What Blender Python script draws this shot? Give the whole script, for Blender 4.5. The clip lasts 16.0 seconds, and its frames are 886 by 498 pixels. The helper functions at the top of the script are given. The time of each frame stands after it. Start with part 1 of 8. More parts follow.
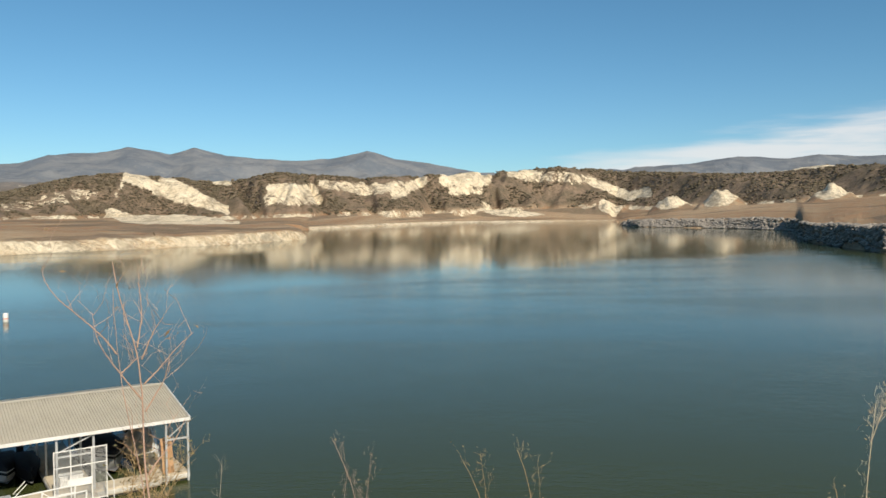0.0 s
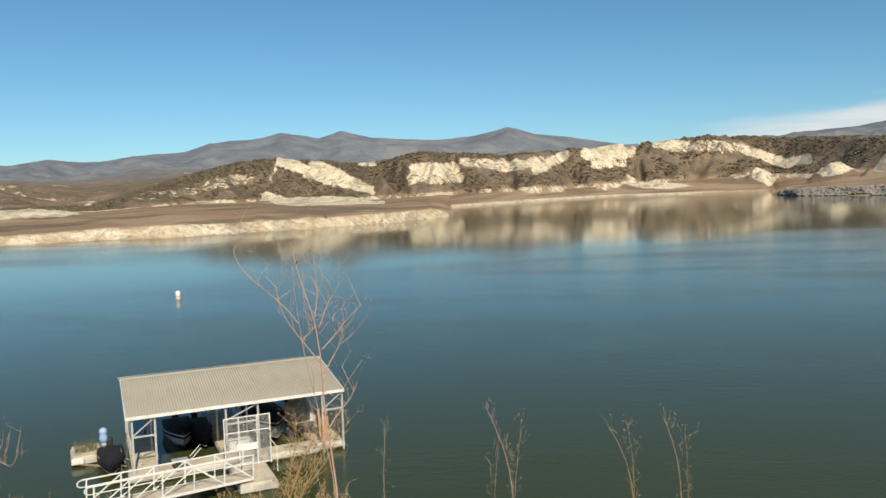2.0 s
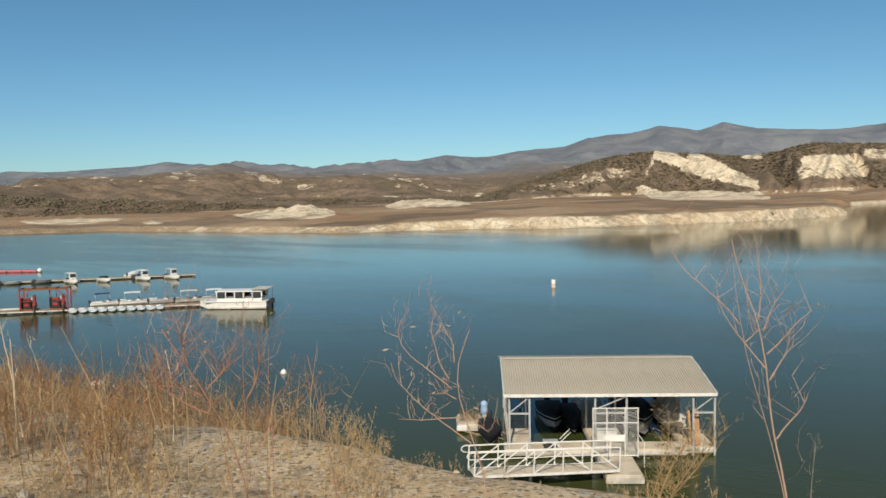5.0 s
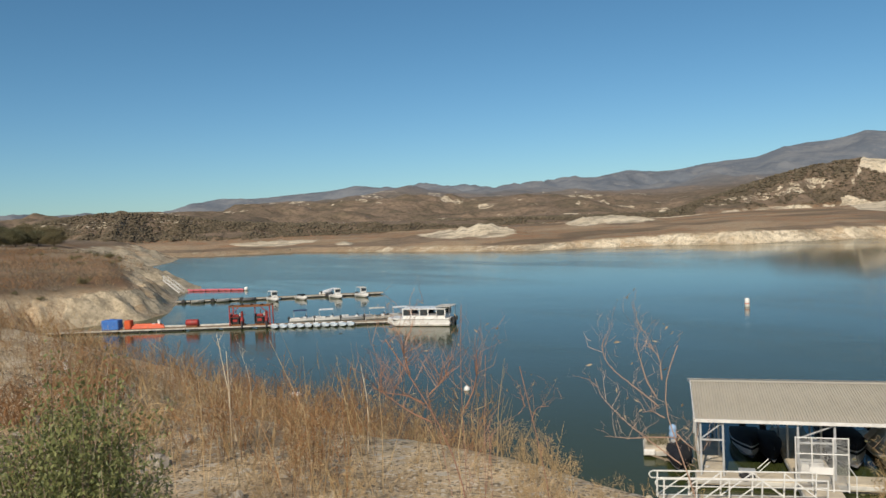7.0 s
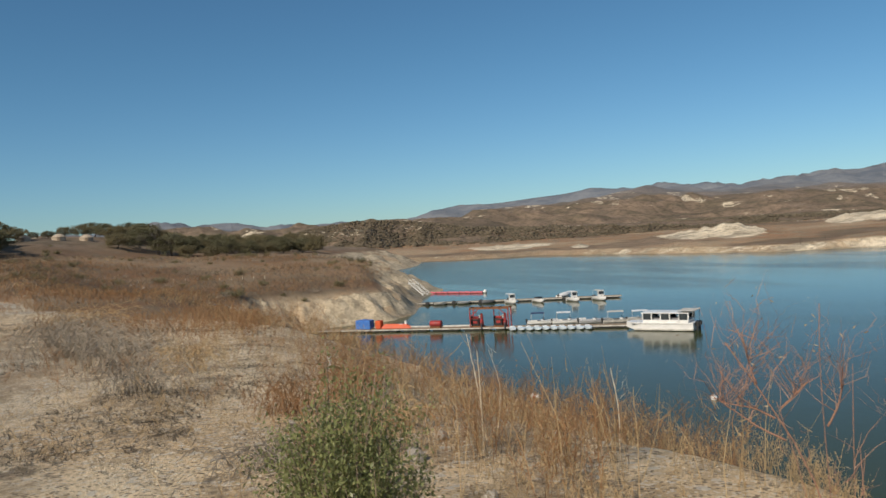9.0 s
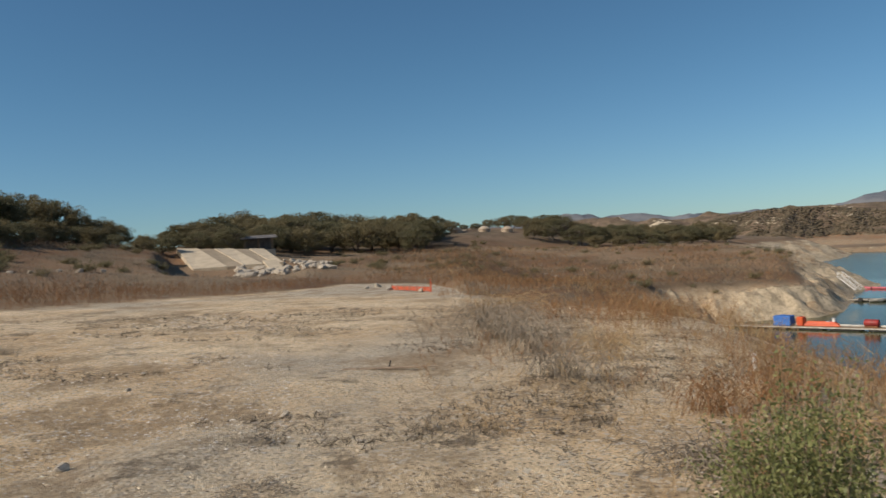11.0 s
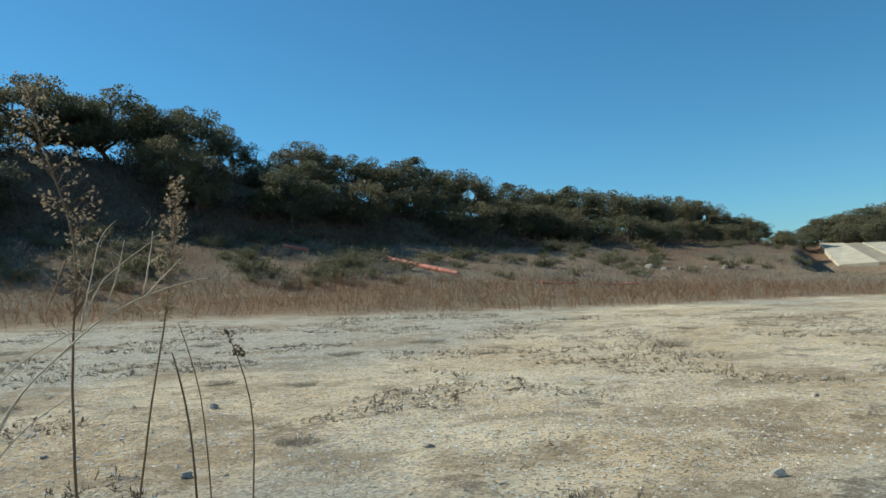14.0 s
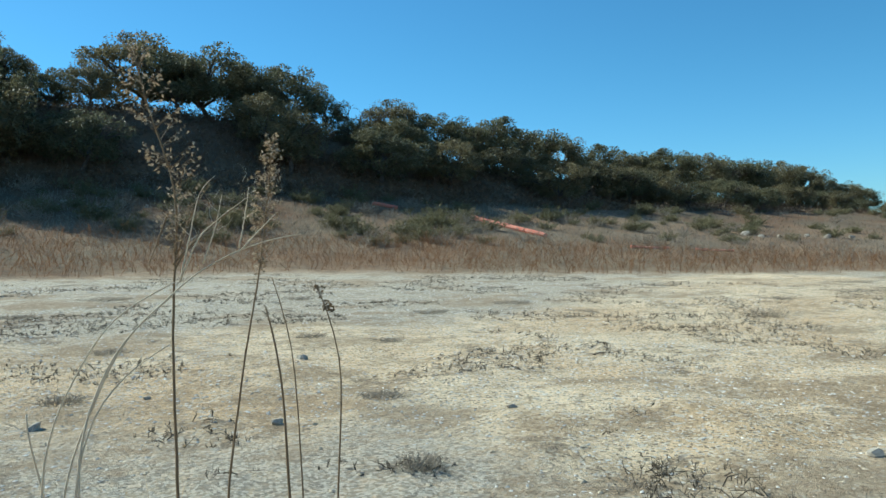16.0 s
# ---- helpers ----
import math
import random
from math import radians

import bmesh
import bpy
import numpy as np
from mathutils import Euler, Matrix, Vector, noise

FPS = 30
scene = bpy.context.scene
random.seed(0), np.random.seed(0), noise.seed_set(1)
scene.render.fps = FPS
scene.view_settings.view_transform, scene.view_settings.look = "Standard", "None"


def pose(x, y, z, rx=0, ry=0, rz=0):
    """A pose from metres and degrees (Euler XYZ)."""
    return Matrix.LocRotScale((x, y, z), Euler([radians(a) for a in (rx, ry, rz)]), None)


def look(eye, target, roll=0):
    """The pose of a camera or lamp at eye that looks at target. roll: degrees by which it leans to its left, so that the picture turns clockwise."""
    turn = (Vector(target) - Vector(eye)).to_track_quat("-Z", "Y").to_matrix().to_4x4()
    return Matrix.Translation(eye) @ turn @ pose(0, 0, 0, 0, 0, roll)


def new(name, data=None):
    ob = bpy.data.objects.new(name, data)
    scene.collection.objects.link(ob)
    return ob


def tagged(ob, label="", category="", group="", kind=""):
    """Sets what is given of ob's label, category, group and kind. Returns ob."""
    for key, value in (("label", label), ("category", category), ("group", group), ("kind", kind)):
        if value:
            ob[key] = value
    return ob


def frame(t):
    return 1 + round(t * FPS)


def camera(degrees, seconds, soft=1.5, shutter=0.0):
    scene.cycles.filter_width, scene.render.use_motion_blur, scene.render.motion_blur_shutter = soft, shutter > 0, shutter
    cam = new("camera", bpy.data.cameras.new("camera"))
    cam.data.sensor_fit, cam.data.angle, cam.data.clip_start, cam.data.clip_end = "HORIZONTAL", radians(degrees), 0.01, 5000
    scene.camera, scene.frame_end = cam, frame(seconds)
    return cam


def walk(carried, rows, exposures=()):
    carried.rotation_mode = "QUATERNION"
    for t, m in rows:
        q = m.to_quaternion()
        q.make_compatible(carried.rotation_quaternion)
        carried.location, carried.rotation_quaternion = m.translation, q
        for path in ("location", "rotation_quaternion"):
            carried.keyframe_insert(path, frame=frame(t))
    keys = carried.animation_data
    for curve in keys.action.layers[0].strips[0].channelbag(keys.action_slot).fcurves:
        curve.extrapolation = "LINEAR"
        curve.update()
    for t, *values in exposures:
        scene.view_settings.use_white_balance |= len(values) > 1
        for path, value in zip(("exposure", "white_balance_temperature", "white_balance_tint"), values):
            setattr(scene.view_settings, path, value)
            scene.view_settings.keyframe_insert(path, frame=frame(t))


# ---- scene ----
cam = camera(58.86, 16.0, soft=1.5, shutter=0.15)
EYE = 12.2
PATH = [
    (0.0, 0.060, 0.204, -0.020, -2.466, 0.170, -0.079),
    (0.5, 0.065, 0.188, -0.023, -3.061, 0.902, 2.733),
    (1.0, 0.070, 0.166, -0.019, -3.539, 1.256, 4.481),
    (1.5, 0.074, 0.115, -0.011, -3.865, 1.280, 6.550),
    (2.0, 0.055, 0.081, -0.012, -4.023, 1.756, 10.173),
    (2.5, 0.042, 0.038, -0.006, -4.012, 1.767, 14.025),
    (3.0, 0.030, 0.004, -0.003, -4.145, 1.326, 18.386),
    (3.5, -0.000, 0.000, -0.000, -4.247, 0.503, 22.920),
    (4.0, -0.025, -0.001, -0.004, -4.224, 0.888, 27.766),
    (4.5, -0.057, 0.010, -0.006, -4.054, 1.050, 32.419),
    (5.0, -0.085, 0.022, -0.006, -3.828, 1.023, 36.983),
    (5.2, -0.101, 0.045, -0.007, -3.678, 1.214, 38.620),
    (7.5, -0.112, -0.034, -0.012, -1.838, 2.518, 53.454),
    (8.0, -0.123, -0.065, -0.006, -1.646, 2.894, 57.526),
    (8.2, -0.139, -0.074, -0.006, -1.574, 3.107, 59.325),
    (10.3, -0.397, 0.001, -0.050, -0.260, 3.145, 83.427),
    (10.5, -0.423, -0.034, -0.043, -0.218, 3.141, 86.635),
    (11.0, -0.465, -0.170, -0.021, 0.106, 3.801, 96.220),
    (11.5, -0.463, -0.287, 0.019, 0.871, 4.401, 105.120),
    (12.0, -0.456, -0.413, 0.044, 1.718, 4.725, 113.250),
    (12.5, -0.449, -0.550, 0.049, 2.435, 4.439, 120.847),
    (13.0, -0.463, -0.715, 0.057, 3.103, 4.819, 129.260),
    (13.5, -0.476, -0.777, 0.062, 3.388, 4.374, 137.282),
    (14.0, -0.477, -0.809, 0.057, 2.930, 3.897, 140.459),
    (14.5, -0.481, -0.829, 0.058, 1.734, 3.618, 142.180),
    (15.0, -0.476, -0.845, 0.060, 1.215, 3.105, 149.765),
    (15.5, -0.480, -0.824, 0.064, 0.587, 2.635, 148.281),
    (16.0, -0.480, -0.816, 0.062, 0.345, 2.179, 146.771),
]
walk(cam, [(t, pose(x, y, EYE + z, 90 + pitch, roll, yaw)) for t, x, y, z, pitch, roll, yaw in PATH],
     exposures=[(0.0, 0.21, 6750, 10), (5.0, 0.0, 6800, 11), (8.0, -0.12, 6600, 13), (10.5, -0.13, 6600, 14), (11.0, -0.14, 6800, 16), (12.5, -0.10, 6270, 7), (13.5, 0.11, 5900, 1), (15.0, 0.49, 5600, -4), (16.0, 0.55, 5570, -4)])

# ---- light ----
SUN_AZ, SUN_EL = 152.0, 37.0          # clockwise from +y, degrees
world = bpy.data.worlds.new("world")
scene.world = world
world.use_nodes = True
wn = world.node_tree
wn.nodes.clear()
w_out = wn.nodes.new("ShaderNodeOutputWorld")
w_bg = wn.nodes.new("ShaderNodeBackground")
w_bg.inputs["Strength"].default_value = 0.080
sky = wn.nodes.new("ShaderNodeTexSky")
sky.sky_type = "NISHITA"
sky.sun_disc = False
sky.sun_elevation = radians(SUN_EL)
sky.sun_rotation = radians(SUN_AZ)
sky.altitude = 300
sky.air_density = 1.0
sky.dust_density = 0.15
sky.ozone_density = 3.0
# a thin bank of high cloud, low over the hills to the north-east
w_co = wn.nodes.new("ShaderNodeTexCoord")
w_sep = wn.nodes.new("ShaderNodeSeparateXYZ")
wn.links.new(w_co.outputs["Generated"], w_sep.inputs[0])


def w_math(op, a, b=None, c=None):
    n = wn.nodes.new("ShaderNodeMath")
    n.operation = op
    for k, v in enumerate((a, b, c)):
        if v is None:
            continue
        if isinstance(v, (int, float)):
            n.inputs[k].default_value = v
        else:
            wn.links.new(v, n.inputs[k])
    return n.outputs[0]


def w_step(v, lo, hi):
    n = wn.nodes.new("ShaderNodeMapRange")
    n.interpolation_type = "SMOOTHSTEP"
    n.inputs["From Min"].default_value, n.inputs["From Max"].default_value = lo, hi
    wn.links.new(v, n.inputs["Value"])
    return n.outputs["Result"]


w_az = w_math("ARCTAN2", w_sep.outputs[0], w_sep.outputs[1])
w_map = wn.nodes.new("ShaderNodeMapping")
w_map.inputs["Scale"].default_value = (3.0, 3.0, 26.0)
wn.links.new(w_co.outputs["Generated"], w_map.inputs["Vector"])
w_noise = wn.nodes.new("ShaderNodeTexNoise")
w_noise.inputs["Scale"].default_value = 2.2
w_noise.inputs["Detail"].default_value = 7
wn.links.new(w_map.outputs[0], w_noise.inputs["Vector"])
# the upper edge of the bank climbs towards the east
w_top = w_math("MULTIPLY_ADD", w_az, 0.155, 0.047)
w_top = w_math("MULTIPLY_ADD", w_math("SUBTRACT", w_noise.outputs["Fac"], 0.5), 0.05, w_top)
w_below = w_math("SUBTRACT", w_top, w_sep.outputs[2])
w_mask = w_math("MULTIPLY", w_step(w_below, -0.004, 0.03), w_step(w_az, 0.03, 0.22))
w_mask = w_math("MULTIPLY", w_mask, w_step(w_noise.outputs["Fac"], 0.2, 0.55))
w_mask = w_math("MULTIPLY", w_mask, 0.8)
w_mix = wn.nodes.new("ShaderNodeMix")
w_mix.data_type = "RGBA"
wn.links.new(w_mask, w_mix.inputs["Factor"])
w_tint = wn.nodes.new("ShaderNodeMix")
w_tint.data_type = "RGBA"
w_tint.blend_type = "MULTIPLY"
w_tint.inputs["Factor"].default_value = 1.0
w_low = wn.nodes.new("ShaderNodeMix")
w_low.data_type = "RGBA"
w_low.inputs[6].default_value = (0.65, 0.955, 1.14, 1)
w_low.inputs[7].default_value = (0.59, 0.965, 1.07, 1)
wn.links.new(w_step(w_sep.outputs[2], 0.0, 0.26), w_low.inputs["Factor"])
wn.links.new(w_low.outputs[2], w_tint.inputs[7])
wn.links.new(sky.outputs[0], w_tint.inputs[6])
wn.links.new(w_tint.outputs[2], w_mix.inputs[6])
w_mix.inputs[7].default_value = (9.0, 9.1, 9.3, 1)
wn.links.new(w_mix.outputs[2], w_bg.inputs["Color"])
wn.links.new(w_bg.outputs[0], w_out.inputs["Surface"])

sun = new("sun", bpy.data.lights.new("sun", "SUN"))
sun.data.energy = 4.7
sun.data.angle = radians(0.53)
sun.data.color = (1.0, 0.92, 0.78)
_a, _e = radians(SUN_AZ), radians(SUN_EL)
sun.matrix_world = look((0, 0, 60), (-60 * math.sin(_a) * math.cos(_e), -60 * math.cos(_a) * math.cos(_e), 60 - 60 * math.sin(_e)))

# ---- materials ----
def rgb(c):
    return (c[0], c[1], c[2], 1.0)


class Nodes:
    """A short hand for building node materials."""

    def __init__(self, name, rough=0.8, metal=0.0, spec=0.3):
        self.mat = bpy.data.materials.new(name)
        self.mat.use_nodes = True
        self.t = self.mat.node_tree
        self.bsdf = self.t.nodes["Principled BSDF"]
        self.bsdf.inputs["Roughness"].default_value = rough
        self.bsdf.inputs["Metallic"].default_value = metal
        self.bsdf.inputs["Specular IOR Level"].default_value = spec
        self.pos = self.t.nodes.new("ShaderNodeTexCoord").outputs["Object"]

    def link(self, a, b):
        self.t.links.new(a, b)

    def put(self, sock, v):
        if isinstance(v, (int, float)):
            sock.default_value = v
        elif isinstance(v, tuple):
            sock.default_value = rgb(v) if len(v) == 3 else v
        else:
            self.link(v, sock)

    def noise(self, scale, detail=4, rough=0.55, vec=None, stretch=None):
        n = self.t.nodes.new("ShaderNodeTexNoise")
        n.inputs["Scale"].default_value = scale
        n.inputs["Detail"].default_value = detail
        n.inputs["Roughness"].default_value = rough
        v = vec or self.pos
        if stretch:
            m = self.t.nodes.new("ShaderNodeMapping")
            m.inputs["Scale"].default_value = stretch
            self.link(v, m.inputs["Vector"])
            v = m.outputs[0]
        self.link(v, n.inputs["Vector"])
        return n.outputs["Fac"]

    def voronoi(self, scale, out="Distance", feature="F1"):
        n = self.t.nodes.new("ShaderNodeTexVoronoi")
        n.feature = feature
        n.inputs["Scale"].default_value = scale
        self.link(self.pos, n.inputs["Vector"])
        return n.outputs[out]

    def step(self, v, lo, hi, a=0.0, b=1.0):
        n = self.t.nodes.new("ShaderNodeMapRange")
        n.interpolation_type = "SMOOTHSTEP"
        for k, x in (("From Min", lo), ("From Max", hi), ("To Min", a), ("To Max", b)):
            n.inputs[k].default_value = x
        self.link(v, n.inputs["Value"])
        return n.outputs["Result"]

    def math(self, op, a, b=0.0):
        n = self.t.nodes.new("ShaderNodeMath")
        n.operation = op
        self.put(n.inputs[0], a)
        self.put(n.inputs[1], b)
        return n.outputs[0]

    def mix(self, f, a, b, how="MIX"):
        n = self.t.nodes.new("ShaderNodeMix")
        n.data_type = "RGBA"
        n.blend_type = how
        self.put(n.inputs["Factor"], f)
        self.put(n.inputs[6], a)
        self.put(n.inputs[7], b)
        return n.outputs[2]

    def rand(self):
        return self.t.nodes.new("ShaderNodeObjectInfo").outputs["Random"]

    def island(self):
        return self.t.nodes.new("ShaderNodeNewGeometry").outputs["Random Per Island"]

    def attr(self, name):
        n = self.t.nodes.new("ShaderNodeAttribute")
        n.attribute_name = name
        s = self.t.nodes.new("ShaderNodeSeparateColor")
        self.link(n.outputs["Color"], s.inputs[0])
        return s.outputs

    def bump(self, h, strength=0.3, dist=0.02):
        n = self.t.nodes.new("ShaderNodeBump")
        n.inputs["Strength"].default_value = strength
        n.inputs["Distance"].default_value = dist
        self.link(h, n.inputs["Height"])
        self.link(n.outputs[0], self.bsdf.inputs["Normal"])

    def done(self, colour, rough=None):
        self.put(self.bsdf.inputs["Base Color"], colour)
        if rough is not None:
            self.put(self.bsdf.inputs["Roughness"], rough)
        return self.mat


def worn(name, a, b, scale=6.0, rough=0.6, metal=0.0, spec=0.3, bump=0.1, fine=60.0):
    """A plain surface in two tones with stains and fine grain."""
    n = Nodes(name, rough, metal, spec)
    big = n.step(n.noise(scale, 5), 0.38, 0.66)
    small = n.noise(fine, 3)
    c = n.mix(big, a, b)
    c = n.mix(n.step(small, 0.45, 0.75, 0.0, 0.35), c, tuple(v * 0.7 for v in a))
    n.bump(small, bump, 0.01)
    return n.done(c)


def leafy(name, a, b, rough=0.6, trans=0.25):
    """Leaves or straw: varies from piece to piece, and lets some light through."""
    n = Nodes(name, rough, 0.0, 0.25)
    c = n.mix(n.island(), a, b)
    c = n.mix(n.step(n.noise(0.35, 3), 0.35, 0.7, 0.0, 0.5), c, tuple(v * 0.65 for v in a))
    n.put(n.bsdf.inputs["Base Color"], c)
    tr = n.t.nodes.new("ShaderNodeBsdfTranslucent")
    n.link(c, tr.inputs["Color"])
    mx = n.t.nodes.new("ShaderNodeMixShader")
    mx.inputs[0].default_value = trans
    n.link(n.bsdf.outputs[0], mx.inputs[1])
    n.link(tr.outputs[0], mx.inputs[2])
    n.link(mx.outputs[0], n.t.nodes["Material Output"].inputs["Surface"])
    return n.mat


def ground_material():
    """Dirt, gravel, pale rock, dry scrub: 'cover' gives the share of each by place."""
    n = Nodes("ground", 0.95, 0.0, 0.1)
    rock, scrub, weeds = n.attr("cover")[:3]
    # ragged edges where bare rock breaks through
    broken = n.math("ADD", n.math("MULTIPLY", n.noise(0.055, 8, 0.74, stretch=(1, 1, 0.55)), 0.6), n.math("MULTIPLY", n.noise(0.17, 6, 0.75, stretch=(1, 1, 0.4)), 0.4))
    ragged = n.math("ADD", n.math("MULTIPLY", n.math("SUBTRACT", broken, 0.5), 3.4), rock)
    rock = n.math("MULTIPLY", n.step(ragged, 0.38, 0.58), n.step(rock, 0.03, 0.16))
    gravel, far, hazy_mount = n.attr("cover_b")[:3]
    # trodden dirt with gravel and chips of shale
    patch = n.noise(0.28, 6, 0.62)
    fine = n.noise(7.0, 8, 0.72)
    sandy = n.noise(38.0, 5, 0.75)
    grit = n.voronoi(38.0, "Color")
    grit_s = n.t.nodes.new("ShaderNodeSeparateColor")
    n.link(grit, grit_s.inputs[0])
    peb = n.voronoi(14.0, "Color")
    peb_s = n.t.nodes.new("ShaderNodeSeparateColor")
    n.link(peb, peb_s.inputs[0])
    dirt = n.mix(n.step(patch, 0.36, 0.62), (0.70, 0.50, 0.285), (0.86, 0.695, 0.46))
    dirt = n.mix(n.step(n.noise(1.3, 7, 0.7), 0.46, 0.62, 0.0, 0.6), dirt, (0.43, 0.315, 0.19))
    dirt = n.mix(n.step(fine, 0.46, 0.66, 0.0, 0.45), dirt, (0.29, 0.215, 0.135))
    dirt = n.mix(n.step(sandy, 0.45, 0.66, 0.0, 0.55), dirt, (0.32, 0.235, 0.145))
    dirt = n.mix(n.step(grit_s.outputs[0], 0.80, 0.86, 0.0, 0.8), dirt, (0.74, 0.66, 0.52))
    dirt = n.mix(n.step(grit_s.outputs[2], 0.82, 0.88, 0.0, 0.8), dirt, (0.17, 0.13, 0.09))
    dirt = n.mix(n.step(peb_s.outputs[1], 0.95, 0.965, 0.0, 0.8), dirt, (0.62, 0.56, 0.46))
    stones = n.mix(n.step(grit_s.outputs[1], 0.2, 0.8), (0.26, 0.235, 0.19), (0.60, 0.545, 0.44))
    stones = n.mix(n.step(sandy, 0.45, 0.7, 0.0, 0.6), stones, (0.20, 0.175, 0.135))
    dirt = n.mix(n.math("MULTIPLY", gravel, n.step(fine, 0.3, 0.6, 0.5, 1.0)), dirt, stones)
    # low dark litter in flat patches
    litter = n.step(n.noise(0.75, 8, 0.78), 0.55, 0.63, 0.0, 0.8)
    dirt = n.mix(litter, dirt, n.mix(n.step(sandy, 0.35, 0.65), (0.10, 0.08, 0.06), (0.24, 0.19, 0.13)))
    # matted dead growth in wider flat patches
    mat_edge = n.noise(0.32, 8, 0.72, stretch=(1.0, 1.5, 1.0))
    dirt = n.mix(n.math("MULTIPLY", n.step(mat_edge, 0.50, 0.60, 0.0, 0.8), n.step(fine, 0.35, 0.6, 0.45, 1.0)), dirt, n.mix(n.step(sandy, 0.4, 0.62), (0.22, 0.155, 0.092), (0.39, 0.29, 0.18)))
    # far and middle ground
    weed = n.mix(n.step(n.noise(0.11, 5, 0.7), 0.4, 0.62), (0.37, 0.215, 0.12), (0.33, 0.26, 0.17))
    weed = n.mix(n.math("SUBTRACT", 1.0, far), weed, n.mix(n.step(n.noise(0.11, 5, 0.7), 0.4, 0.62), (0.20, 0.115, 0.065), (0.185, 0.14, 0.092)))
    weed = n.mix(n.step(n.noise(2.3, 4), 0.42, 0.7, 0.0, 0.5), weed, (0.09, 0.066, 0.044))
    bush = n.mix(n.step(n.noise(0.03, 5, 0.7), 0.42, 0.6), (0.225, 0.165, 0.115), (0.15, 0.12, 0.082))
    bush = n.mix(n.step(n.noise(0.008, 5, 0.7), 0.5, 0.62, 0.0, 0.6), bush, (0.30, 0.215, 0.15))
    bush = n.mix(n.step(n.noise(0.16, 6, 0.75), 0.46, 0.60, 0.0, 0.65), bush, (0.09, 0.073, 0.05))
    pale = n.mix(n.step(n.noise(0.05, 6, 0.7), 0.36, 0.64), (0.84, 0.73, 0.54), (0.72, 0.60, 0.42))
    pale = n.mix(n.step(n.noise(0.22, 6, 0.75, stretch=(1, 1, 0.3)), 0.48, 0.64, 0.0, 0.7), pale, (0.30, 0.235, 0.155))
    pale = n.mix(n.step(n.noise(0.06, 6, 0.7, stretch=(1, 1, 0.22)), 0.52, 0.64, 0.0, 0.55), pale, (0.30, 0.245, 0.17))
    pale = n.mix(n.step(n.noise(0.9, 6, 0.75, stretch=(1, 1, 0.5)), 0.5, 0.62, 0.0, 0.35), pale, (0.31, 0.25, 0.17))
    pale = n.mix(n.step(n.noise(0.03, 7, 0.75, stretch=(2.2, 0.6, 1.6)), 0.53, 0.58, 0.0, 0.55), pale, (0.22, 0.18, 0.13))
    # mountains: blue-grey haze of distance painted into their base colour
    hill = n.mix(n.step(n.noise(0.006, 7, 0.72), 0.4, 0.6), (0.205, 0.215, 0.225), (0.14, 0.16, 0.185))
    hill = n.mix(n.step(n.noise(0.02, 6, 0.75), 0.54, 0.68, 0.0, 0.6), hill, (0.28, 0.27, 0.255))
    c = n.mix(weeds, dirt, weed)
    c = n.mix(scrub, c, bush)
    near_rock = n.mix(n.step(n.noise(0.5, 7, 0.75, stretch=(1, 1, 0.6)), 0.4, 0.62), (0.62, 0.51, 0.35), (0.38, 0.31, 0.21))
    near_rock = n.mix(n.step(n.noise(2.5, 6, 0.75), 0.5, 0.66, 0.0, 0.6), near_rock, (0.20, 0.155, 0.105))
    c = n.mix(rock, c, n.mix(far, near_rock, pale))
    c = n.mix(hazy_mount, c, hill)
    h = n.math("ADD", n.math("MULTIPLY", fine, 0.6), n.math("MULTIPLY", sandy, 0.4))
    # broken rock close by, and gullies on the far hills and mountains
    h = n.math("ADD", h, n.math("MULTIPLY", rock, n.math("MULTIPLY", n.noise(0.9, 6, 0.7), 5.0)))
    h = n.math("ADD", h, n.math("MULTIPLY", far, n.math("MULTIPLY", n.noise(0.028, 8, 0.68), 110.0)))
    n.bump(h, 0.9, 0.07)
    return n.done(c)


def water_material():
    n = Nodes("lake_water", 0.04, 0.0, 0.22)
    n.bsdf.inputs["IOR"].default_value = 1.33
    ripple = n.noise(1.1, 5, 0.6, stretch=(1.0, 1.6, 1.0))
    swell = n.noise(0.13, 3, 0.5)
    # a breeze roughens long streaks of the surface
    sheet = n.noise(0.012, 4, 0.6, stretch=(0.5, 2.2, 1.0))
    streak = n.step(sheet, 0.42, 0.62)
    place = n.t.nodes.new("ShaderNodeSeparateXYZ")
    n.link(n.pos, place.inputs[0])
    lee = n.math("SUBTRACT", n.math("SUBTRACT", place.outputs[1], 158.0), n.math("MULTIPLY", place.outputs[0], 0.9))
    lee = n.math("ADD", lee, n.math("MULTIPLY", n.math("SUBTRACT", sheet, 0.5), 130.0))
    calm = n.math("MULTIPLY", n.step(lee, -18.0, 22.0), n.step(place.outputs[0], -150.0, -60.0, 0.0, 1.0))
    streak = n.math("MULTIPLY", n.step(streak, 0.0, 1.0, 0.45, 1.0), n.math("SUBTRACT", 1.0, calm))
    h = n.math("ADD", n.math("MULTIPLY", ripple, 0.5), swell)
    b = n.t.nodes.new("ShaderNodeBump")
    b.inputs["Distance"].default_value = 0.12
    n.link(n.step(streak, 0.0, 1.0, 0.06, 0.34), b.inputs["Strength"])
    n.link(h, b.inputs["Height"])
    n.link(b.outputs[0], n.bsdf.inputs["Normal"])
    c = n.mix(n.step(n.noise(0.02, 3), 0.35, 0.65), (0.041, 0.051, 0.015), (0.045, 0.055, 0.018))
    return n.done(c, n.step(streak, 0.0, 1.0, 0.06, 0.16))


M_GROUND = ground_material()
M_WATER = water_material()

# ---- terrain ----
def hash2(ix, iy, seed):
    v = np.sin(ix * 127.1 + iy * 311.7 + seed * 74.7) * 43758.5453
    return v - np.floor(v)


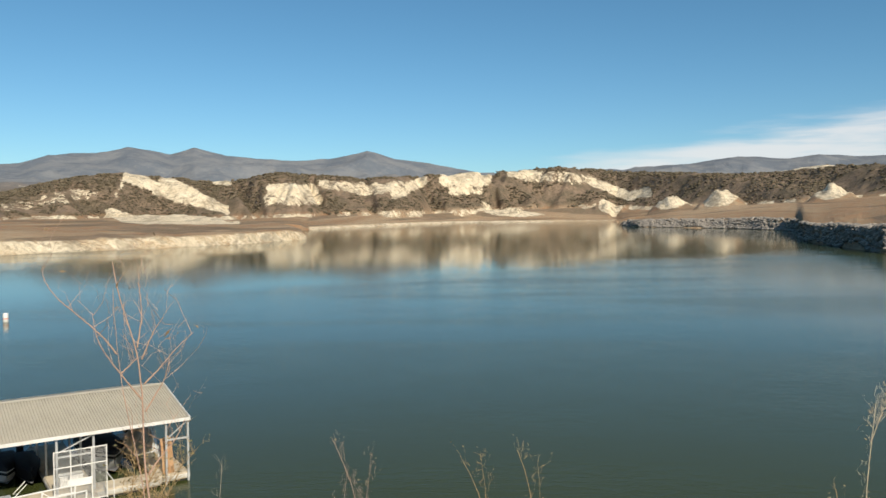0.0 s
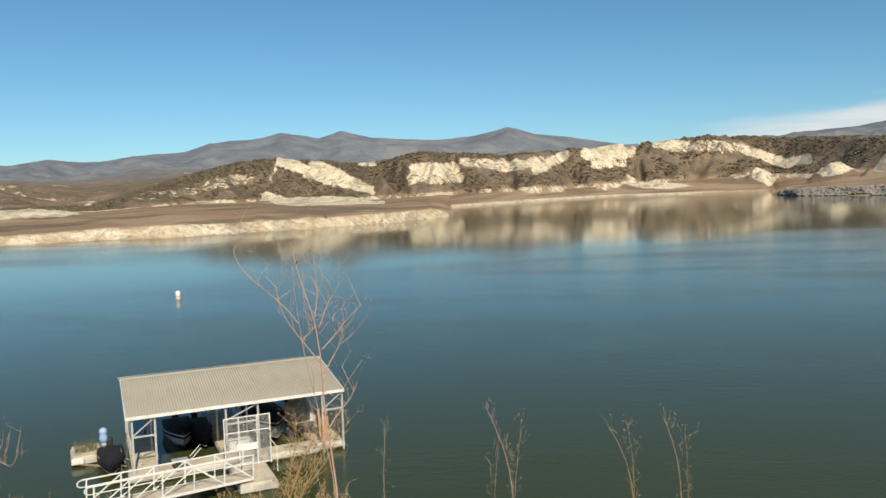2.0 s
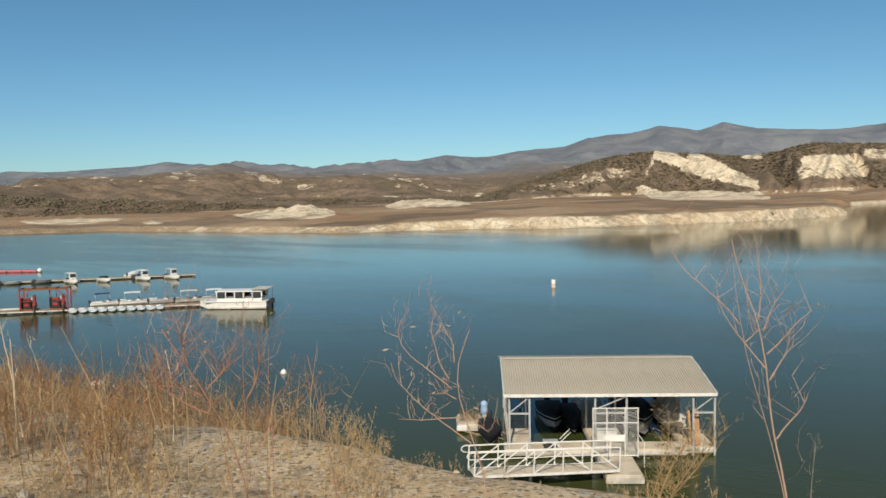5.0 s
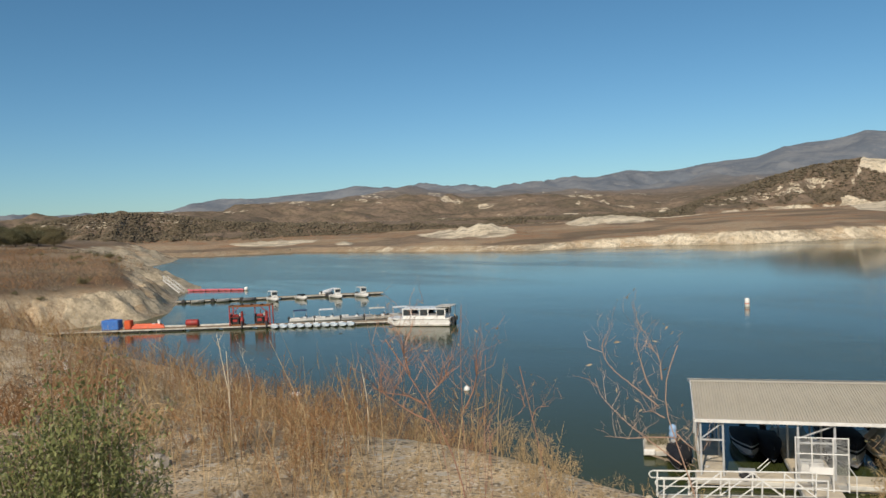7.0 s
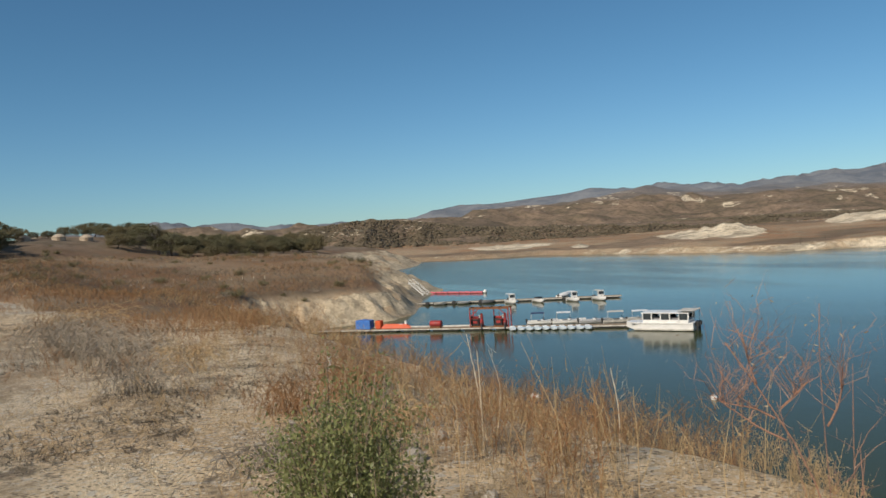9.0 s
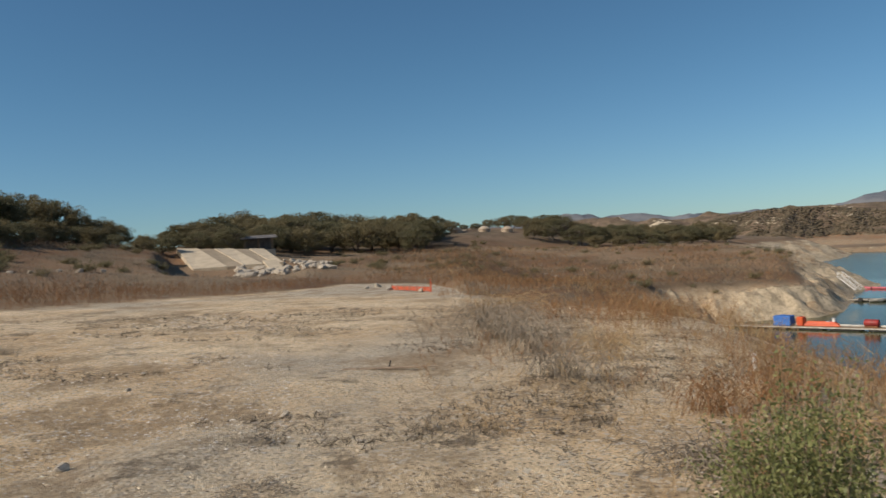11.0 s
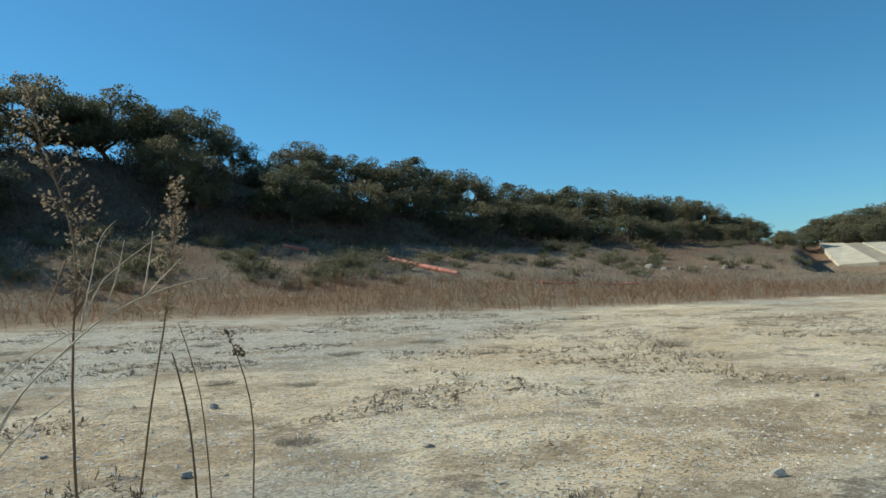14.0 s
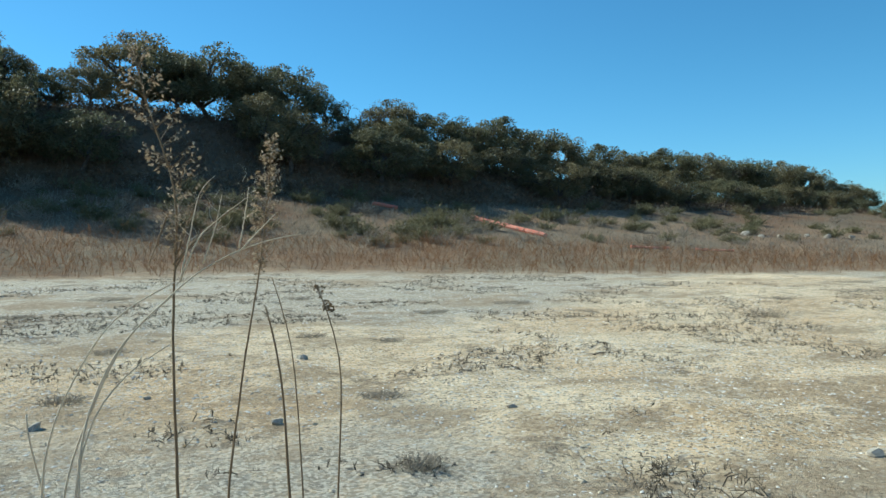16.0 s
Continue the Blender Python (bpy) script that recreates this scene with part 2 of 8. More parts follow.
def vnoise(x, y, seed=0):
    ix, iy = np.floor(x), np.floor(y)
    fx, fy = x - ix, y - iy
    fx, fy = fx * fx * (3 - 2 * fx), fy * fy * (3 - 2 * fy)
    a, b = hash2(ix, iy, seed), hash2(ix + 1, iy, seed)
    c, d = hash2(ix, iy + 1, seed), hash2(ix + 1, iy + 1, seed)
    return (a + (b - a) * fx) * (1 - fy) + (c + (d - c) * fx) * fy


def fbm(x, y, octaves=5, seed=0, gain=0.5):
    t, amp, tot = 0.0, 1.0, 0.0
    for k in range(octaves):
        t = t + amp * vnoise(x * 2 ** k, y * 2 ** k, seed + k * 3)
        tot += amp
        amp *= gain
    return t / tot


def ridged(x, y, octaves=4, seed=0):
    t, amp, tot = 0.0, 1.0, 0.0
    for k in range(octaves):
        t = t + amp * (1 - np.abs(2 * vnoise(x * 2 ** k, y * 2 ** k, seed + k * 5) - 1))
        tot += amp
        amp *= 0.5
    return t / tot


def sstep(a, b, v):
    t = np.clip((v - a) / (b - a), 0, 1)
    return t * t * (3 - 2 * t)


def curve(az, pairs):
    """A smooth-ish profile over the bearing, from (bearing, value) pairs."""
    p = sorted(pairs)
    return np.interp(az, [a for a, _ in p], [v for _, v in p])


# the near shore, from the east round to the head of the inlet; land lies to its left hand (south)
SHORE = [(900, -420), (320, -120), (120, -30), (60, 6), (28, 20), (8, 25.5), (-6, 26), (-14, 24.5), (-21.5, 25.5), (-33, 23), (-46, 21.5),
         (-62, 20.5), (-82, 20), (-98, 20), (-106, 22.5), (-108.6, 30), (-109.6, 37.5), (-115, 43), (-125, 47.5), (-140, 54), (-163, 67), (-178, 69), (-200, 66),
         (-235, 80), (-268, 92), (-300, 113), (-330, 128), (-370, 136), (-900, 200)]


def shore_distance(x, y):
    """Distance to the near shore, positive on land."""
    best = np.full(x.shape, 1e9)
    side = np.zeros(x.shape)
    for (ax, ay), (bx, by) in zip(SHORE[:-1], SHORE[1:]):
        dx, dy = bx - ax, by - ay
        t = np.clip(((x - ax) * dx + (y - ay) * dy) / (dx * dx + dy * dy), 0, 1)
        d = np.hypot(x - ax - t * dx, y - ay - t * dy)
        inside = (y < ay + (x - ax) / (dx if abs(dx) > 1e-6 else 1e-6) * dy) & (x <= ax) & (x > bx)
        side = np.where(inside, 1.0, side)
        best = np.minimum(best, d)
    return np.where(side > 0, best, -best)


LOT_EDGE = [(-184, 33), (-165, 34), (-154, 35), (-142, 36), (-134, 38), (-124, 42), (-117, 46), (-108, 60), (-103.5, 82), (-97.2, 78), (-95, 46), (-88, 32), (-70, 26)]
HILL_BASE_D = [(-184, 56), (-165, 58), (-154, 60), (-142, 66), (-130, 84), (-119, 118), (-106, 160), (-95, 185), (-87, 215), (-77, 260), (-70, 300)]
HILL_BASE_E = [(-184, 5.3), (-165, 5.3), (-154, 4.3), (-142, 3.2), (-130, 2.4), (-119, 1.5), (-106, 0.3), (-95, 0.0), (-87, -0.5), (-77, -0.75), (-70, -0.9)]
HILL_TOP_E = [(-184, 10.8), (-176, 10.6), (-165, 10.2), (-154, 8.6), (-146, 6.4), (-138, 4.7), (-130, 3.4), (-120, 1.9), (-117.5, 1.4), (-114, 1.5), (-106, 1.1), (-97, 1.15),
              (-94, 1.35), (-90, 1.2), (-86, 0.5), (-82, 0.0), (-77, -0.5), (-70, -0.6)]


def land_top(x, y, az, d):
    lot = EYE - 1.6 - 0.041 * y + 0.026 * x
    lot_d = curve(az, LOT_EDGE)
    base_d, base_z = curve(az, HILL_BASE_D), EYE + curve(az, HILL_BASE_D) * np.tan(np.radians(curve(az, HILL_BASE_E)))
    top_d = base_d * curve(az, [(-184, 1.22), (-142, 1.22), (-130, 1.35), (-70, 1.42)])
    top_z = EYE + top_d * np.tan(np.radians(curve(az, HILL_TOP_E)))
    # the flat beyond the edge of the lot dips a little before it climbs
    at_edge = EYE - 1.6 - 0.041 * lot_d * np.cos(np.radians(az)) + 0.026 * lot_d * np.sin(np.radians(az))
    k1 = np.clip((d - lot_d) / (base_d - lot_d), 0, 1)
    mid = at_edge + (base_z - at_edge) * k1 ** 1.25
    k2 = sstep(0, 1, (d - base_d) / (top_d - base_d))
    up = base_z + (top_z - base_z) * k2
    z = np.where(d < lot_d, lot, np.where(d < base_d, mid, up))
    z = np.where(d > top_d, top_z + 0.004 * (d - top_d), z)
    # the ground is cut away below the old boat ramp
    plane = np.interp(d, [70, 90, 110, 122, 140, 150], [10.2, 10.1, 10.2, 11.7, 14.35, 15.5])
    cut = sstep(-116.4, -115.3, az) * (1 - sstep(-107.6, -105.5, az)) * sstep(74, 92, d) * (1 - sstep(138, 146, d))
    z = z + np.minimum(plane - z, 0) * cut
    # the headland lies lower than the lot
    z = z - 4.2 * sstep(-97, -88, az) * np.exp(-((d - 118) / 42.0) ** 2)
    return z


# the far shore, by bearing: distance of the water's edge, top of the bank, foot and crest of the hills behind
FAR_SHORE = [(-96, 420), (-80, 420), (-69.5, 375), (-67, 362), (-63, 357), (-60.5, 362), (-57, 338), (-50.6, 301), (-44.6, 277), (-39, 285), (-34, 291), (-29.4, 282), (-24, 300), (-19, 318), (-14, 352), (-9.75, 408),
             (-9.6, 660), (-3.4, 915), (2, 1250), (4.8, 1230), (9, 1330), (12.4, 1330), (12.8, 900), (14.1, 790), (20, 715), (23.6, 640), (24.3, 590), (24.6, 430), (25.2, 372), (26.8, 328), (29.5, 275), (40, 250), (60, 250)]
FOOT_D = [(-96, 520), (-80, 560), (-60, 560), (-45, 620), (-34, 760), (-22, 900), (-12, 1000), (-3.4, 1150), (4.8, 1560), (12.5, 1760), (16, 1500), (22, 1250), (30, 1000), (60, 900)]
FOOT_E = [(-96, -0.6), (-80, -0.7), (-66, -0.85), (-56, -0.8), (-45, -0.55), (-38, -0.42), (-34, -0.45), (-29, -0.2), (-22, -0.12), (-14.6, -0.25), (-9, 0.02), (-0.9, 0.1), (4.8, 0.3), (10.9, 0.55), (14.8, 0.4), (20.4, 0.6), (29.5, 1.15), (60, 1.2)]
CREST_E = [(-96, 0.3), (-88, 0.75), (-84, 0.85), (-80.3, 0.5), (-79, 0.45), (-77.3, 0.8), (-75.6, 1.0), (-73.5, 1.25), (-71.8, 1.28), (-69.5, 1.1), (-67.9, 0.87), (-65.2, 0.4), (-60, 0.1), (-50, -0.05), (-40, -0.1), (-36, -0.25), (-34.5, -0.2), (-32, 0.6), (-28.8, 1.6), (-24.7, 2.65), (-21.8, 2.9), (-19.4, 2.55), (-17.2, 2.4), (-13, 2.75), (-11, 3.1),
           (-8.6, 2.9), (-5.8, 2.6), (-3.4, 2.75), (3.6, 3.1), (6.9, 3.45), (8.9, 3.35), (12.5, 3.1), (16.7, 2.9), (20.4, 2.75), (23.2, 2.85), (25.6, 3.2), (29.4, 3.1), (60, 3)]
MID_E = [(-90, 0.9), (-80, 0.95), (-75, 0.9), (-66.3, 0.75), (-64.4, 1.1), (-61.1, 1.35), (-57.9, 1.1), (-52.4, 1.4), (-47.7, 1.35), (-42.9, 1.3), (-38.8, 1.35), (-34.3, 1.0), (-20, 1.5), (60, 1.5)]
PEAK_E = [(-100, 0.5), (-78, 0.6), (-72, 0.85), (-69, 1.32), (-66, 1.9), (-62.5, 2.0), (-59, 2.28), (-56.2, 2.68), (-53.8, 2.48), (-51.7, 2.62), (-48.6, 2.28), (-46, 1.77), (-43.2, 1.86), (-41.2, 2.25), (-40.3, 2.64), (-39.4, 2.42),
          (-36.7, 2.88), (-33.6, 2.74), (-30.4, 3.28), (-28.2, 3.4), (-26.5, 4.02), (-23.6, 4.2), (-21.7, 4.6), (-19, 4.15), (-17.4, 4.62), (-15.3, 4.22), (-11.4, 3.97), (-8.2, 4.12), (-5.4, 4.67), (-3.4, 4.15), (-0.9, 3.74), (2.8, 3.1),
          (8, 2.9), (14, 3.15), (16.7, 3.45), (20, 3.84), (23.2, 3.74), (25.6, 4.03), (27.9, 3.7), (35, 3.8), (60, 3.5)]


MOUNDS = [(-49.2, 2.6, 420, 3.6, 30), (-46.6, 1.7, 400, 4.0, 26), (-37.6, 2.2, 560, 5.0, 45), (-39.8, 1.2, 540, 2.2, 35), (-62.3, 2.6, 440, 1.6, 26), (-57.3, 0.6, 380, 1.2, 12), (-18.8, 3.2, 780, 5.0, 60),
          (12.1, 0.75, 1690, 17.0, 55), (16.2, 0.95, 1420, 26.0, 60), (19.5, 1.0, 1300, 26.0, 60), (26.3, 0.9, 1060, 19.0, 50), (5.0, 2.0, 1500, 5.0, 50)]
# bare rock on the hills: strips from one bearing and height angle to another, half width at both ends, share of rock
SCARS_WEST = [(-21.72, 2.64, -18.01, 1.14, 0.45, 0.45, 0.95),
              (-18.19, 1.21, -15.29, 0.28, 0.33, 0.16, 0.95),
              (-19.41, 2.37, -17.26, 1.46, 0.37, 0.37, 0.95),
              (-17.26, 1.46, -15.36, 0.52, 0.37, 0.16, 0.9),
              (-21.93, 2.56, -22.53, 1.37, 0.21, 0.16, 0.6),
              (-22.88, 0.27, -21.29, -0.42, 0.25, 0.41, 0.9),
              (-21.47, -0.35, -18.01, -0.55, 0.41, 0.37, 0.95),
              (-18.19, -0.43, -14.59, -0.64, 0.33, 0.21, 0.75),
              (-12.41, 1.25, -8.87, 1.18, 0.45, 0.41, 0.62),
              (-12.26, 1.89, -9.4, 1.83, 0.37, 0.45, 0.85),
              (-16.13, 2.41, -14.98, 2.35, 0.21, 0.21, 0.6),
              (-8.67, 2.24, -5.83, 2.09, 0.33, 0.37, 0.6)]
SCARS_EAST = [(-78, 0.45, -66, 0.65, 0.3, 0.35, 0.3), (-5.83, 1.76, -3.17, 2.1, 0.33, 0.49, 0.66),
              (-3.38, 1.44, -1.4, 2.43, 0.29, 0.41, 0.85),
              (0.33, 2.6, 3.05, 2.63, 0.53, 0.57, 1),
              (0.74, 1.77, 2.8, 1.69, 0.29, 0.25, 0.8),
              (5.06, 3.08, 6.97, 2.82, 0.45, 0.49, 0.6),
              (7.09, 2.82, 10.91, 2.47, 0.41, 0.33, 0.5),
              (10.91, 2.31, 13.36, 1.32, 0.29, 0.33, 0.9),
              (13.47, 1.4, 14.68, 1.52, 0.33, 0.37, 0.75),
              (23.11, 3.03, 26.51, 3.32, 0.21, 0.21, 0.7),
              (-31.5, 0.3, -26.5, 0.95, 0.2, 0.45, 0.36),
              (-26.8, 1, -24, 1.5, 0.45, 0.5, 0.42)]
# gullies that cut the faces: bearing, half width, depth
GULLIES = [(-13.6, 0.6, 0.3), (-0.9, 0.6, 0.3), (3.7, 0.6, 0.34), (-9.2, 0.5, 0.16), (-5.5, 0.5, 0.16), (7.4, 0.9, 0.12), (13.4, 0.8, 0.12), (-15.4, 0.8, 0.12), (-24.5, 0.8, 0.08), (-27.6, 0.7, 0.08)]


def rise(deg):
    return np.tan(np.radians(deg))


def far_land(x, y, az, d):
    shore = curve(az, FAR_SHORE) * (1 + 0.02 * (fbm(az * 0.9, az * 0 + 3, 4, 11) - 0.5))
    foot_d, foot_z = curve(az, FOOT_D), EYE + curve(az, FOOT_D) * rise(curve(az, FOOT_E))
    # gullies and spurs cut the face of the hills
    g = 0.55 * ridged(az * 0.20 + d * 0.0030, az * 0 + d * 0.0006, 3, 21) + 0.27 * ridged(az * 0.55 - d * 0.0042, d * 0.0016, 4, 25) + 0.18 * ridged(x * 0.009, y * 0.009, 4, 27)
    bend = az + 1.6 * (fbm(az * 0.9, d * 0.010, 3, 29) - 0.5) + (d / foot_d - 1.1) * 5.0
    for a0, half, deep in GULLIES:
        g = g - deep * np.exp(-((bend - a0) / half) ** 2)
    wide = 0.17 + 0.10 * fbm(az * 0.25, az * 0, 2, 5)
    crest_d = foot_d * (1 + wide)
    crest_z = EYE + crest_d * rise(curve(az, CREST_E))
    bank_z = np.clip(0.9 + shore * 0.006, 1.6, 6.0) * np.interp(az, [-60, -42, -32], [0.65, 0.8, 1.0]) * (0.85 + 0.3 * fbm(az * 0.6, az * 0, 3, 8))
    # both spits run out low
    bank_z = bank_z * np.interp(az, [-46, -34, -11, -10.2, -9.75, -9.6, 5, 12.4, 12.7, 13.4, 15, 20, 24.3, 24.7, 30], [1, 1.5, 1.5, 1.1, 0.3, 0.5, 0.5, 0.7, 0.3, 0.9, 1.3, 1.5, 1.7, 2.3, 3.2])
    bank_w = 6 + shore * np.interp(shore, [400, 700], [0.010, 0.022])
    s = d - shore
    beach = np.where(s < 0, np.maximum(s * 0.06, -4.0), bank_z * sstep(0, 1, s / bank_w) ** 0.8)
    k = np.clip((d - shore - bank_w) / np.maximum(foot_d - shore - bank_w, 1), 0, 1)
    flat = bank_z + (foot_z - bank_z) * k ** np.interp(az, [-16, -12, -9.75, -9.6, -5, 9, 12, 12.4, 13.5, 16, 20], [1, 1.8, 4, 3, 1.6, 2, 2, 6, 4, 2, 1])
    f = (d - foot_d * (1 + np.interp(az, [7, 11], [0.24, 0.10]) * (0.62 - g))) / (crest_d - foot_d)
    face = np.clip(f, 0, 1)
    prof = sstep(0, 1, face) * 0.55 + face ** 0.7 * 0.45
    # pale mounds left standing on the flats
    mound = 0.0 * d
    for a0, half, md, lift, deep in MOUNDS:
        mound = mound + lift * np.clip(1.1 - np.abs(az - a0 + 0.5 * (fbm(az * 1.4, d * 0.01, 3, 20) - 0.5)) / (half * 1.5), 0, 1) ** 0.8 * np.exp(-((d - md) / deep) ** 2) * (0.55 + 0.9 * fbm(az * 2.2, d * 0.02, 3, 19))
    flat = flat + mound
    z = np.where(s < bank_w, beach, flat)
    z = np.where(f > 0, np.maximum(foot_z + (crest_z - foot_z) * prof, np.where(mound > 1.0, flat, -99)), z)
    # shallow water behind the tips of both spits
    z = np.where((az > -11.4) & (az < -9.5) & (d > 418 + (-9.7 - az) * 150) & (d < 655), np.minimum(z, -0.4), z)
    z = np.where((az > 12.6) & (az < 14.6) & (d > 925 + (az - 12.7) * 190) & (d < 1290), np.minimum(z, -0.4), z)
    # beyond the crest: rolling back country, then the mountains
    mid_d = 1750.0 + 500 * sstep(-40, 0, az)
    mid_z = EYE + mid_d * rise(curve(az, MID_E))
    peak_d = 4200.0
    peak_z = EYE + peak_d * rise(curve(az, PEAK_E))
    low = np.minimum(np.minimum(crest_z, mid_z), foot_z + 18) * 0.9
    b1 = np.clip((d - crest_d) / np.maximum(mid_d - crest_d, 60), 0, 1)
    b2 = np.clip((d - mid_d) / (peak_d - mid_d), 0, 1)
    back = np.where(b1 < 0.35, crest_z + (low - crest_z) * sstep(0, 0.35, b1), low + (mid_z - low) * sstep(0.35, 1, b1))
    rough = (ridged(x * 0.0040, y * 0.0040, 6, 31) - 0.62) * 52 * np.interp(az, [-45, -30], [2.6, 1.0])
    back = back + rough * sstep(0.05, 0.4, b1) * (1 - sstep(0.8, 1.0, b1)) * 0.5
    far = mid_z + (peak_z - mid_z) * (0.35 * b2 + 0.65 * b2 ** 2.2) + (ridged(x * 0.0013, y * 0.0013, 6, 41) - 0.62) * 330 * np.sin(np.pi * np.clip(b2, 0, 1)) * 0.7
    far = far + (fbm(x * 0.004, y * 0.004, 4, 43) - 0.5) * 34 * sstep(0.1, 0.5, b2)
    far = np.where(d > peak_d, peak_z - (d - peak_d) * 0.3, far)
    z = np.where(f > 1, np.where(d < mid_d, back, far), z)
    detail = (fbm(x * 0.02, y * 0.02, 5, 51) - 0.5) * np.interp(az, [-58, -40], [9.0, 11.0]) * sstep(0.02, 0.25, f) * (1 - 0.7 * sstep(0.6, 1.0, f))
    z = z + np.where(f <= 1, detail, detail * 0.6)
    return z, s, f, g, b1, b2, bank_w, prof


RIM = [(-66, 8.5), (-58, 7.2), (-51.5, 6.6), (-43.3, 5.75), (-36, 5.1), (-30, 4.96), (-26.4, 4.93), (-21, 4.76), (-18.6, 4.75), (-14, 4.4)]


def ground_height(x, y, full=False):
    x, y = np.asarray(x, float), np.asarray(y, float)
    d = np.hypot(x, y) + 1e-6
    az = np.degrees(np.arctan2(x, y))
    az = np.where(az > 60, az - 360, az)
    s = shore_distance(x, y)
    slope = np.interp(x, [-180, -125, -108, -85, -45, -15, -7, -4, -2, 0], [0.4, 0.7, 0.66, 0.6, 0.52, 0.475, 0.475, 0.478, 0.481, 0.47])
    wob = (fbm(x * 0.16, y * 0.16, 4, 61) - 0.5)
    bank = np.where(s > 0, slope * (s + wob * np.clip(s * 0.2, 0.6, 3.2) * (1 - 0.6 * sstep(14, 20, s) * (d < 20))), s * 0.25)
    top = land_top(x, y, az, d)
    # a soft edge between the top and the bank
    soft = np.clip(0.7 + d * 0.05, 0.9, 2.2)
    q = np.clip(0.5 + (bank - top) / soft, 0, 1)
    near = bank * (1 - q) + top * q - q * (1 - q) * soft * 0.4
    near = near + (fbm(x * 0.9, y * 0.9, 4, 71) - 0.5) * 0.16 * sstep(1.5, 6, d) + (fbm(x * 0.07, y * 0.07, 3, 73) - 0.5) * np.clip((d - 30) * 0.012, 0, 1.2)
    # the lot runs level to a sandstone rim and breaks off there
    edge = curve(az, RIM) + 0.35 * (fbm(x * 1.1, y * 1.1, 3, 72) - 0.5)
    level = (1 - sstep(-0.05, 0.75, d - edge)) * sstep(-68, -60, az) * (1 - sstep(-16, -11, az)) * (d < 12)
    near = near + (top + 0.05 * (fbm(x * 0.9, y * 0.9, 3, 74) - 0.5) - near) * level
    # broken rock on the faces round the inlet
    craggy = sstep(0.2, 2.0, top - near) * sstep(-62, -90, x) * sstep(0.3, 2.0, near)
    near = near + craggy * ((ridged(x * 0.10, y * 0.10, 4, 77) - 0.6) * 1.5 + (ridged(x * 0.35, y * 0.35, 4, 79) - 0.6) * 1.9)
    near = np.where(az > 45, np.minimum(near, top), near)
    far, fs, f, g, b1, b2, bank_w, prof = far_land(x, y, az, d)
    use_far = (az > -95) & (d > 200) & (far > near)
    # the south and west have no mountains in sight
    z = np.where(use_far, far, near)
    if full:
        return z, dict(az=az, d=d, s=s, fs=fs, f=f, g=g, b1=b1, b2=b2, far=use_far, near=near, top=top, bank=bank, bank_w=bank_w, prof=prof)
    return z


def gz(x, y):
    return float(ground_height(np.array([x]), np.array([y]))[0])


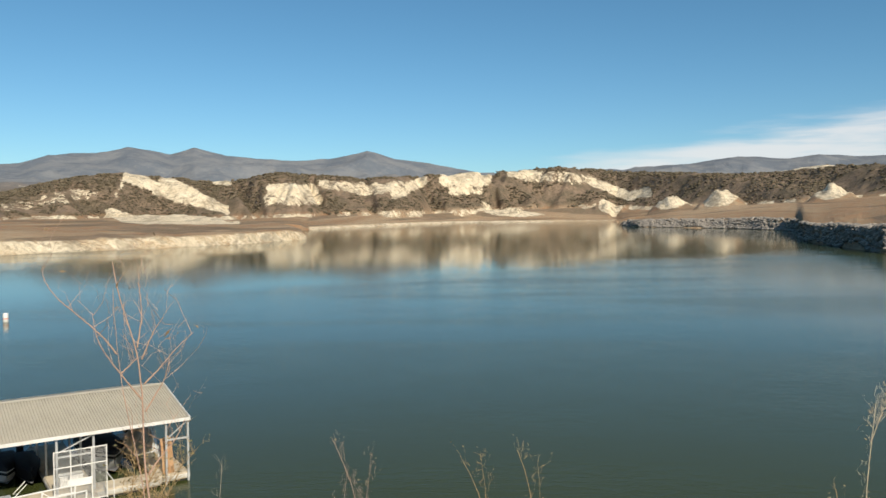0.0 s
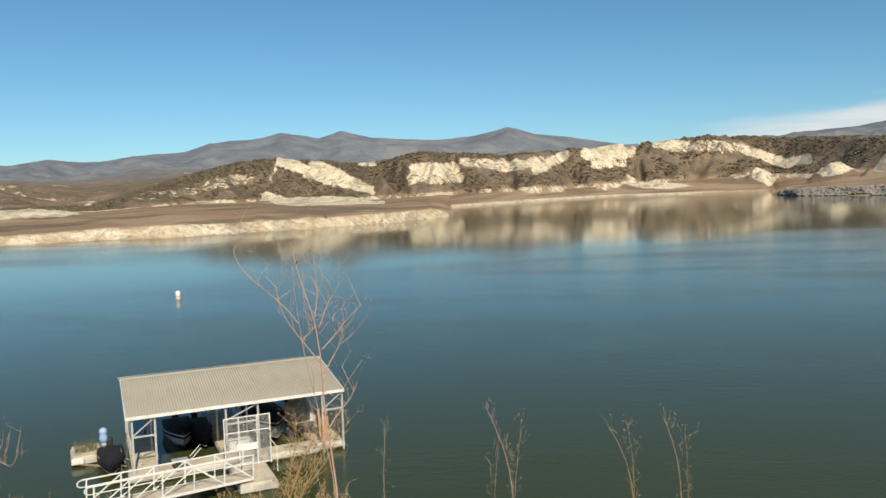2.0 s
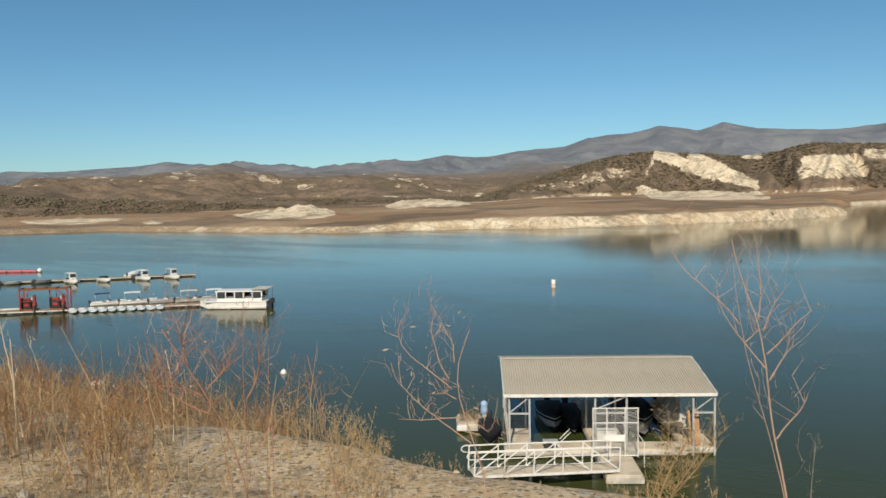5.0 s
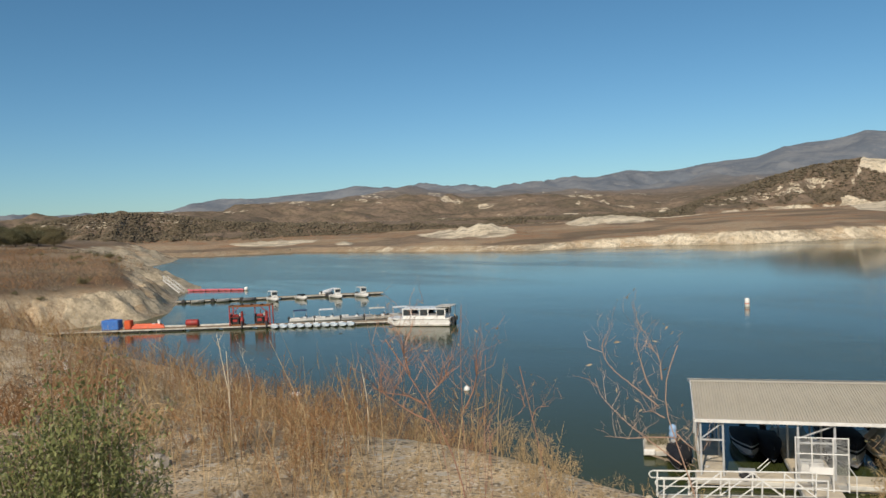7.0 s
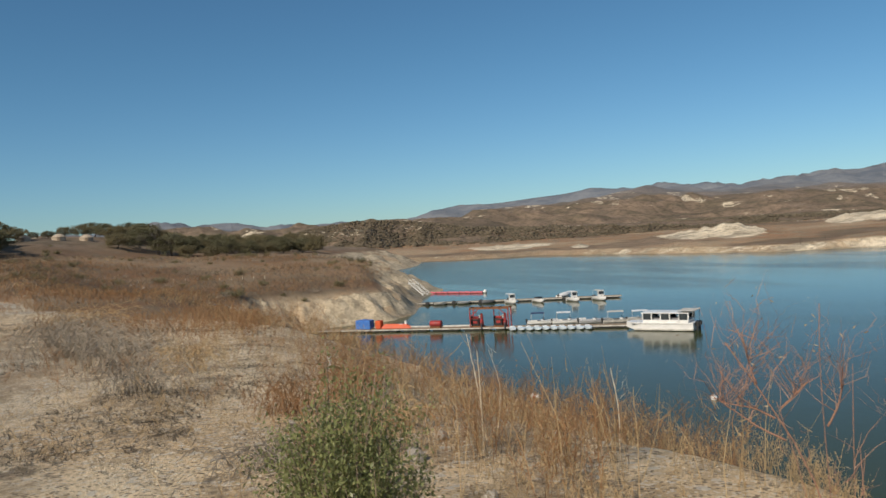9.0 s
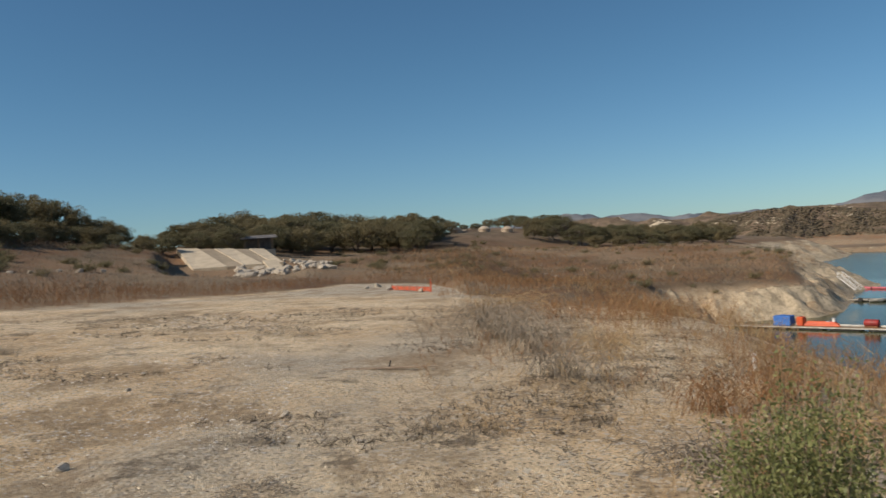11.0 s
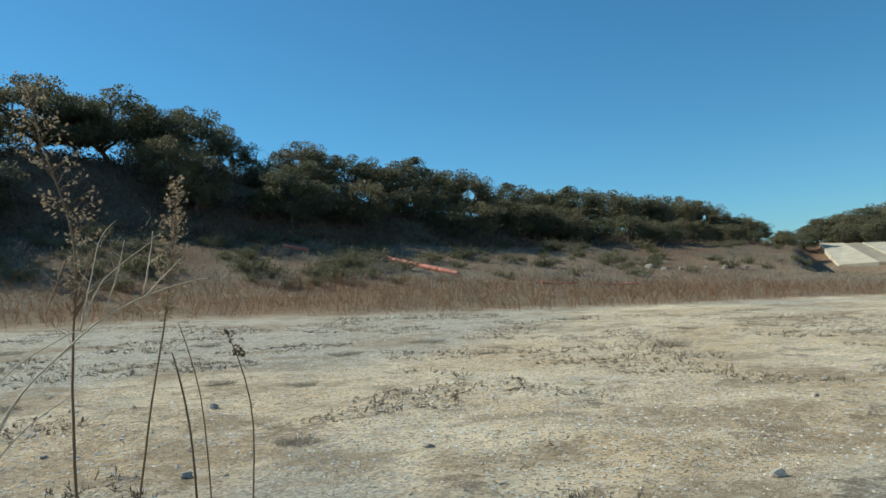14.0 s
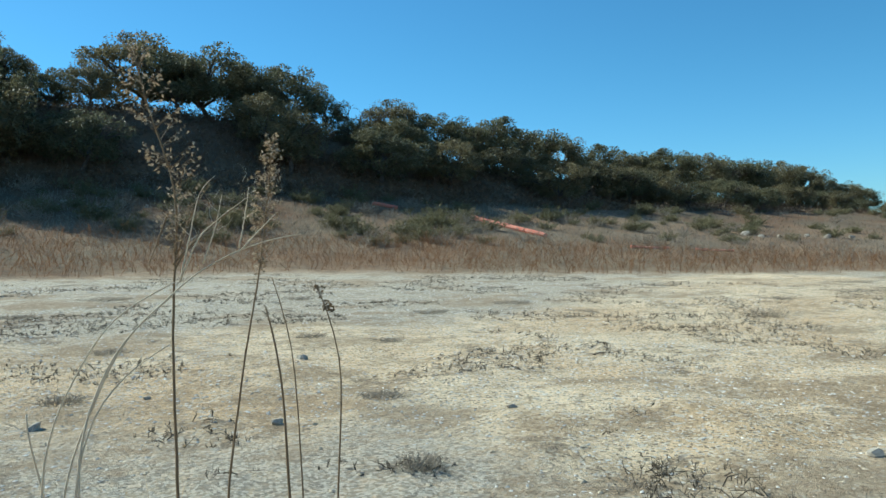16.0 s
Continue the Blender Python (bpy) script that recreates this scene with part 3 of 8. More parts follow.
def cover_of(x, y, z, q):
    """Shares of pale rock, scrub, dry weeds, gravel and haze-tinted mountain."""
    az, d, f = q["az"], q["d"], q["f"]
    near = ~q["far"]
    n1 = fbm(x * 0.05, y * 0.05, 5, 81)
    # hills across the lake
    rock = np.zeros_like(f)
    el = np.degrees(np.arctan2(z - EYE, d))
    wz = az + (fbm(az * 1.9, el * 2.5, 4, 93) - 0.5) * 0.4
    we = el + (fbm(az * 1.6 + 9, el * 3.0, 5, 97) - 0.5) * 0.4
    for a0, e0, a1, e1, h0, h1, share in SCARS_WEST + SCARS_EAST:
        da, de = a1 - a0, e1 - e0
        t = np.clip(((wz - a0) * da + (we - e0) * de) / (da * da + de * de), 0, 1)
        off = np.hypot(wz - a0 - t * da, we - e0 - t * de)
        rock = np.maximum(rock, share * (1 - sstep(0.65, 1.3, off / (h0 + (h1 - h0) * t))))
    rock = rock * (f > -1.5) * (f < 1.05)
    for a0, half, md, lift, deep in MOUNDS:
        rock = np.maximum(rock, sstep(0.28, 0.5, np.exp(-((az - a0) / (half * 1.15)) ** 2 - ((d - md) / (deep * 1.5)) ** 2) + 0.25 * (n1 - 0.5)) )
    foot = sstep(-0.10, -0.04, f) * (1 - sstep(0.03, 0.09, f)) * sstep(0.26, 0.5, fbm(az * 1.3, az * 0, 4, 85)) * sstep(-46, -40, az) * (1 - 0.85 * sstep(5.5, 7, az) * (1 - sstep(9.6, 10.2, az)))
    beach = sstep(-6, 1, q["fs"]) * (1 - sstep(0.75, 1.2, q["fs"] / q["bank_w"])) * curve(az, [(-96, 0.3), (-62, 0.4), (-50, 0.6), (-40, 0.9), (7, 1.0), (9, 0.5), (12.3, 0.4), (13, 0.25), (60, 0.15)])
    rock = np.maximum(np.maximum(rock, foot * 0.62), beach * 0.62)
    # the drawn-down flats lie in bands that follow the shore
    band = (q["fs"] - q["bank_w"]) / 170.0
    tone = fbm(band * 1.6 + 0.8 * fbm(az * 0.25, az * 0, 3, 63), az * 0.10, 4, 65)
    tone2 = fbm(band * 2.3 + 7.0, az * 0.16, 4, 67)
    scrub = np.maximum(sstep(0.0, 0.14, f), 0.75 * sstep(0.5, 0.62, tone2) * (f < 0.02))
    scrub = scrub * (1 - 0.9 * beach)
    weeds = (1 - 0.35 * sstep(0.5, 0.7, tone)) * (1 - beach)
    # share of the painted haze tint, rising with distance towards the peaks
    hazy_mount = sstep(0.03, 0.35, q["b2"]) * (f > 1)
    bare = sstep(0.63, 0.72, fbm(x * 0.016, y * 0.016, 5, 87, 0.65) + 0.05) * (f > 1) * (q["b2"] < 0.2)
    rock = np.maximum(rock, bare * 0.5)
    # the camera's side of the lake
    lot_d = curve(az, LOT_EDGE)
    onlot = 1 - sstep(-1.5, 1.5, d - lot_d + (n1 - 0.5) * 6)
    base_d = curve(az, HILL_BASE_D)
    bankside = sstep(0.2, 1.8, q["top"] - q["near"])
    weeds_n = np.where(d < lot_d + 30, (1 - onlot), 1.0) * (0.82 + 0.18 * sstep(0.4, 0.6, n1))
    weeds_n = weeds_n * (1 - 0.85 * bankside)
    weeds_n = np.maximum(weeds_n, bankside * 0.25 * sstep(0.35, 0.6, n1))
    scrub_n = sstep(0.0, 0.3, (d - base_d) / base_d)
    rock_n = bankside * (0.30 * sstep(-60, -90, x) * sstep(0.5, 0.66, fbm(x * 0.3, y * 0.3, 4, 89)) + sstep(-70, -95, x) * 0.85 * sstep(0.34, 0.52, fbm(x * 0.12, y * 0.12, 4, 95)))
    rock_n = np.maximum(rock_n, (1 - sstep(0.2, 1.6, z)) * 0.4 * sstep(-150, -165, x))
    worn_in = np.interp(az, [-172, -150, -136, -120], [0.13, 0.09, -0.09, -0.10]) + 0.10 * sstep(11, 20, d)
    gravel = 0.9 * onlot * sstep(0.40, 0.56, fbm(x * 0.09, y * 0.09, 4, 91) + worn_in) * sstep(-1, -6, y + 0.15 * x)
    one = lambda a, b: np.where(near, a, b)
    A = np.stack([one(rock_n, rock), one(scrub_n, scrub), one(weeds_n, weeds), np.ones_like(f)], -1)
    B = np.stack([one(gravel, 0 * f), one(0 * f, 1 + 0 * f), one(0 * f, hazy_mount), np.ones_like(f)], -1)
    return np.clip(A, 0, 1), np.clip(B, 0, 1)


def build_ground():
    az = np.radians(np.concatenate([np.arange(-184, -100, 0.4), np.arange(-100, -38, 0.22), np.arange(-38, 32, 0.12), np.arange(32, 176, 5)]))
    r = np.concatenate([np.geomspace(0.5, 60, 160, False), np.geomspace(60, 95, 36, False), np.geomspace(95, 180, 140, False), np.geomspace(180, 330, 60, False), np.geomspace(330, 2100, 275, False), np.geomspace(2100, 4900, 75)])
    A, R = np.meshgrid(az, r, indexing="xy")
    x, y = (R * np.sin(A)).ravel(), (R * np.cos(A)).ravel()
    z, q = ground_height(x, y, True)
    na, nr = len(az), len(r)
    i = np.arange(nr - 1)[:, None] * na
    j = np.arange(na)[None, :]
    j2 = (j + 1) % na
    quads = np.stack([i + j, i + na + j, i + na + j2, i + j2], -1).reshape(-1, 4)
    me = bpy.data.meshes.new("ground")
    n = len(x)
    verts = np.empty((n + 1, 3))
    verts[:n, 0], verts[:n, 1], verts[:n, 2] = x, y, z
    verts[n] = (0, 0, gz(0, 0))
    tris = np.stack([np.full(na, n), np.arange(na), (np.arange(na) + 1) % na], -1)
    me.vertices.add(n + 1)
    me.vertices.foreach_set("co", verts.ravel())
    me.loops.add(quads.size + tris.size)
    # wind the quads so that the faces look up
    quads = quads[:, ::-1]
    loops = np.concatenate([quads.ravel(), tris[:, ::-1].ravel()])
    me.loops.foreach_set("vertex_index", loops)
    nq, ntri = len(quads), len(tris)
    me.polygons.add(nq + ntri)
    me.polygons.foreach_set("loop_start", np.concatenate([np.arange(nq) * 4, nq * 4 + np.arange(ntri) * 3]))
    me.polygons.foreach_set("loop_total", np.concatenate([np.full(nq, 4), np.full(ntri, 3)]))
    me.polygons.foreach_set("use_smooth", np.ones(nq + ntri, bool))
    me.update(calc_edges=True)
    ca, cb = cover_of(x, y, z, q)
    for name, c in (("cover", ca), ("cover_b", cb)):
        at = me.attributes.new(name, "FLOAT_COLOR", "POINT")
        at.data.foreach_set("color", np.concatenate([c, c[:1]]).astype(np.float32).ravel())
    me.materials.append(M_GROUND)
    ob = new("ground", me)
    return tagged(ob, "dry dirt lot, grassy banks and scrub hills round the lake", "ground", kind="structure")


build_ground()
wm = bpy.data.meshes.new("water")
wm.from_pydata([(-1200, -700, 0), (4000, -700, 0), (4000, 4000, 0), (-1200, 4000, 0)], [], [(0, 1, 2, 3)])
wm.materials.append(M_WATER)
tagged(new("water", wm), "calm blue-green lake water with light ripples", "lake", kind="structure")

# ---- small tools ----
def part(name, bm, material, parent=None, label="", smooth=False):
    """One mesh object out of a bmesh, under a thing or a part."""
    me = bpy.data.meshes.new(name)
    bm.to_mesh(me)
    bm.free()
    if material:
        me.materials.append(material)
    if smooth:
        me.polygons.foreach_set("use_smooth", [True] * len(me.polygons))
    ob = new(name, me)
    if parent:
        ob.parent = parent
    return tagged(ob, label)


def share(name, ob, parent, m, label=""):
    """Another object on the same mesh."""
    o = new(name, ob.data)
    o.parent = parent
    o.matrix_basis = m
    return tagged(o, label)


def thing(name, m, label, category, group="", kind=""):
    ob = new(name)
    ob.empty_display_size = 0.2
    ob.matrix_basis = m
    return tagged(ob, label, category, group, kind)


def box(bm, x0, y0, z0, x1, y1, z1, bev=0.0, m=None):
    r = bmesh.ops.create_cube(bm, size=1.0)["verts"]
    mat = Matrix.Translation(((x0 + x1) / 2, (y0 + y1) / 2, (z0 + z1) / 2)) @ Matrix.Diagonal((x1 - x0, y1 - y0, z1 - z0, 1))
    bmesh.ops.transform(bm, matrix=(m @ mat) if m else mat, verts=r)
    if bev:
        edges = list({e for v in r for e in v.link_edges})
        bmesh.ops.bevel(bm, geom=edges, offset=bev, segments=1, affect="EDGES", profile=0.5)
    return bm


def rod(bm, a, b, r0, r1=None, sides=6, caps=True):
    """A tapered round bar from a to b."""
    a, b = Vector(a), Vector(b)
    d = b - a
    q = d.to_track_quat("Z", "Y").to_matrix().to_4x4()
    bmesh.ops.create_cone(bm, cap_ends=caps, segments=sides, radius1=r0, radius2=r0 if r1 is None else r1, depth=d.length,
                          matrix=Matrix.Translation((a + b) / 2) @ q)
    return bm


def bar(bm, a, b, w, h=None):
    """A square bar from a to b."""
    a, b = Vector(a), Vector(b)
    d = b - a
    q = d.to_track_quat("Z", "Y").to_matrix().to_4x4()
    r = bmesh.ops.create_cube(bm, size=1.0)["verts"]
    bmesh.ops.transform(bm, matrix=Matrix.Translation((a + b) / 2) @ q @ Matrix.Diagonal((w, h or w, d.length, 1)), verts=r)
    return bm


def lathe(bm, prof, sides=12, m=None):
    """A turned shape from (radius, height) pairs."""
    rings = []
    for r, z in prof:
        rings.append([bm.verts.new((r * math.cos(2 * math.pi * k / sides), r * math.sin(2 * math.pi * k / sides), z)) for k in range(sides)])
    for a, b in zip(rings[:-1], rings[1:]):
        for k in range(sides):
            bm.faces.new((a[k], a[(k + 1) % sides], b[(k + 1) % sides], b[k]))
    bm.faces.new(rings[0][::-1])
    bm.faces.new(rings[-1])
    if m:
        bmesh.ops.transform(bm, matrix=m, verts=[v for r in rings for v in r])
    return bm


def loft(bm, rings, close=True, caps=True):
    """Skins a row of vertex rings."""
    vr = [[bm.verts.new(p) for p in r] for r in rings]
    n = len(vr[0])
    for a, b in zip(vr[:-1], vr[1:]):
        for k in range(n if close else n - 1):
            bm.faces.new((a[k], a[(k + 1) % n], b[(k + 1) % n], b[k]))
    if caps:
        bm.faces.new(vr[0][::-1])
        bm.faces.new(vr[-1])
    bmesh.ops.recalc_face_normals(bm, faces=bm.faces)
    return bm


# ---- plants as many thin pieces ----
class Plant:
    """Collects ribbons (stems) and leaf blades as arrays, then makes one mesh."""

    def __init__(self, seed):
        self.rng = np.random.default_rng(seed)
        self.v, self.f, self.n = [], [], 0

    def _add(self, verts, faces):
        self.v.append(verts.reshape(-1, 3))
        self.f.append(faces + self.n)
        self.n += len(self.v[-1])

    def ribbons(self, p0, p1, p2, w):
        """Stems that taper from p0 over p1 to the tip p2."""
        k = len(p0)
        side = np.cross(p2 - p0, self.rng.normal(size=(k, 3)))
        side /= np.linalg.norm(side, axis=1, keepdims=True) + 1e-9
        w = np.broadcast_to(np.asarray(w, float).reshape(-1, 1), (k, 1))
        a, b = p0 + side * w / 2, p0 - side * w / 2
        c, d = p1 + side * w * 0.38, p1 - side * w * 0.38
        e, g = p2 + side * w * 0.12, p2 - side * w * 0.12
        verts = np.stack([a, b, c, d, e, g], 1)
        i = np.arange(k)[:, None] * 6
        self._add(verts, np.concatenate([i + [0, 1, 3, 2], i + [2, 3, 5, 4]]))

    def stems(self, p0, p1, p2, r, sides=5):
        """Round stems, bent at p1."""
        for a, b, c, rr in zip(p0, p1, p2, np.broadcast_to(r, len(p0))):
            d = c - a
            s = np.cross(d, (0.3, 0.9, 0.1))
            s /= np.linalg.norm(s) + 1e-9
            t = np.cross(d, s)
            t /= np.linalg.norm(t) + 1e-9
            ang = np.arange(sides) * 2 * np.pi / sides
            ring = np.cos(ang)[:, None] * s + np.sin(ang)[:, None] * t
            verts = np.concatenate([a + ring * rr, b + ring * rr * 0.8, c + ring * rr * 0.45])
            q = np.arange(sides)
            q2 = (q + 1) % sides
            self._add(verts, np.concatenate([np.stack([q + o, q2 + o, q2 + o + sides, q + o + sides], 1) for o in (0, sides)]))

    def leaves(self, c, length, width, up=0.3):
        """Leaf blades folded along the middle, about c."""
        k = len(c)
        d = self.rng.normal(size=(k, 3))
        d[:, 2] = d[:, 2] * 0.7 + up
        d /= np.linalg.norm(d, axis=1, keepdims=True)
        s = np.cross(d, self.rng.normal(size=(k, 3)))
        s /= np.linalg.norm(s, axis=1, keepdims=True) + 1e-9
        nrm = np.cross(d, s)
        L = (np.asarray(length) * self.rng.uniform(0.6, 1.3, k))[:, None]
        W = (np.asarray(width) * self.rng.uniform(0.6, 1.3, k))[:, None]
        verts = np.stack([c - d * L / 2, c + s * W / 2 + nrm * W * 0.2, c + d * L / 2, c - s * W / 2 + nrm * W * 0.2], 1)
        self._add(verts, np.arange(k)[:, None] * 4 + [0, 1, 2, 3])

    def mesh(self, name, material):
        me = bpy.data.meshes.new(name)
        v = np.concatenate(self.v)
        f = np.concatenate(self.f)
        me.vertices.add(len(v))
        me.vertices.foreach_set("co", v.ravel())
        me.loops.add(f.size)
        me.loops.foreach_set("vertex_index", f.ravel())
        me.polygons.add(len(f))
        me.polygons.foreach_set("loop_start", np.arange(len(f)) * 4)
        me.polygons.foreach_set("loop_total", np.full(len(f), 4))
        me.update(calc_edges=True)
        me.materials.append(material)
        return me


M_OAK_A = leafy("oak_leaves", (0.13, 0.13, 0.068), (0.25, 0.225, 0.125), 0.6, 0.28)
M_OAK_B = leafy("olive_leaves", (0.18, 0.16, 0.082), (0.29, 0.24, 0.13), 0.6, 0.28)
M_BARK = worn("oak_bark", (0.10, 0.085, 0.07), (0.16, 0.14, 0.115), 3.0, 0.9, bump=0.5, fine=18)
M_WEED_RED = leafy("rust_weeds", (0.37, 0.185, 0.08), (0.31, 0.215, 0.12), 0.8, 0.3)
M_RUST_BELT = leafy("rust_belt", (0.30, 0.145, 0.065), (0.235, 0.15, 0.085), 0.8, 0.25)
M_WEED_TAN = leafy("straw", (0.47, 0.315, 0.155), (0.56, 0.42, 0.235), 0.8, 0.3)
M_WEED_GREY = leafy("grey_twigs", (0.28, 0.24, 0.185), (0.40, 0.34, 0.26), 0.85, 0.15)
M_WEED_DARK = leafy("dark_litter", (0.13, 0.105, 0.075), (0.20, 0.165, 0.12), 0.9, 0.1)
M_SAGE = leafy("sage_leaves", (0.16, 0.15, 0.075), (0.24, 0.21, 0.115), 0.8, 0.2)
M_GREEN = leafy("green_leaves", (0.15, 0.18, 0.065), (0.37, 0.38, 0.16), 0.35, 0.35)
M_BRUSH = leafy("brown_brush", (0.16, 0.112, 0.072), (0.25, 0.18, 0.115), 0.9, 0.1)
M_SCRUB = leafy("chaparral", (0.10, 0.085, 0.055), (0.19, 0.15, 0.10), 0.9, 0.05)


def grass(name, n, place, height, width, material, seed, label, lean=0.25, twigs=2, heads=0, stalk=1.0, grow=None, short=1.0, sink=0.03):
    """Dry weeds over a stretch of ground: one joined mass. place(rng, n) gives x, y."""
    p = Plant(seed)
    g = p.rng
    x, y = place(g, n)
    k = len(x)
    base = np.stack([x, y, ground_height(x, y) - sink], 1)
    h = g.uniform(height[0], height[1], k) * (0.6 + 0.8 * fbm(x * 0.35, y * 0.35, 3, seed))
    if grow is not None:
        h = h * np.interp(np.hypot(x, y), grow[0], grow[1])
    d = g.normal(size=(k, 3)) * lean
    d[:, 2] = 1
    d /= np.linalg.norm(d, axis=1, keepdims=True)
    bend = g.normal(size=(k, 3)) * lean * 0.5
    bend[:, 2] = -np.abs(bend[:, 2]) * 0.4
    mid, tip = base + d * h[:, None] * 0.55, base + (d + bend) * h[:, None]
    p.ribbons(base, mid, tip, width)
    for j in range(twigs):
        t = g.uniform(0.35, 0.85, k)[:, None]
        a = base + (tip - base) * t
        e = g.normal(size=(k, 3)) * 0.6
        e[:, 2] = np.abs(e[:, 2]) * 0.7 + 0.45
        e /= np.linalg.norm(e, axis=1, keepdims=True)
        ln = (h * short * g.uniform(0.18, 0.42, k))[:, None]
        p.ribbons(a, a + e * ln * 0.55, a + e * ln + [0, 0, 0.02], width * 0.7)
        if heads:
            p.leaves(a + e * ln, 0.045 * stalk, 0.02 * stalk)
    if heads:
        for j in range(heads):
            t = g.uniform(0.6, 1.0, k)[:, None]
            p.leaves(base + (tip - base) * t + g.normal(size=(k, 3)) * 0.03 * stalk, 0.06 * stalk, 0.022 * stalk)
    return tagged(new(name, p.mesh(name, material)), label, "dry weeds", kind="stuff")


def polar(az0, az1, d0, d1, power=1.0, keep=None):
    """Spots between two bearings and two distances, denser close by for power > 1."""
    def place(g, n):
        az = np.radians(g.uniform(az0, az1, n))
        d = d0 + (d1 - d0) * g.uniform(0, 1, n) ** power
        x, y = d * np.sin(az), d * np.cos(az)
        if keep is not None:
            m = keep(x, y, np.degrees(az), d)
            x, y = x[m], y[m]
        return x, y
    return place


# the rust-coloured belt beyond the lot, and the weeds further up the slope
def belt(lo, hi):
    def keep(x, y, az, d):
        e = curve(az, LOT_EDGE) + 5 * (fbm(x * 0.12, y * 0.12, 3, 7) - 0.5)
        return (d > e + lo) & (d < e + hi) & (shore_distance(x, y) > 9)
    return keep


grass("rust_weeds", 28000, polar(-184, -96, 30, 92, 1, belt(0, 11)), (0.45, 1.1), 0.018, M_RUST_BELT, 101, "rust-coloured dry weeds in a belt beyond the dirt lot", lean=0.4, twigs=4)
grass("grey_weeds", 9000, polar(-184, -96, 30, 92, 1, belt(3, 16)), (0.4, 1.0), 0.016, M_WEED_GREY, 110, "grey dry stalks mixed into the rust-coloured belt", lean=0.4, twigs=4)
grass("grey_weeds", 15000, polar(-184, -96, 38, 150, 1, belt(9, 95)), (0.2, 0.6), 0.024, M_WEED_GREY, 102, "low grey weeds on the slope behind the lot", lean=0.4, twigs=3)
grass("dark_weeds", 9000, polar(-184, -96, 38, 160, 1, belt(11, 110)), (0.2, 0.5), 0.03, M_WEED_DARK, 111, "low dark dead weeds on the slope behind the lot", lean=0.5, twigs=3)
grass("grey_weeds", 9000, polar(-184, -118, 40, 80, 1, belt(8, 32)), (0.25, 0.75), 0.016, M_WEED_GREY, 116, "grey dry brush above the rust-coloured belt", lean=0.45, twigs=4)


def headland(lo, seed, share):
    """Patches over the headland, thinning out towards their edges."""
    def keep(x, y, az, d):
        patch = fbm(x * 0.06, y * 0.06, 4, seed) + 0.25 * (hash2(x * 7.0, y * 3.0, seed) - 0.5)
        edge = sstep(-104.5, -94, az) * sstep(0.0, 16.0, d - curve(az, LOT_EDGE) * 1.05)
        return (shore_distance(x, y) > 7) & (ground_height(x, y) > lo) & (patch > 0.5 - share) & (hash2(x * 3.0, y * 5.0, seed + 1) < edge)
    return keep


RISE = ((25, 60, 110, 200), (0.4, 0.6, 1.0, 1.3))
grass("rust_weeds", 24000, polar(-104.5, -71, 30, 200, 1.0, headland(5.0, 33, 0.08)), (0.35, 0.95), 0.035, M_WEED_RED, 103, "rust-coloured weeds over the headland", lean=0.4, twigs=4, grow=RISE)
grass("tan_weeds", 14000, polar(-104.5, -71, 30, 200, 1.0, headland(4.0, 35, 0.0)), (0.3, 0.8), 0.03, M_WEED_TAN, 112, "tan dry weeds over the headland", lean=0.4, twigs=3, grow=RISE)
grass("dark_weeds", 20000, polar(-104.5, -71, 34, 200, 1.0, headland(4.6, 37, 0.03)), (0.35, 1.0), 0.04, M_WEED_DARK, 113, "dark brown brush over the headland", lean=0.5, twigs=5, grow=RISE)
grass("rust_weeds", 3600, polar(-99, -80, 20, 62, 1.0, lambda x, y, az, d: (shore_distance(x, y) > 12) & (d > curve(az, LOT_EDGE) * 0.55) & (fbm(x * 0.16, y * 0.16, 3, 69) > 0.5)), (0.35, 0.9), 0.014, M_WEED_RED, 115,
      "rust-coloured weeds between the lot and the inlet", lean=0.4, twigs=6)
side = lambda seed: lambda x, y, az, d: (fbm(x * 0.45, y * 0.45, 4, seed) > 0.52) & (shore_distance(x, y) > 17) & (np.hypot(x + 3.94, y - 0.93) > 0.5)
grass("tan_weeds", 900, polar(-99, -68, 4.5, 20, 1.2, side(121)), (0.08, 0.42), 0.006, M_WEED_TAN, 118, "low tan dry weeds on the sandy ground by the bank", lean=0.5, twigs=6, heads=1, stalk=0.4)
grass("dark_weeds", 900, polar(-101, -68, 4.5, 20, 1.2, side(123)), (0.06, 0.26), 0.007, M_WEED_DARK, 119, "dark dead brush on the sandy ground by the bank", lean=1.0, twigs=6)
grass("rust_weeds", 600, polar(-99, -72, 7, 24, 1.1, side(125)), (0.2, 0.6), 0.008, M_WEED_RED, 120, "rust-coloured weed clumps by the bank", lean=0.4, twigs=8)
# the top of the bank towards the lake
bank_top = lambda x, y, az, d: (shore_distance(x, y) < 24.5 - 0.1 * d + 2 * fbm(x * 0.7, y * 0.7, 2, 18)) & (shore_distance(x, y) > 11) & (fbm(x * 0.5, y * 0.5, 3, 17) > 0.5) & ((az > -79) | (d > 13))
grass("bank_weeds", 2200, polar(-88, -52, 4.6, 30, 1.4, bank_top), (0.2, 0.7), 0.005, M_WEED_TAN, 104, "straw-coloured dry weeds on the edge of the bank", twigs=11, heads=3, stalk=0.45, short=0.5)
grass("bank_weeds", 2600, polar(-86, -48, 5.2, 30, 1.3, bank_top), (0.4, 1.05), 0.006, M_WEED_RED, 105, "rust-coloured dry weeds on the edge of the bank", twigs=12, heads=1, stalk=0.5, short=0.6)
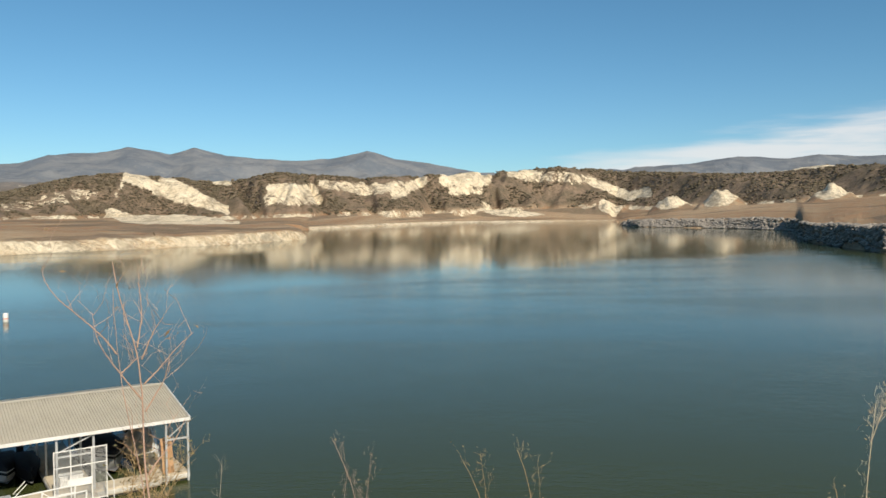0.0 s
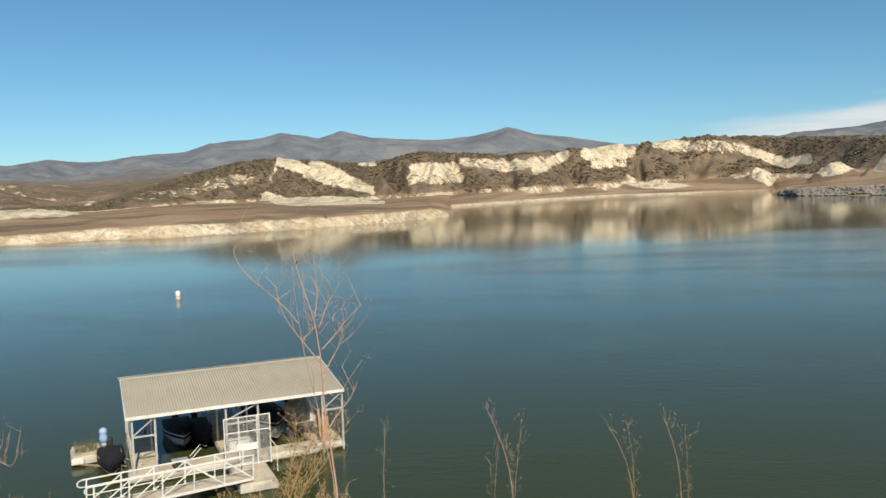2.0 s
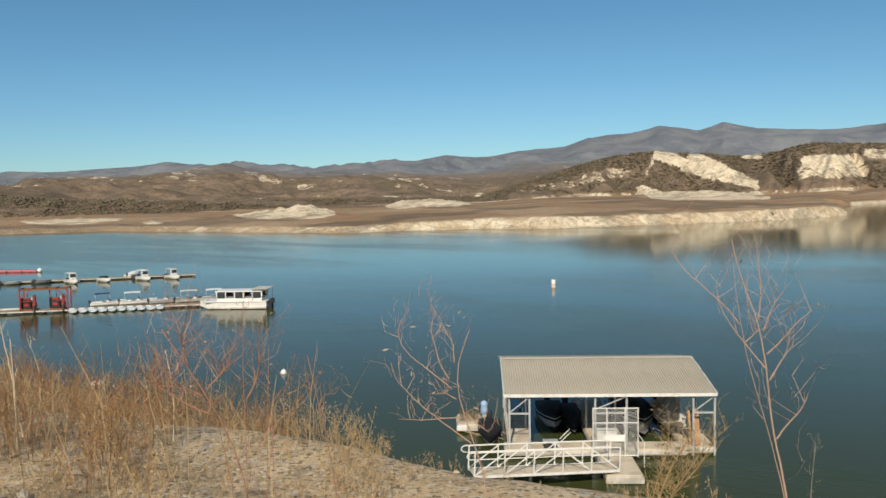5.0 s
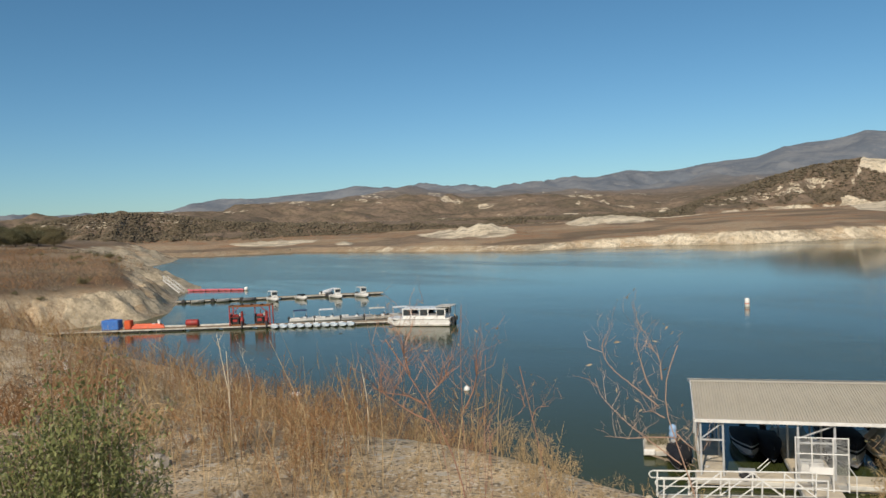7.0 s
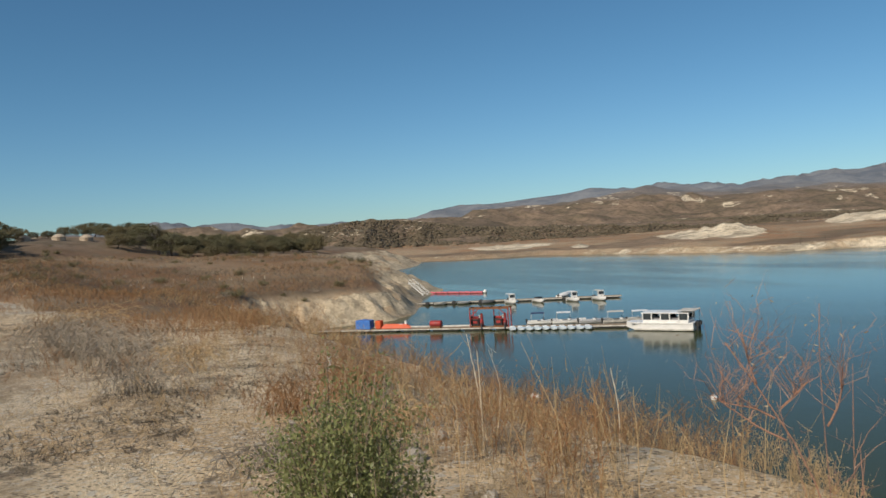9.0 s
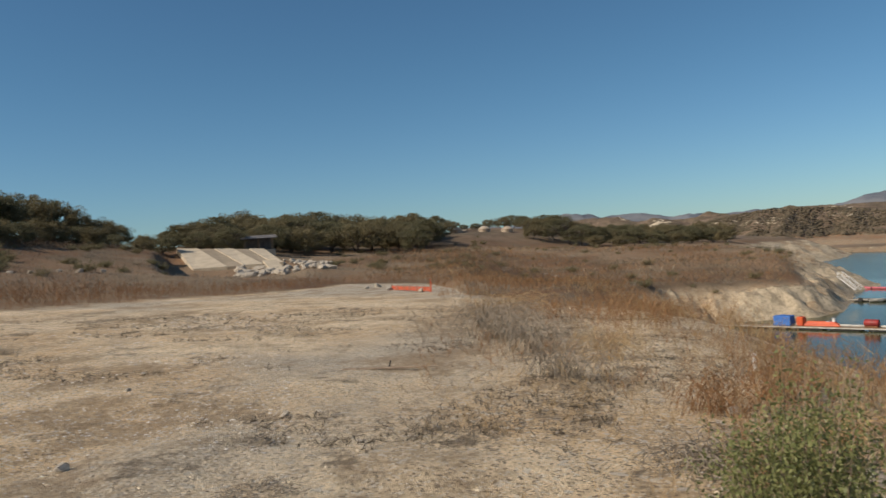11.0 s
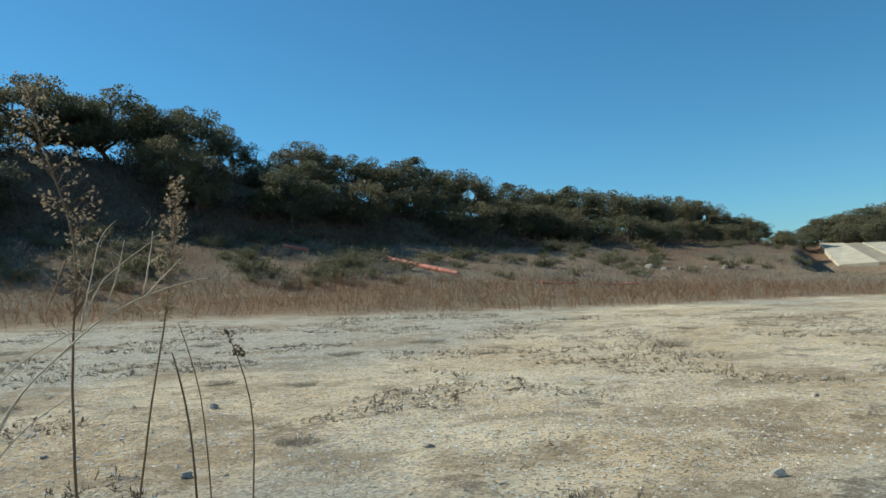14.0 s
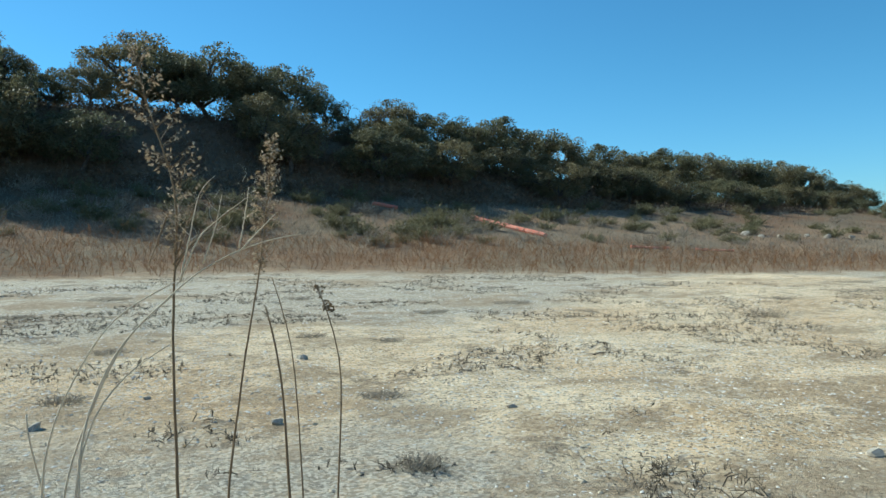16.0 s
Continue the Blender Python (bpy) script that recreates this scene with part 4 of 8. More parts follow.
grass("bank_weeds", 2600, polar(-92, -60, 14, 80, 1.2, lambda x, y, az, d: (shore_distance(x, y) > 1.0) & (shore_distance(x, y) < 19) & (fbm(x * 0.2, y * 0.2, 3, 39) > 0.46)), (0.4, 0.95), 0.018, M_WEED_RED, 106,
      "rust-coloured weeds on the bank round the inlet", lean=0.35, twigs=7)
grass("bank_weeds", 2600, polar(-94, -60, 12, 80, 1.2, lambda x, y, az, d: (shore_distance(x, y) > 1.0) & (shore_distance(x, y) < 21) & (fbm(x * 0.2, y * 0.2, 3, 47) > 0.48)), (0.35, 0.9), 0.016, M_WEED_TAN, 114,
      "straw-coloured weeds on the bank round the inlet", lean=0.35, twigs=6)
grass("bank_weeds", 260, polar(-42, -17, 4.2, 6.2, 1.0, lambda x, y, az, d: fbm(x * 1.2, y * 1.2, 3, 51) > 0.5), (0.06, 0.2), 0.004, M_WEED_TAN, 121, "short straw tufts on the sandstone rim", twigs=6, heads=2, stalk=0.3, short=0.6)
grass("bank_weeds", 1250, polar(-66, -42, 3.4, 6.6, 1.0, lambda x, y, az, d: (shore_distance(x, y) < 24.5) & (fbm(x * 1.2, y * 1.2, 3, 49) > 0.46)), (0.10, 0.34), 0.004, M_WEED_TAN, 107, "short dry weeds on the lip of the bank", twigs=6, heads=3, stalk=0.35, short=0.6)
grass("bank_stalks", 110, polar(-78, -44, 4.8, 8.5, 1.0, lambda x, y, az, d: d < curve(az, RIM) + 0.6), (0.55, 1.15), 0.007, M_WEED_TAN, 122, "tall thin pale stalks along the edge of the bank", lean=0.16, twigs=3, short=0.4)
grass("grey_weeds", 420, polar(-101, -86, 9, 30, 1.0, lambda x, y, az, d: (shore_distance(x, y) < 28) & (shore_distance(x, y) > 19.0) & (fbm(x * 0.3, y * 0.3, 3, 23) > 0.5)), (0.3, 0.85), 0.009, M_WEED_GREY, 108,
      "grey dry brush along the side of the lot", lean=0.55, twigs=7)
grass("lot_litter", 17000, polar(-136, -74, 3.6, 32, 1.0, lambda x, y, az, d: (fbm(x * 0.5, y * 0.5, 4, 29) > 0.545) & (d < curve(az, LOT_EDGE) - 1)), (0.04, 0.14), 0.011, M_WEED_DARK, 109,
      "flattened dark dead weeds on the dirt", lean=1.6, twigs=4, sink=-0.01)


grass("lot_litter", 17000, polar(-184, -136, 5, 38, 0.8, lambda x, y, az, d: (fbm(x * 0.45, y * 0.45, 4, 28) > 0.55) & (d < curve(az, LOT_EDGE) - 0.5)), (0.04, 0.13), 0.012, M_WEED_DARK, 117,
      "flattened dark dead weeds on the gravel track", lean=1.6, twigs=4, sink=-0.01)


# ---- trees ----
def oak_variant(seed, h=6.5, spread=3.6, material=None, bare=False, low=0.3):
    """Trunk and limbs, and a broken crown of leaf clumps; origin at the foot."""
    g = np.random.default_rng(seed)
    wood = Plant(seed)
    tips = []
    a = np.array([0, 0, -0.4])
    fork = np.array([g.normal() * 0.25, g.normal() * 0.25, h * 0.27])
    wood.stems([a], [(a + fork) / 2 + g.normal(size=3) * 0.08], [fork], h * 0.042, 7)
    for k in range(6):
        ang = k * 2 * np.pi / 6 + g.uniform(-0.4, 0.4)
        out = spread * g.uniform(0.45, 0.75)
        e = fork + np.array([np.cos(ang) * out, np.sin(ang) * out, h * g.uniform(0.18, 0.45)])
        m = fork + (e - fork) * 0.5 + np.array([0, 0, -0.15]) + g.normal(size=3) * 0.25
        wood.stems([fork - [0, 0, 0.2]], [m], [e], h * 0.021, 6)
        for j in range(4):
            e2 = e + np.array([np.cos(ang + g.normal() * 0.9) * spread * 0.35, np.sin(ang + g.normal() * 0.9) * spread * 0.35, h * g.uniform(0.02, 0.26)])
            s0 = m + (e - m) * g.uniform(0.3, 1.0)
            wood.stems([s0], [(s0 + e2) / 2 + g.normal(size=3) * 0.2], [e2], h * 0.009, 4)
            tips.append(e2)
            if bare:
                for q in range(6):
                    e3 = e2 + g.normal(size=3) * [0.7, 0.7, 0.5] + [0, 0, 0.35]
                    wood.stems([e2], [(e2 + e3) / 2 + g.normal(size=3) * 0.1], [e3], h * 0.0035, 3)
    wood_me = wood.mesh("trunk", M_BARK)
    crown = Plant(seed + 1)
    tips = np.array(tips)
    # clumps over a lumpy dome, and some round the limb ends
    k = 84
    u = g.uniform(-0.7, 1.0, k)
    th = np.arange(k) * 2.39996 + g.normal(size=k) * 0.25
    lump = 0.80 + 0.26 * np.sin(th * 2 + seed) * np.sin(u * 5 + seed * 0.7) + g.normal(size=k) * 0.08
    rr = np.sqrt(np.clip(1 - u * u, 0, 1)) * lump
    dome = np.stack([np.cos(th) * rr * spread * 0.92, np.sin(th) * rr * spread * 0.92, h * (0.55 + 0.46 * u * (lump + 0.12))], 1)
    cl = np.concatenate([tips[::2], dome])
    lo = h * low
    cl[:, 2] = np.maximum(cl[:, 2], lo + g.uniform(0, 0.6, len(cl)))
    for c in cl:
        r = g.uniform(0.45, 1.0) * h / 6.5
        n = 26 if bare else int(150 * g.uniform(0.6, 1.2))
        p = g.normal(size=(n, 3))
        p /= np.linalg.norm(p, axis=1, keepdims=True)
        p *= (g.uniform(0.25, 1, n) ** 0.4)[:, None] * r * np.array([1.1, 1.1, 0.95])
        crown.leaves(c + p, 0.20 * h / 6.5, 0.145 * h / 6.5)
    return wood_me, (None if bare else crown.mesh("crown", material))


OAKS = [oak_variant(201, 6.5, 3.3, M_OAK_A, low=0.30), oak_variant(211, 6.5, 3.8, M_OAK_A, low=0.25), oak_variant(221, 6.5, 3.0, M_OAK_B, low=0.2), oak_variant(231, 6.5, 3.6, M_OAK_A, low=0.06), oak_variant(241, 6.5, 3.6, M_OAK_B, low=0.06)]
BARE = oak_variant(251, 6.5, 3.2, None, True)


def plant_tree(x, y, h, variant, turn, name="oak_tree", label="", group="oaks on the hillside", sink=0.1, wide=1.0):
    wood, crown = variant
    s = h / 6.9
    root = thing(name, Matrix.Translation((x, y, gz(x, y) - sink)) @ Matrix.Rotation(turn, 4, "Z") @ Matrix.Diagonal((s * wide, s * wide, s, 1)), label, "tree", group)
    t = new("trunk", wood)
    t.parent = root
    if crown:
        c = new("crown", crown)
        c.parent = root
    return root


TREE_TOP = [(-184, 13.5), (-177.5, 14.8), (-176, 14.6), (-173.9, 13.0), (-171.5, 12.2), (-169, 14.2), (-167.7, 14.9), (-163.6, 14.4), (-161, 14.0), (-158, 13.3), (-155, 11.6), (-152.3, 11.1), (-149, 11.3), (-146, 9.8), (-144, 9.3), (-140.4, 8.5),
            (-137.6, 7.9), (-134, 6.9), (-130.6, 6.7), (-126, 5.8), (-122.7, 5.3), (-121, 4.2), (-118, 2.9), (-117.3, 1.9), (-116, 2.6), (-114, 3.1), (-109.5, 3.4), (-103.6, 2.95), (-98, 2.6), (-96.2, 2.4), (-95, 1.95), (-92.5, 1.95), (-91, 2.1),
            (-88.8, 2.1), (-86.5, 1.6), (-85, 1.0), (-82, 1.0), (-77.6, 0.6), (-76, 0.6)]


def hill_trees():
    g = np.random.default_rng(301)

    def ground_at(az, d):
        x, y = d * math.sin(radians(az)), d * math.cos(radians(az))
        return x, y, gz(x, y)

    def one(az, d, lift, label, lo=2.2, hi=11.0, wide=1.0, low=0, end=5):
        x, y, z = ground_at(az, d)
        h = min(max(EYE + d * math.tan(radians(float(curve(az, TREE_TOP)))) - z, lo), hi) * lift
        v = BARE if g.random() < 0.06 else OAKS[int(g.integers(low, end))]
        plant_tree(x, y, h, v, g.uniform(0, 6.28), "bare_tree" if v is BARE else "oak_tree",
                   "leafless grey tree among the oaks" if v is BARE else label, wide=wide * g.uniform(0.95, 1.25))

    # along the top of the southern hill
    az = -183.0
    while az < -118.4:
        f = float(curve(az, [(-184, 1.2), (-142, 1.2), (-130, 1.3), (-118, 1.36)]))
        d = float(curve(az, HILL_BASE_D)) * f * g.uniform(0.98, 1.06)
        one(az, d, g.uniform(0.88, 1.13), "dark green live oak on the brow of the hill", wide=1.15, end=3 if az < -138 else 5)
        az += g.uniform(1.9, 3.4) * 70 / d
    # lower down the shaded slope
    az = -183.0
    while az < -118.4:
        d = float(curve(az, HILL_BASE_D)) * g.uniform(1.05, 1.17)
        if g.random() < np.interp(az, [-150, -140], [0.4, 0.9]):
            one(az, d, g.uniform(0.42, 0.72), "dark live oak on the shaded slope", wide=1.25, low=2)
        az += g.uniform(1.2, 2.6) * 70 / d
    # the wood west of the lot
    for row, (k, lift) in enumerate(((1.02, 0.8), (1.12, 0.9), (1.24, 1.0), (1.38, 1.12))):
        az = -117.0
        while az < -76.5:
            if -96.4 < az < -90.4 and row < 3 or -97 < az < -86 and row == 0:
                az += 1.0
                continue
            d = float(curve(az, HILL_BASE_D)) * k * g.uniform(0.96, 1.05)
            one(az, d, lift * g.uniform(0.68, 1.12), "dark green oak in the wood beyond the flats", 2.5, 11.5, 1.3, 3)
            az += g.uniform(1.0, 2.2) * 170 / d

    for az, d, top in ((-179.0, 60, 15.6), (-175.0, 63, 12.6), (-182.0, 63, 13.5)):
        x, y, z = ground_at(az, d)
        plant_tree(x, y, EYE + d * math.tan(radians(top)) - z, OAKS[0], az, "oak_tree", "tall dark live oak low on the slope", wide=0.78)


hill_trees()


def sage_variant(seed, material, r=0.6, n=420, blade=(0.09, 0.022), twig=None):
    p = Plant(seed)
    g = p.rng
    k = 60
    d = g.normal(size=(k, 3)) * [0.7, 0.7, 0.2] + [0, 0, 0.75]
    d /= np.linalg.norm(d, axis=1, keepdims=True)
    ln = r * g.uniform(0.7, 1.25, k)[:, None]
    o = np.zeros((k, 3)) + g.normal(size=(k, 3)) * [0.12, 0.12, 0] * r
    tip = o + d * ln
    p.ribbons(o, o + d * ln * 0.55, tip, 0.02 * r)
    t = g.uniform(0.35, 1.05, (n, 1))
    j = g.integers(k, size=n)
    p.leaves(o[j] + (tip[j] - o[j]) * t + g.normal(size=(n, 3)) * 0.05 * r, blade[0], blade[1], 0.8)
    return p.mesh("shrub", material)


SHRUBS = [sage_variant(401, M_SAGE, 0.8, 700, (0.16, 0.035)), sage_variant(402, M_SAGE, 0.7, 600, (0.16, 0.04)), sage_variant(403, M_WEED_GREY, 0.7, 260, (0.12, 0.02)), sage_variant(404, M_OAK_B, 0.8, 700, (0.15, 0.05))]


def shrubs():
    g = np.random.default_rng(411)
    n = 0
    while n < 380:
        if n < 250:
            az = g.uniform(-184, -100)
            e, b = float(curve(az, LOT_EDGE)), float(curve(az, HILL_BASE_D))
            d = e + (b * 1.02 - e) * g.uniform(0.35, 1.0)
        else:
            az, d = g.uniform(-101, -72), g.uniform(95, 235)
        x, y = d * math.sin(radians(az)), d * math.cos(radians(az))
        if -115.5 < az < -104.5 and d > 90 or n >= 250 and (gz(x, y) < 3.0 or shore_distance(np.array([x]), np.array([y]))[0] < 4):
            continue
        s = g.uniform(0.5, 1.5)
        k = int(g.choice(4, p=(0.4, 0.3, 0.2, 0.1)))
        ob = new("shrub", SHRUBS[k])
        ob.matrix_basis = Matrix.Translation((x, y, gz(x, y) - 0.05)) @ Matrix.Rotation(g.uniform(0, 6.28), 4, "Z") @ Matrix.Diagonal((s * 1.2, s * 1.2, s, 1))
        tagged(ob, ("grey-green sage bush on the slope", "olive sage bush on the slope", "bare grey bush on the slope", "dark green low bush on the slope")[k], "bush", "bushes on the slope")
        n += 1


shrubs()


def far_scrub():
    """Chaparral clumps over the hills across the water: uncountable, one mass."""
    g = np.random.default_rng(501)
    ico = np.array([(1, 0, 0.1), (0.3, 0.95, 0), (-0.8, 0.6, 0.1), (-0.8, -0.6, 0), (0.3, -0.95, 0.1), (0.1, 0.0, 0.9), (0, 0, -0.5)], float)
    tri = np.array([(0, 1, 5), (1, 2, 5), (2, 3, 5), (3, 4, 5), (4, 0, 5), (1, 0, 6), (2, 1, 6), (3, 2, 6), (4, 3, 6), (0, 4, 6)])
    n = 110000
    az = g.uniform(-94, 31, n)
    k = g.uniform(0, 1, n)
    fd = curve(az, FOOT_D)
    d = fd * (0.97 + k * 0.45)
    x, y = d * np.sin(np.radians(az)), d * np.cos(np.radians(az))
    z, q = ground_height(x, y, True)
    c, _ = cover_of(x, y, z, q)
    m = (c[:, 0] < 0.25 + 0.2 * g.random(n)) & (q["f"] > 0.01) & (g.random(n) < np.interp(az, [12, 14], [1.0, 0.55])) & (fbm(x * 0.012, y * 0.012, 4, 503) > np.interp(az, [-50, -40], [0.47, 0.40]))
    x, y, z, d = x[m], y[m], z[m], d[m]
    n = len(x)
    s = (0.25 + 0.75 * g.uniform(0, 1, n) ** 3) * 0.0027 * d
    jit = g.uniform(0.6, 1.3, (n, 7, 1))
    v = ico[None] * jit * s[:, None, None] * np.array([1.25, 1.25, 0.75]) + np.stack([x, y, z + s * 0.15], 1)[:, None]
    f = tri[None] + (np.arange(n) * 7)[:, None, None]
    me = bpy.data.meshes.new("chaparral")
    me.from_pydata(v.reshape(-1, 3).tolist(), [], f.reshape(-1, 3).tolist())
    me.polygons.foreach_set("use_smooth", [True] * len(me.polygons))
    me.materials.append(M_SCRUB)
    tagged(new("chaparral", me), "dark brown chaparral bushes over the far hills", "scrub", kind="stuff")


far_scrub()


def undergrowth():
    """Dark brush over the shaded hillside: one mass."""
    p = Plant(601)
    g = p.rng
    n = 2600
    az = g.uniform(-184, -118, n)
    b = curve(az, HILL_BASE_D)
    d = b * g.uniform(1.0, 1.3, n)
    x, y = d * np.sin(np.radians(az)), d * np.cos(np.radians(az))
    c = np.stack([x, y, ground_height(x, y)], 1)
    for k in range(26):
        off = g.normal(size=(n, 3)) * [0.55, 0.55, 0.35]
        off[:, 2] = np.abs(off[:, 2]) + 0.05
        p.leaves(c + off, 0.34, 0.10, 0.6)
    tagged(new("undergrowth", p.mesh("undergrowth", M_BRUSH)), "dark dry undergrowth on the shaded hillside", "undergrowth", kind="stuff")


undergrowth()

# ---- the covered dock below the bank ----
M_STEEL = worn("galvanised_steel", (0.56, 0.57, 0.57), (0.44, 0.45, 0.45), 4, 0.45, 0.3, 0.5, 0.05)
M_ROOF = worn("beige_roof_sheet", (0.46, 0.42, 0.335), (0.41, 0.37, 0.295), 0.7, 0.5, 0.0, 0.4, 0.03, 20)
M_TRIM = worn("white_trim", (0.74, 0.73, 0.69), (0.62, 0.61, 0.57), 3, 0.5, 0, 0.4, 0.05)
M_CONCRETE = worn("dock_concrete", (0.60, 0.52, 0.39), (0.47, 0.405, 0.31), 1.6, 0.9, 0, 0.2, 0.25, 30)
M_FLOAT = worn("float_rim", (0.58, 0.56, 0.50), (0.36, 0.34, 0.30), 1.5, 0.8, 0, 0.3, 0.2, 25)
M_WOOD = worn("weathered_wood", (0.33, 0.26, 0.18), (0.24, 0.18, 0.125), 2.5, 0.85, 0, 0.2, 0.3, 40)
M_CRATE = worn("brown_boards", (0.46, 0.28, 0.15), (0.36, 0.20, 0.10), 3, 0.8, 0, 0.2, 0.2, 40)
M_WHITE = worn("white_gelcoat", (0.80, 0.79, 0.75), (0.70, 0.69, 0.65), 1.0, 0.3, 0, 0.5, 0.02, 30)
M_ALU = worn("bare_aluminium", (0.60, 0.60, 0.59), (0.47, 0.47, 0.46), 2.0, 0.4, 0.5, 0.5, 0.05, 25)
M_COVER = worn("dark_boat_cover", (0.018, 0.018, 0.022), (0.03, 0.03, 0.033), 1.5, 0.85, 0, 0.2, 0.35, 12)
M_GREYCOVER = worn("grey_boat_cover", (0.16, 0.165, 0.175), (0.22, 0.22, 0.225), 1.5, 0.85, 0, 0.2, 0.35, 12)
M_RUBBER = worn("black_plastic", (0.025, 0.025, 0.026), (0.05, 0.05, 0.05), 3, 0.6)
M_BLUE = worn("blue_plastic", (0.045, 0.15, 0.46), (0.07, 0.20, 0.52), 2.0, 0.5, 0, 0.4, 0.15, 15)
M_GLASS = worn("dark_glazing", (0.035, 0.045, 0.05), (0.06, 0.07, 0.075), 1.0, 0.12, 0, 0.6, 0.0)
M_MESH = worn("fence_mesh", (0.52, 0.52, 0.50), (0.44, 0.44, 0.42), 3, 0.6)
M_ROPE = worn("dry_branches", (0.33, 0.26, 0.19), (0.24, 0.18, 0.13), 5, 0.9)

DOCK = Matrix.Translation((-19.55, 30.34, 0)) @ Matrix.Rotation(0.6036, 4, "Z")
EAVE, RIDGE, LONG, DEEP = 2.95, 3.75, 9.71, 8.66


def covered_dock():
    root = thing("boathouse", DOCK, "open two-slip boathouse with a beige ribbed metal roof on steel posts", "boathouse")
    # ribbed sheets, side by side on both slopes
    slope = math.atan2(RIDGE - EAVE, DEEP / 2)
    run = math.hypot(DEEP / 2, RIDGE - EAVE)
    bm = bmesh.new()
    wide, ribs = LONG / 10, 8
    prof = []
    for k in range(ribs):
        x = k * wide / ribs
        p = wide / ribs
        prof += [(x, 0.0), (x + 0.42 * p, 0.0), (x + 0.52 * p, 0.045), (x + 0.9 * p, 0.045)]
    prof.append((wide - 0.004, 0.0))
    for (x0, h0), (x1, h1) in zip(prof[:-1], prof[1:]):
        v = [bm.verts.new(p) for p in ((x0, 0, h0), (x1, 0, h1), (x1, run, h1), (x0, run, h0))]
        bm.faces.new(v)
    bmesh.ops.remove_doubles(bm, verts=bm.verts, dist=1e-5)
    bmesh.ops.solidify(bm, geom=bm.faces[:], thickness=0.012)
    first = part("roof_sheet", bm, M_ROOF, root)
    front = Matrix.Translation((0, 0, EAVE)) @ Matrix.Rotation(slope, 4, "X")
    back = Matrix.Translation((LONG, DEEP, EAVE)) @ Matrix.Rotation(math.pi, 4, "Z") @ Matrix.Rotation(slope, 4, "X")
    first.matrix_basis = front
    for k in range(1, 10):
        share("roof_sheet", first, root, front @ Matrix.Translation((k * wide, 0, 0)))
    for k in range(10):
        share("roof_sheet", first, root, back @ Matrix.Translation((k * wide, 0, 0)))
    part("ridge_cap", loft(bmesh.new(), [[(x, DEEP / 2 - 0.2, RIDGE + 0.0), (x, DEEP / 2, RIDGE + 0.06), (x, DEEP / 2 + 0.2, RIDGE + 0.0), (x, DEEP / 2, RIDGE + 0.02)] for x in (-0.02, LONG + 0.02)]), M_ROOF, root)
    for y in (-0.03, DEEP + 0.03):
        part("fascia", box(bmesh.new(), -0.03, y - 0.02, EAVE - 0.12, LONG + 0.03, y + 0.02, EAVE + 0.03, 0.005), M_TRIM, root, "white eave trim")
    for x in (-0.04, LONG + 0.04):
        bm = bmesh.new()
        bar(bm, (x, 0, EAVE - 0.03), (x, DEEP / 2, RIDGE - 0.03), 0.04, 0.14)
        bar(bm, (x, DEEP / 2, RIDGE - 0.03), (x, DEEP, EAVE - 0.03), 0.04, 0.14)
        part("barge_trim", bm, M_TRIM, root, "white gable trim")
    # posts, ties and braces
    for y in (0.15, 3.2, 6.2, DEEP - 0.15):
        top = EAVE - 0.06 + (RIDGE - EAVE) * (1 - abs(y - DEEP / 2) / (DEEP / 2)) - 0.02
        for a, b in ((0.22, 1.16), (4.2, 5.65), (8.7, 9.68)):
            for x in (a, b):
                part("post", box(bmesh.new(), x - 0.045, y - 0.045, 0.0, x + 0.045, y + 0.045, top, 0.008), M_STEEL, root)
            part("tie", box(bmesh.new(), a, y - 0.03, 1.98, b, y + 0.03, 2.06, 0.005), M_STEEL, root)
            part("brace", bar(bmesh.new(), (a, y, 2.06) if a != 4.2 else (b + 0.0, y, top - 0.1), (b, y, top - 0.1) if a != 4.2 else (a, y, 2.2), 0.05), M_STEEL, root)
        part("beam", box(bmesh.new(), 0.05, y - 0.05, top - 0.01, LONG - 0.05, y + 0.05, top + 0.13 - 0.14 + 0.05, 0.005), M_STEEL, root)
    for x in (0.22, 1.16, 4.2, 5.65, 8.7, 9.68):
        bm = bmesh.new()
        bar(bm, (x, 0.1, EAVE - 0.09), (x, DEEP / 2, RIDGE - 0.09), 0.06, 0.08)
        bar(bm, (x, DEEP / 2, RIDGE - 0.09), (x, DEEP - 0.1, EAVE - 0.09), 0.06, 0.08)
        part("rafter", bm, M_STEEL, root)
    # floating decks: a walk along the front and three fingers
    for n, (x0, y0, x1, y1) in enumerate(((0.0, -0.15, 8.35, 0.95), (0.2, 0.96, 1.3, DEEP - 2.5), (4.1, 0.96, 5.75, DEEP), (8.36, 0.2, LONG + 0.02, DEEP))):
        deck = part("deck", box(bmesh.new(), x0, y0, 0.10, x1, y1, 0.42, 0.02), M_CONCRETE, root)
        part("rub_rail", box(bmesh.new(), x0 - 0.04, y0 - 0.04, 0.16, x1 + 0.04, y1 + 0.04, 0.34, 0.02), M_FLOAT, deck, "pale rail round the deck edge")
        part("float", box(bmesh.new(), x0 + 0.1, y0 + 0.1, -0.35, x1 - 0.1, y1 - 0.1, 0.12, 0.05), M_RUBBER, deck)
    return root


covered_dock()


